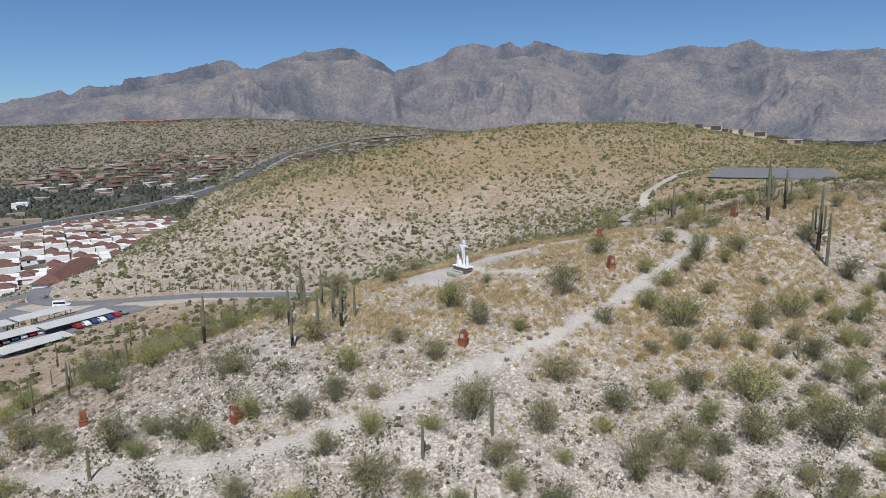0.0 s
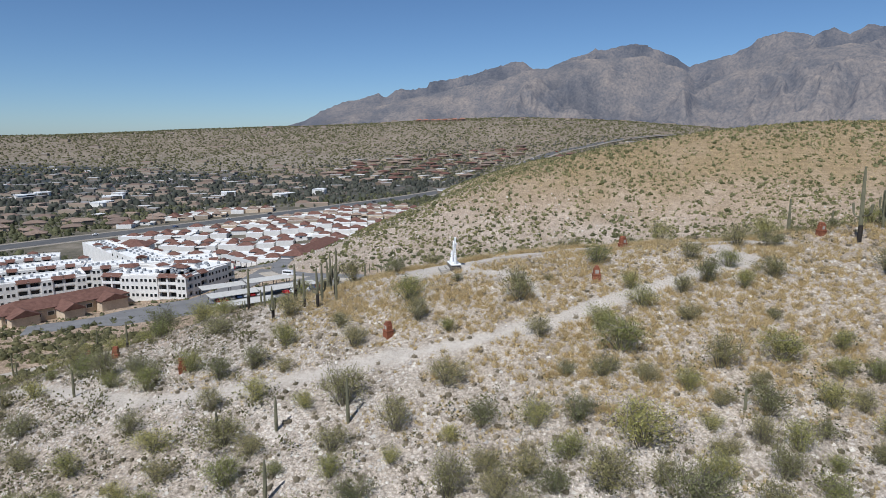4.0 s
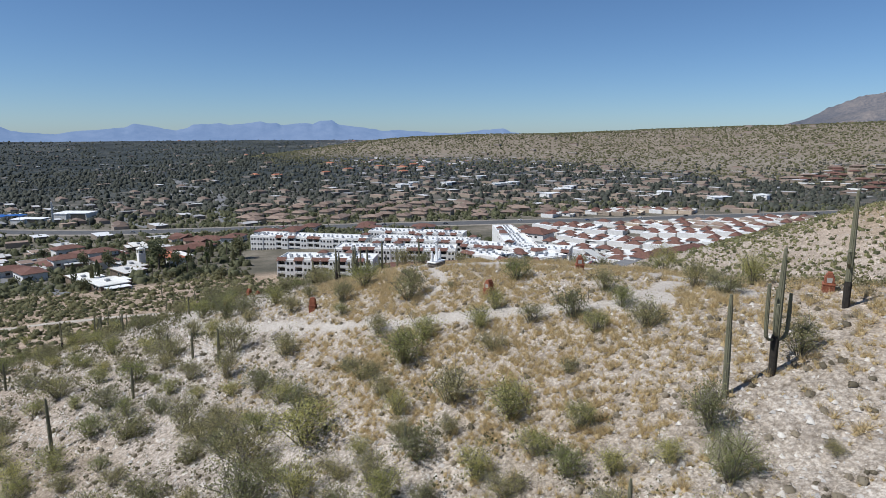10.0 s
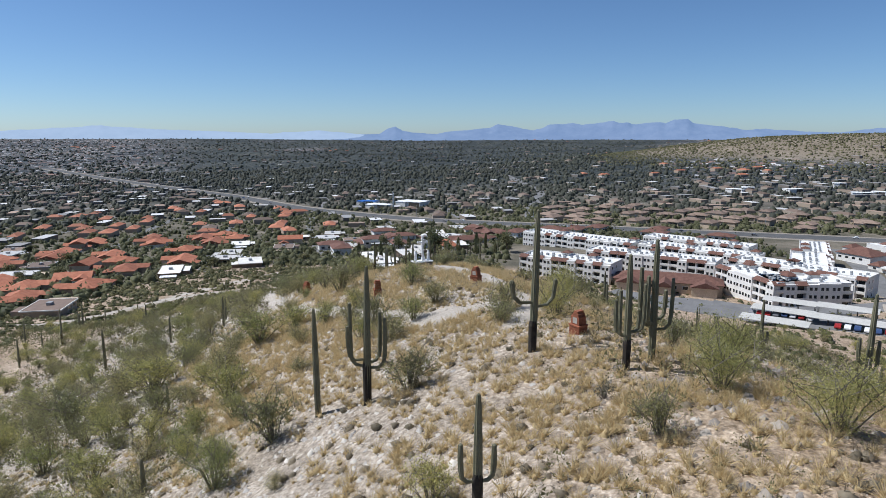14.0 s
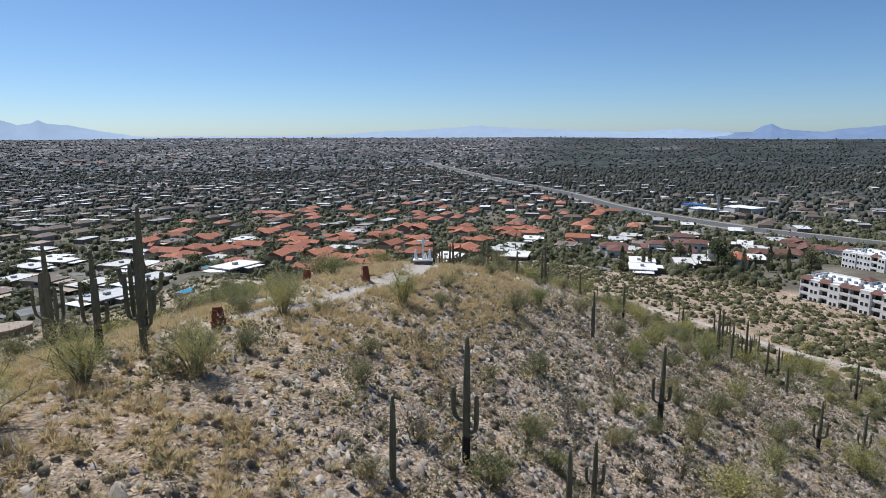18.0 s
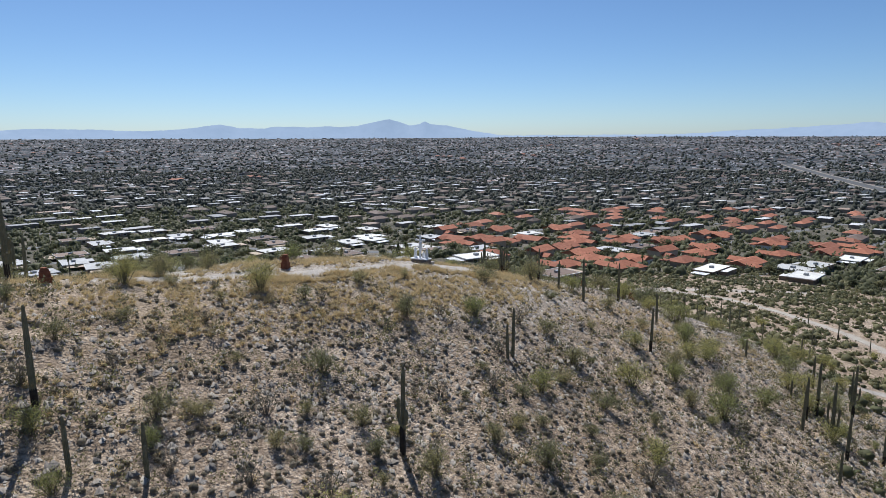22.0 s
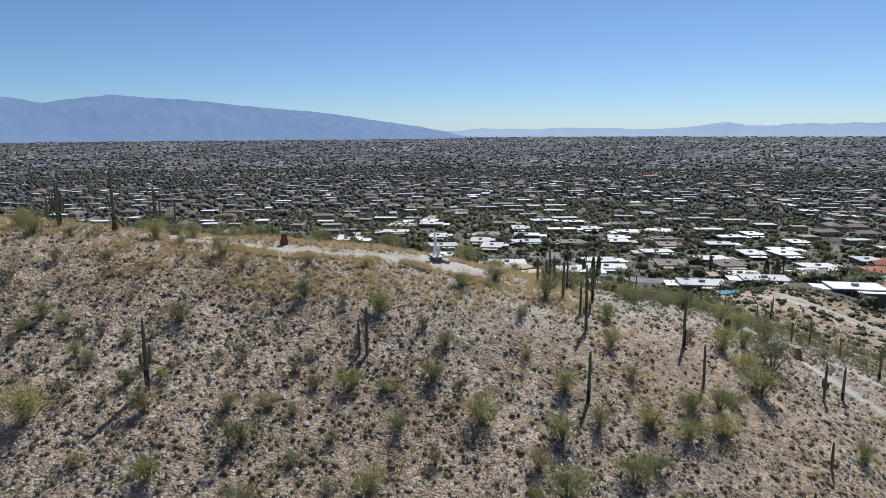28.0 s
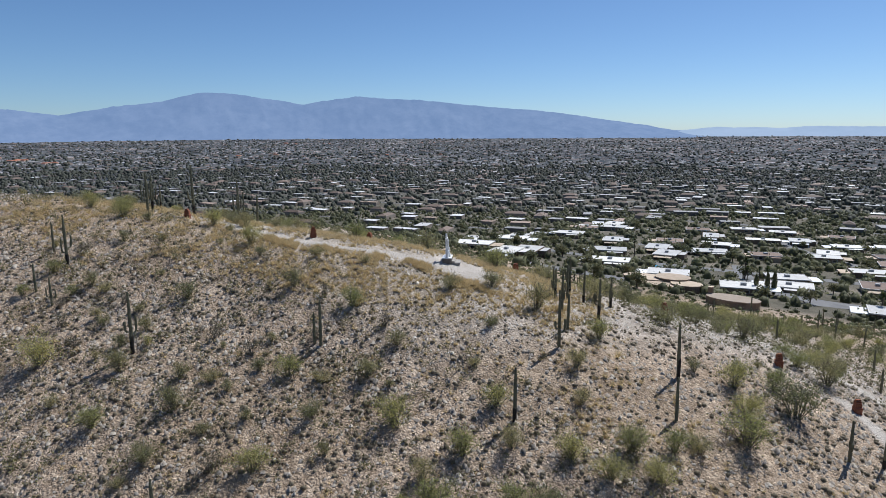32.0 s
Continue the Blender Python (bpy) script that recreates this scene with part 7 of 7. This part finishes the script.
near_trees = [p for p in ring_field(42000, 170, 700, 0.8, 61, lowland) if clear_of_houses(p[0], p[1], 8.0) and min(float(line_gap(p[0], p[1], h)) for h in HILL_STREETS) > 6]
mounds(sized(np.array(near_trees), 0.9, 3.9, 1), 14, 1.4, 1.05, 0.36, MAT_TREE, "town_shrubbery", "dark green shrubs and small trees between the houses", "trees", 62, fill=0.78)
mounds(sized(ring_field(62000, 620, 1700, 0.85, 63, lowland), 1.3, 4.4, 2), 1, 1.5, 1.15, 0.8, MAT_FARTREE, "distant_trees", "dark trees among the houses of the plain", "trees", 64, fill=0.98, sides=3)
mounds(sized(ring_field(42000, 1600, 4750, 1.15, 65, lowland), 2.0, 5.6, 3), 0, 1.35, 1.3, 0.9, MAT_FARTREE, "far_trees", "dark trees reaching to the horizon", "trees", 66, fill=1.0, sides=3)


def slope_village(x, y):
    return (np.exp(-0.5 * (((x + 470) / 130) ** 2 + ((y - 960) / 190) ** 2)) + np.exp(-0.5 * (((x + 180) / 70) ** 2 + ((y - 1150) / 260) ** 2))) * (line_gap(x, y, HIGHWAY) > 22) * (land(x, y) < 12)


mounds(sized(field(16000, -760, -40, 540, 1500, lambda x, y: 0.8 * slope_village(x, y), 68), 0.9, 3.0, 4), 6, 1.25, 1.15, 0.8, MAT_FARTREE, "village_trees", "dark green trees round the hillside houses", "trees", 69, fill=0.9)


def cypress(x, y, h):
    q = np.random.default_rng(int(abs(x * 7 + y * 3)))
    v, f = [], []
    tube(v, f, [(0, 0, -0.3), (0, 0, h * 0.5)], [0.18, 0.08], 6)
    top = tagged(new("cypress_tree", mesh_of("cypress_trunk", v, f, [MAT_BARK])), "tall narrow dark green cypress tree", "tree", "cypresses")
    top.matrix_basis = pose(x, y, gz(x, y))
    n = 380
    u = q.random(n) ** 0.8
    a = q.uniform(0, 6.283, n)
    r = h * 0.11 * np.sin(np.clip(u * 0.93 + 0.07, 0, 1) * math.pi) ** 0.7 * q.uniform(0.7, 1.1, n)
    base = np.stack([np.cos(a) * r, np.sin(a) * r, h * (0.04 + 0.92 * u)], 1)
    side = np.stack([-np.sin(a), np.cos(a), np.zeros(n)], 1) * 0.3
    tip = base + np.stack([np.cos(a) * 0.15, np.sin(a) * 0.15, np.full(n, 0.9)], 1)
    piece("crown", tri_mesh("cypress_leaves", np.stack([base - side, base + side, tip], 1), np.arange(n * 3), MAT_TREE), top)


for x, y, h in ((-282, 62, 12), (-292, 72, 14), (-296, 30, 11), (-262, 20, 11), (-258, 18, 9), (-244, 12, 12), (-320, 76, 10), (-276, 84, 9), (-66, -135, 10), (-62, -137, 11), (-40, -170, 9), (10, -120, 9), (8, -122, 10), (14, -119, 8)):
    cypress(x, y, h)


def palm_kind():
    v, f = [], []
    tube(v, f, [(0, 0, -0.3), (0.05, 0, 3), (0.0, 0.05, 6), (0.05, 0, 8.4)], [0.3, 0.22, 0.2, 0.19], 8)
    trunk = mesh_of("palm_trunk", v, f, [MAT_BARK])
    q = np.random.default_rng(5)
    tri = []
    for k in range(60):
        a, e = q.uniform(0, 6.28), q.uniform(-0.6, 1.2)
        d = np.array((math.cos(a) * math.cos(e), math.sin(a) * math.cos(e), math.sin(e)))
        s = np.array((-math.sin(a), math.cos(a), 0)) * 0.28
        c = np.array((0.05, 0, 8.5))
        m = c + d * 1.0
        e2 = c + d * 1.9 - (0, 0, 0.35)
        tri += [c, m - s, m + s, m - s, e2, m + s]
    return trunk, tri_mesh("palm_fronds", np.array(tri), np.arange(len(tri)), MAT_PALM)


PALM = palm_kind()
for x, y in ((-290, 50), (-286, 42), (-300, 66), (-270, 70), (-278, 52), (-266, 44), (-310, 70), (-316, 84), (-255, 60), (18, -150), (22, -153), (26, -149), (20, -158), (29, -156), (-30, -110), (-70, -150), (60, -180), (-110, -110), (-180, -95), (90, -170)):
    ob = tagged(new("palm_tree", PALM[0]), "fan palm with a shaggy green crown", "palm tree", "palms")
    s = R.uniform(0.75, 1.15)
    ob.matrix_basis = pose(x, y, gz(x, y), 0, 0, R.uniform(0, 360)) @ Matrix.Diagonal((s, s, s, 1))
    piece("crown", PALM[1], ob)
for x, y, s in ((-290, 47, 15), (-300, 90, 12), (-283, 56, 9), (-305, 22, 10), (-325, 8, 9)):
    ob = tagged(new("tree", TREES[1][0]), "large dense dark green tree by the church", "tree")
    ob.matrix_basis = pose(x, y, gz(x, y)) @ Matrix.Diagonal((s, s, s * 1.1, 1))
    piece("crown", TREES[1][1], ob)


# ---- carports, vehicles, roadside things ----
def yard_z(x, y):
    """Level of the parking yard beside a place."""
    dx, dy = 32 / 65.4, 57 / 65.4
    k = max(0.0, min(65.0, (x + 144) * dx + (y - 165) * dy))
    px, py = -144 + k * dx, 165 + k * dy
    return max(gz(px - dy * 11 * s, py + dx * 11 * s) for s in (-1, 0, 1)) + 0.08


def carport(x, y, turn, length):
    top = tagged(new("carport"), "long pale metal carport roof on dark posts", "carport", "carports")
    top.matrix_basis = pose(x, y, (yard_z(x, y) if x > -150 else gz(x, y) + 0.3), 0, 0, turn)
    bm = bmesh.new()
    shed_roof(bm, 0, length, -3.1, 3.1, 2.55, 2.95, 0.14)
    part("roof", bm, MAT_METAL, top)
    for k in range(int(length / 5.4) + 1):
        for yy in (-1.6, 1.6):
            bm = bmesh.new()
            box(bm, 0.5 + k * (length - 1) / int(length / 5.4) - 0.09, 0.5 + k * (length - 1) / int(length / 5.4) + 0.09, yy - 0.09, yy + 0.09, -1.5, 2.56)
            part("post", bm, MAT_POST, top)


ang = math.degrees(math.atan2(42, 24))
for x, y, length in ((-125, 191, 23), (-139, 200, 18), (-124, 170, 20), (-137, 178, 19), (-149, 186, 17), (-196, 266, 30), (-222, 275, 30)):
    carport(x, y, ang if x > -150 else 160, length)
road("parking_yard", "asphalt parking yard under the carports", [(-144, 165), (-112, 222)], 11, MAT_ASPHALT, 0.08, 5)


def vehicle(kind, colour):
    long, wide, high = (5.9, 2.05, 2.6) if kind == "van" else (4.5, 1.8, 1.45)
    top = new(kind)
    prof = [(-long / 2, 0.45), (-long / 2, 1.0), (-long / 2 + 0.1, high * 0.97), (long / 2 - 1.5, high), (long / 2 - 0.85, 1.35), (long / 2, 1.1), (long / 2, 0.45)] if kind == "van" else \
        [(-long / 2, 0.35), (-long / 2, 0.85), (-long / 2 + 0.7, 0.95), (-long / 2 + 1.2, high), (0.4, high), (1.15, 0.95), (long / 2 - 0.1, 0.8), (long / 2, 0.35)]
    bm = bmesh.new()
    sides = [[bm.verts.new((x, y, z)) for x, z in prof] for y in (-wide / 2, wide / 2)]
    bm.faces.new(sides[0])
    bm.faces.new(list(reversed(sides[1])))
    for k in range(len(prof)):
        j = (k + 1) % len(prof)
        bm.faces.new((sides[0][j], sides[0][k], sides[1][k], sides[1][j]))
    bmesh.ops.recalc_face_normals(bm, faces=bm.faces)
    bmesh.ops.bevel(bm, geom=bm.edges[:], offset=0.06, segments=1, affect="EDGES")
    part("body", bm, MAT_CAR[colour], top)
    for y in (-wide / 2 - 0.012, wide / 2 + 0.012):
        bm = bmesh.new()
        if kind == "van":
            box(bm, -2.5, 1.6, y - 0.01, y + 0.01, 1.45, 2.15)
        else:
            box(bm, -1.1, 0.75, y - 0.01, y + 0.01, 0.95, 1.32)
        part("side_window", bm, MAT_GLASS, top)
    bm = bmesh.new()
    if kind == "van":
        shed_roof(bm, long / 2 - 1.42, long / 2 - 0.83, -0.85, 0.85, 1.0, 1.0, 0.02)
    else:
        box(bm, 0.55, 0.95, -0.7, 0.7, 1.1, 1.3)
    part("windscreen", bm, MAT_GLASS, top)
    for sx in (-long * 0.31, long * 0.31):
        for sy in (-wide / 2 + 0.1, wide / 2 - 0.1):
            bm = bmesh.new()
            bmesh.ops.create_cone(bm, cap_ends=True, segments=12, radius1=0.36, radius2=0.36, depth=0.22, matrix=pose(sx, sy, 0.36, 90, 0, 0))
            part("wheel", bm, MAT_TYRE, top)
    return top


van = vehicle("van", "white")
van.matrix_basis = pose(-141, 229.5, gz(-141, 229.5) + 0.3, 0, 0, 8)
tagged(van, "white passenger van on the asphalt road", "van")
kinds = {c: vehicle("car", c) for c in MAT_CAR}
spots = [(-136 + 2.5 * k * 0.5, 178 + 2.5 * k * 0.87, ang + 90) for k in range(8)] + [(-117 + 2.6 * k * 0.5, 197 + 2.6 * k * 0.87, ang + 90) for k in range(7)]
spots += [(-205 - 2.8 * k * 0.94, 268 + 2.8 * k * 0.34, 70) for k in range(9)] + [(-232 - 4.5 * k, 287 + 1.6 * k, 70) for k in range(6)]
for t in range(24):
    k = R.randrange(2, len(HIGHWAY) - 3)
    (ax, ay), (bx, by) = HIGHWAY[k], HIGHWAY[k + 1]
    u, lane = R.random(), R.choice((-6.5, -3, 3, 6.5))
    d = math.hypot(bx - ax, by - ay)
    spots.append((ax + (bx - ax) * u - (by - ay) / d * lane, ay + (by - ay) * u + (bx - ax) / d * lane, math.degrees(math.atan2(by - ay, bx - ax)) + (180 if lane > 0 else 0)))
for k, (x, y, a) in enumerate(spots):
    c = R.choice(list(MAT_CAR))
    m = pose(x, y, yard_z(x, y) if k < 15 else gz(x, y) + (0.3 if k < 30 else 0.75), 0, 0, a)
    words = {"white": "white", "grey": "grey", "dark": "black", "red": "red", "blue": "dark blue"}[c]
    if kinds[c].get("used"):
        copy_thing(kinds[c], m)
    else:
        kinds[c].matrix_basis = m
        kinds[c]["used"] = 1
        tagged(kinds[c], words + " saloon car with dark windows on asphalt", "car", "cars")
for c, ob in kinds.items():
    if not ob.get("used"):
        ob.matrix_basis = pose(-200, 264, gz(-200, 264) + 0.3, 0, 0, 70)
        tagged(ob, c + " saloon car with dark windows on asphalt", "car", "cars")

for k in range(20):
    u = k / 19
    x, y = -116 + 62 * u + R.uniform(-0.8, 0.8), 234.5 + 1.5 * math.sin(u * 3) - 6 * u * u + R.uniform(-0.6, 0.6)
    saguaro(x, y, R.uniform(2.8, 4.4), R.choice("NNNA"), 300 + k)


def street_lamp(x, y, h):
    top = tagged(new("street_lamp"), "tall grey steel light pole by the highway", "street lamp", "street lamps")
    top.matrix_basis = pose(x, y, gz(x, y))
    v, f = [], []
    tube(v, f, [(0, 0, -0.5), (0, 0, h)], [0.16, 0.08], 8)
    piece("pole", mesh_of("pole", v, f, [MAT_AC]), top)
    v, f = [], []
    tube(v, f, [(0, 0, h - 0.1), (1.2, 0, h + 0.3), (2.6, 0, h + 0.35)], [0.06, 0.05, 0.05], 6)
    piece("arm", mesh_of("arm", v, f, [MAT_AC]), top)
    bm = bmesh.new()
    box(bm, 2.3, 3.1, -0.18, 0.18, h + 0.22, h + 0.36, 0.04)
    part("lamp_head", bm, MAT_AC, top)


for x, y, h in ((-300, 505, 20), (-355, 500, 22), (-520, 110, 12), (-500, 200, 12), (-470, 300, 12), (-420, 400, 12), (-330, 545, 12), (-570, -10, 12), (-640, -75, 12), (-280, 640, 12)):
    street_lamp(x, y, h)
for x, y, w, d, a in ((-45, -62, 9, 4.5, 20), (-150, -130, 8, 4, 70), (-92, -125, 7, 4, 10), (-215, -115, 8, 4, 30), (70, -150, 8, 4, 0)):
    bm = bmesh.new()
    box(bm, -w / 2, w / 2, -d / 2, d / 2, -1.0, 0.12, 0.1)
    top = tagged(new("swimming_pool"), "small blue swimming pool with a pale rim", "pool", "pools")
    top.matrix_basis = pose(x, y, gz(x, y) + 0.4, 0, 0, a)
    part("rim", bm, MAT_CONCRETE, top)
    bm = bmesh.new()
    box(bm, -w / 2 + 0.4, w / 2 - 0.4, -d / 2 + 0.4, d / 2 - 0.4, -0.5, 0.126)
    part("water", bm, MAT_POOL, top, "clear blue water")
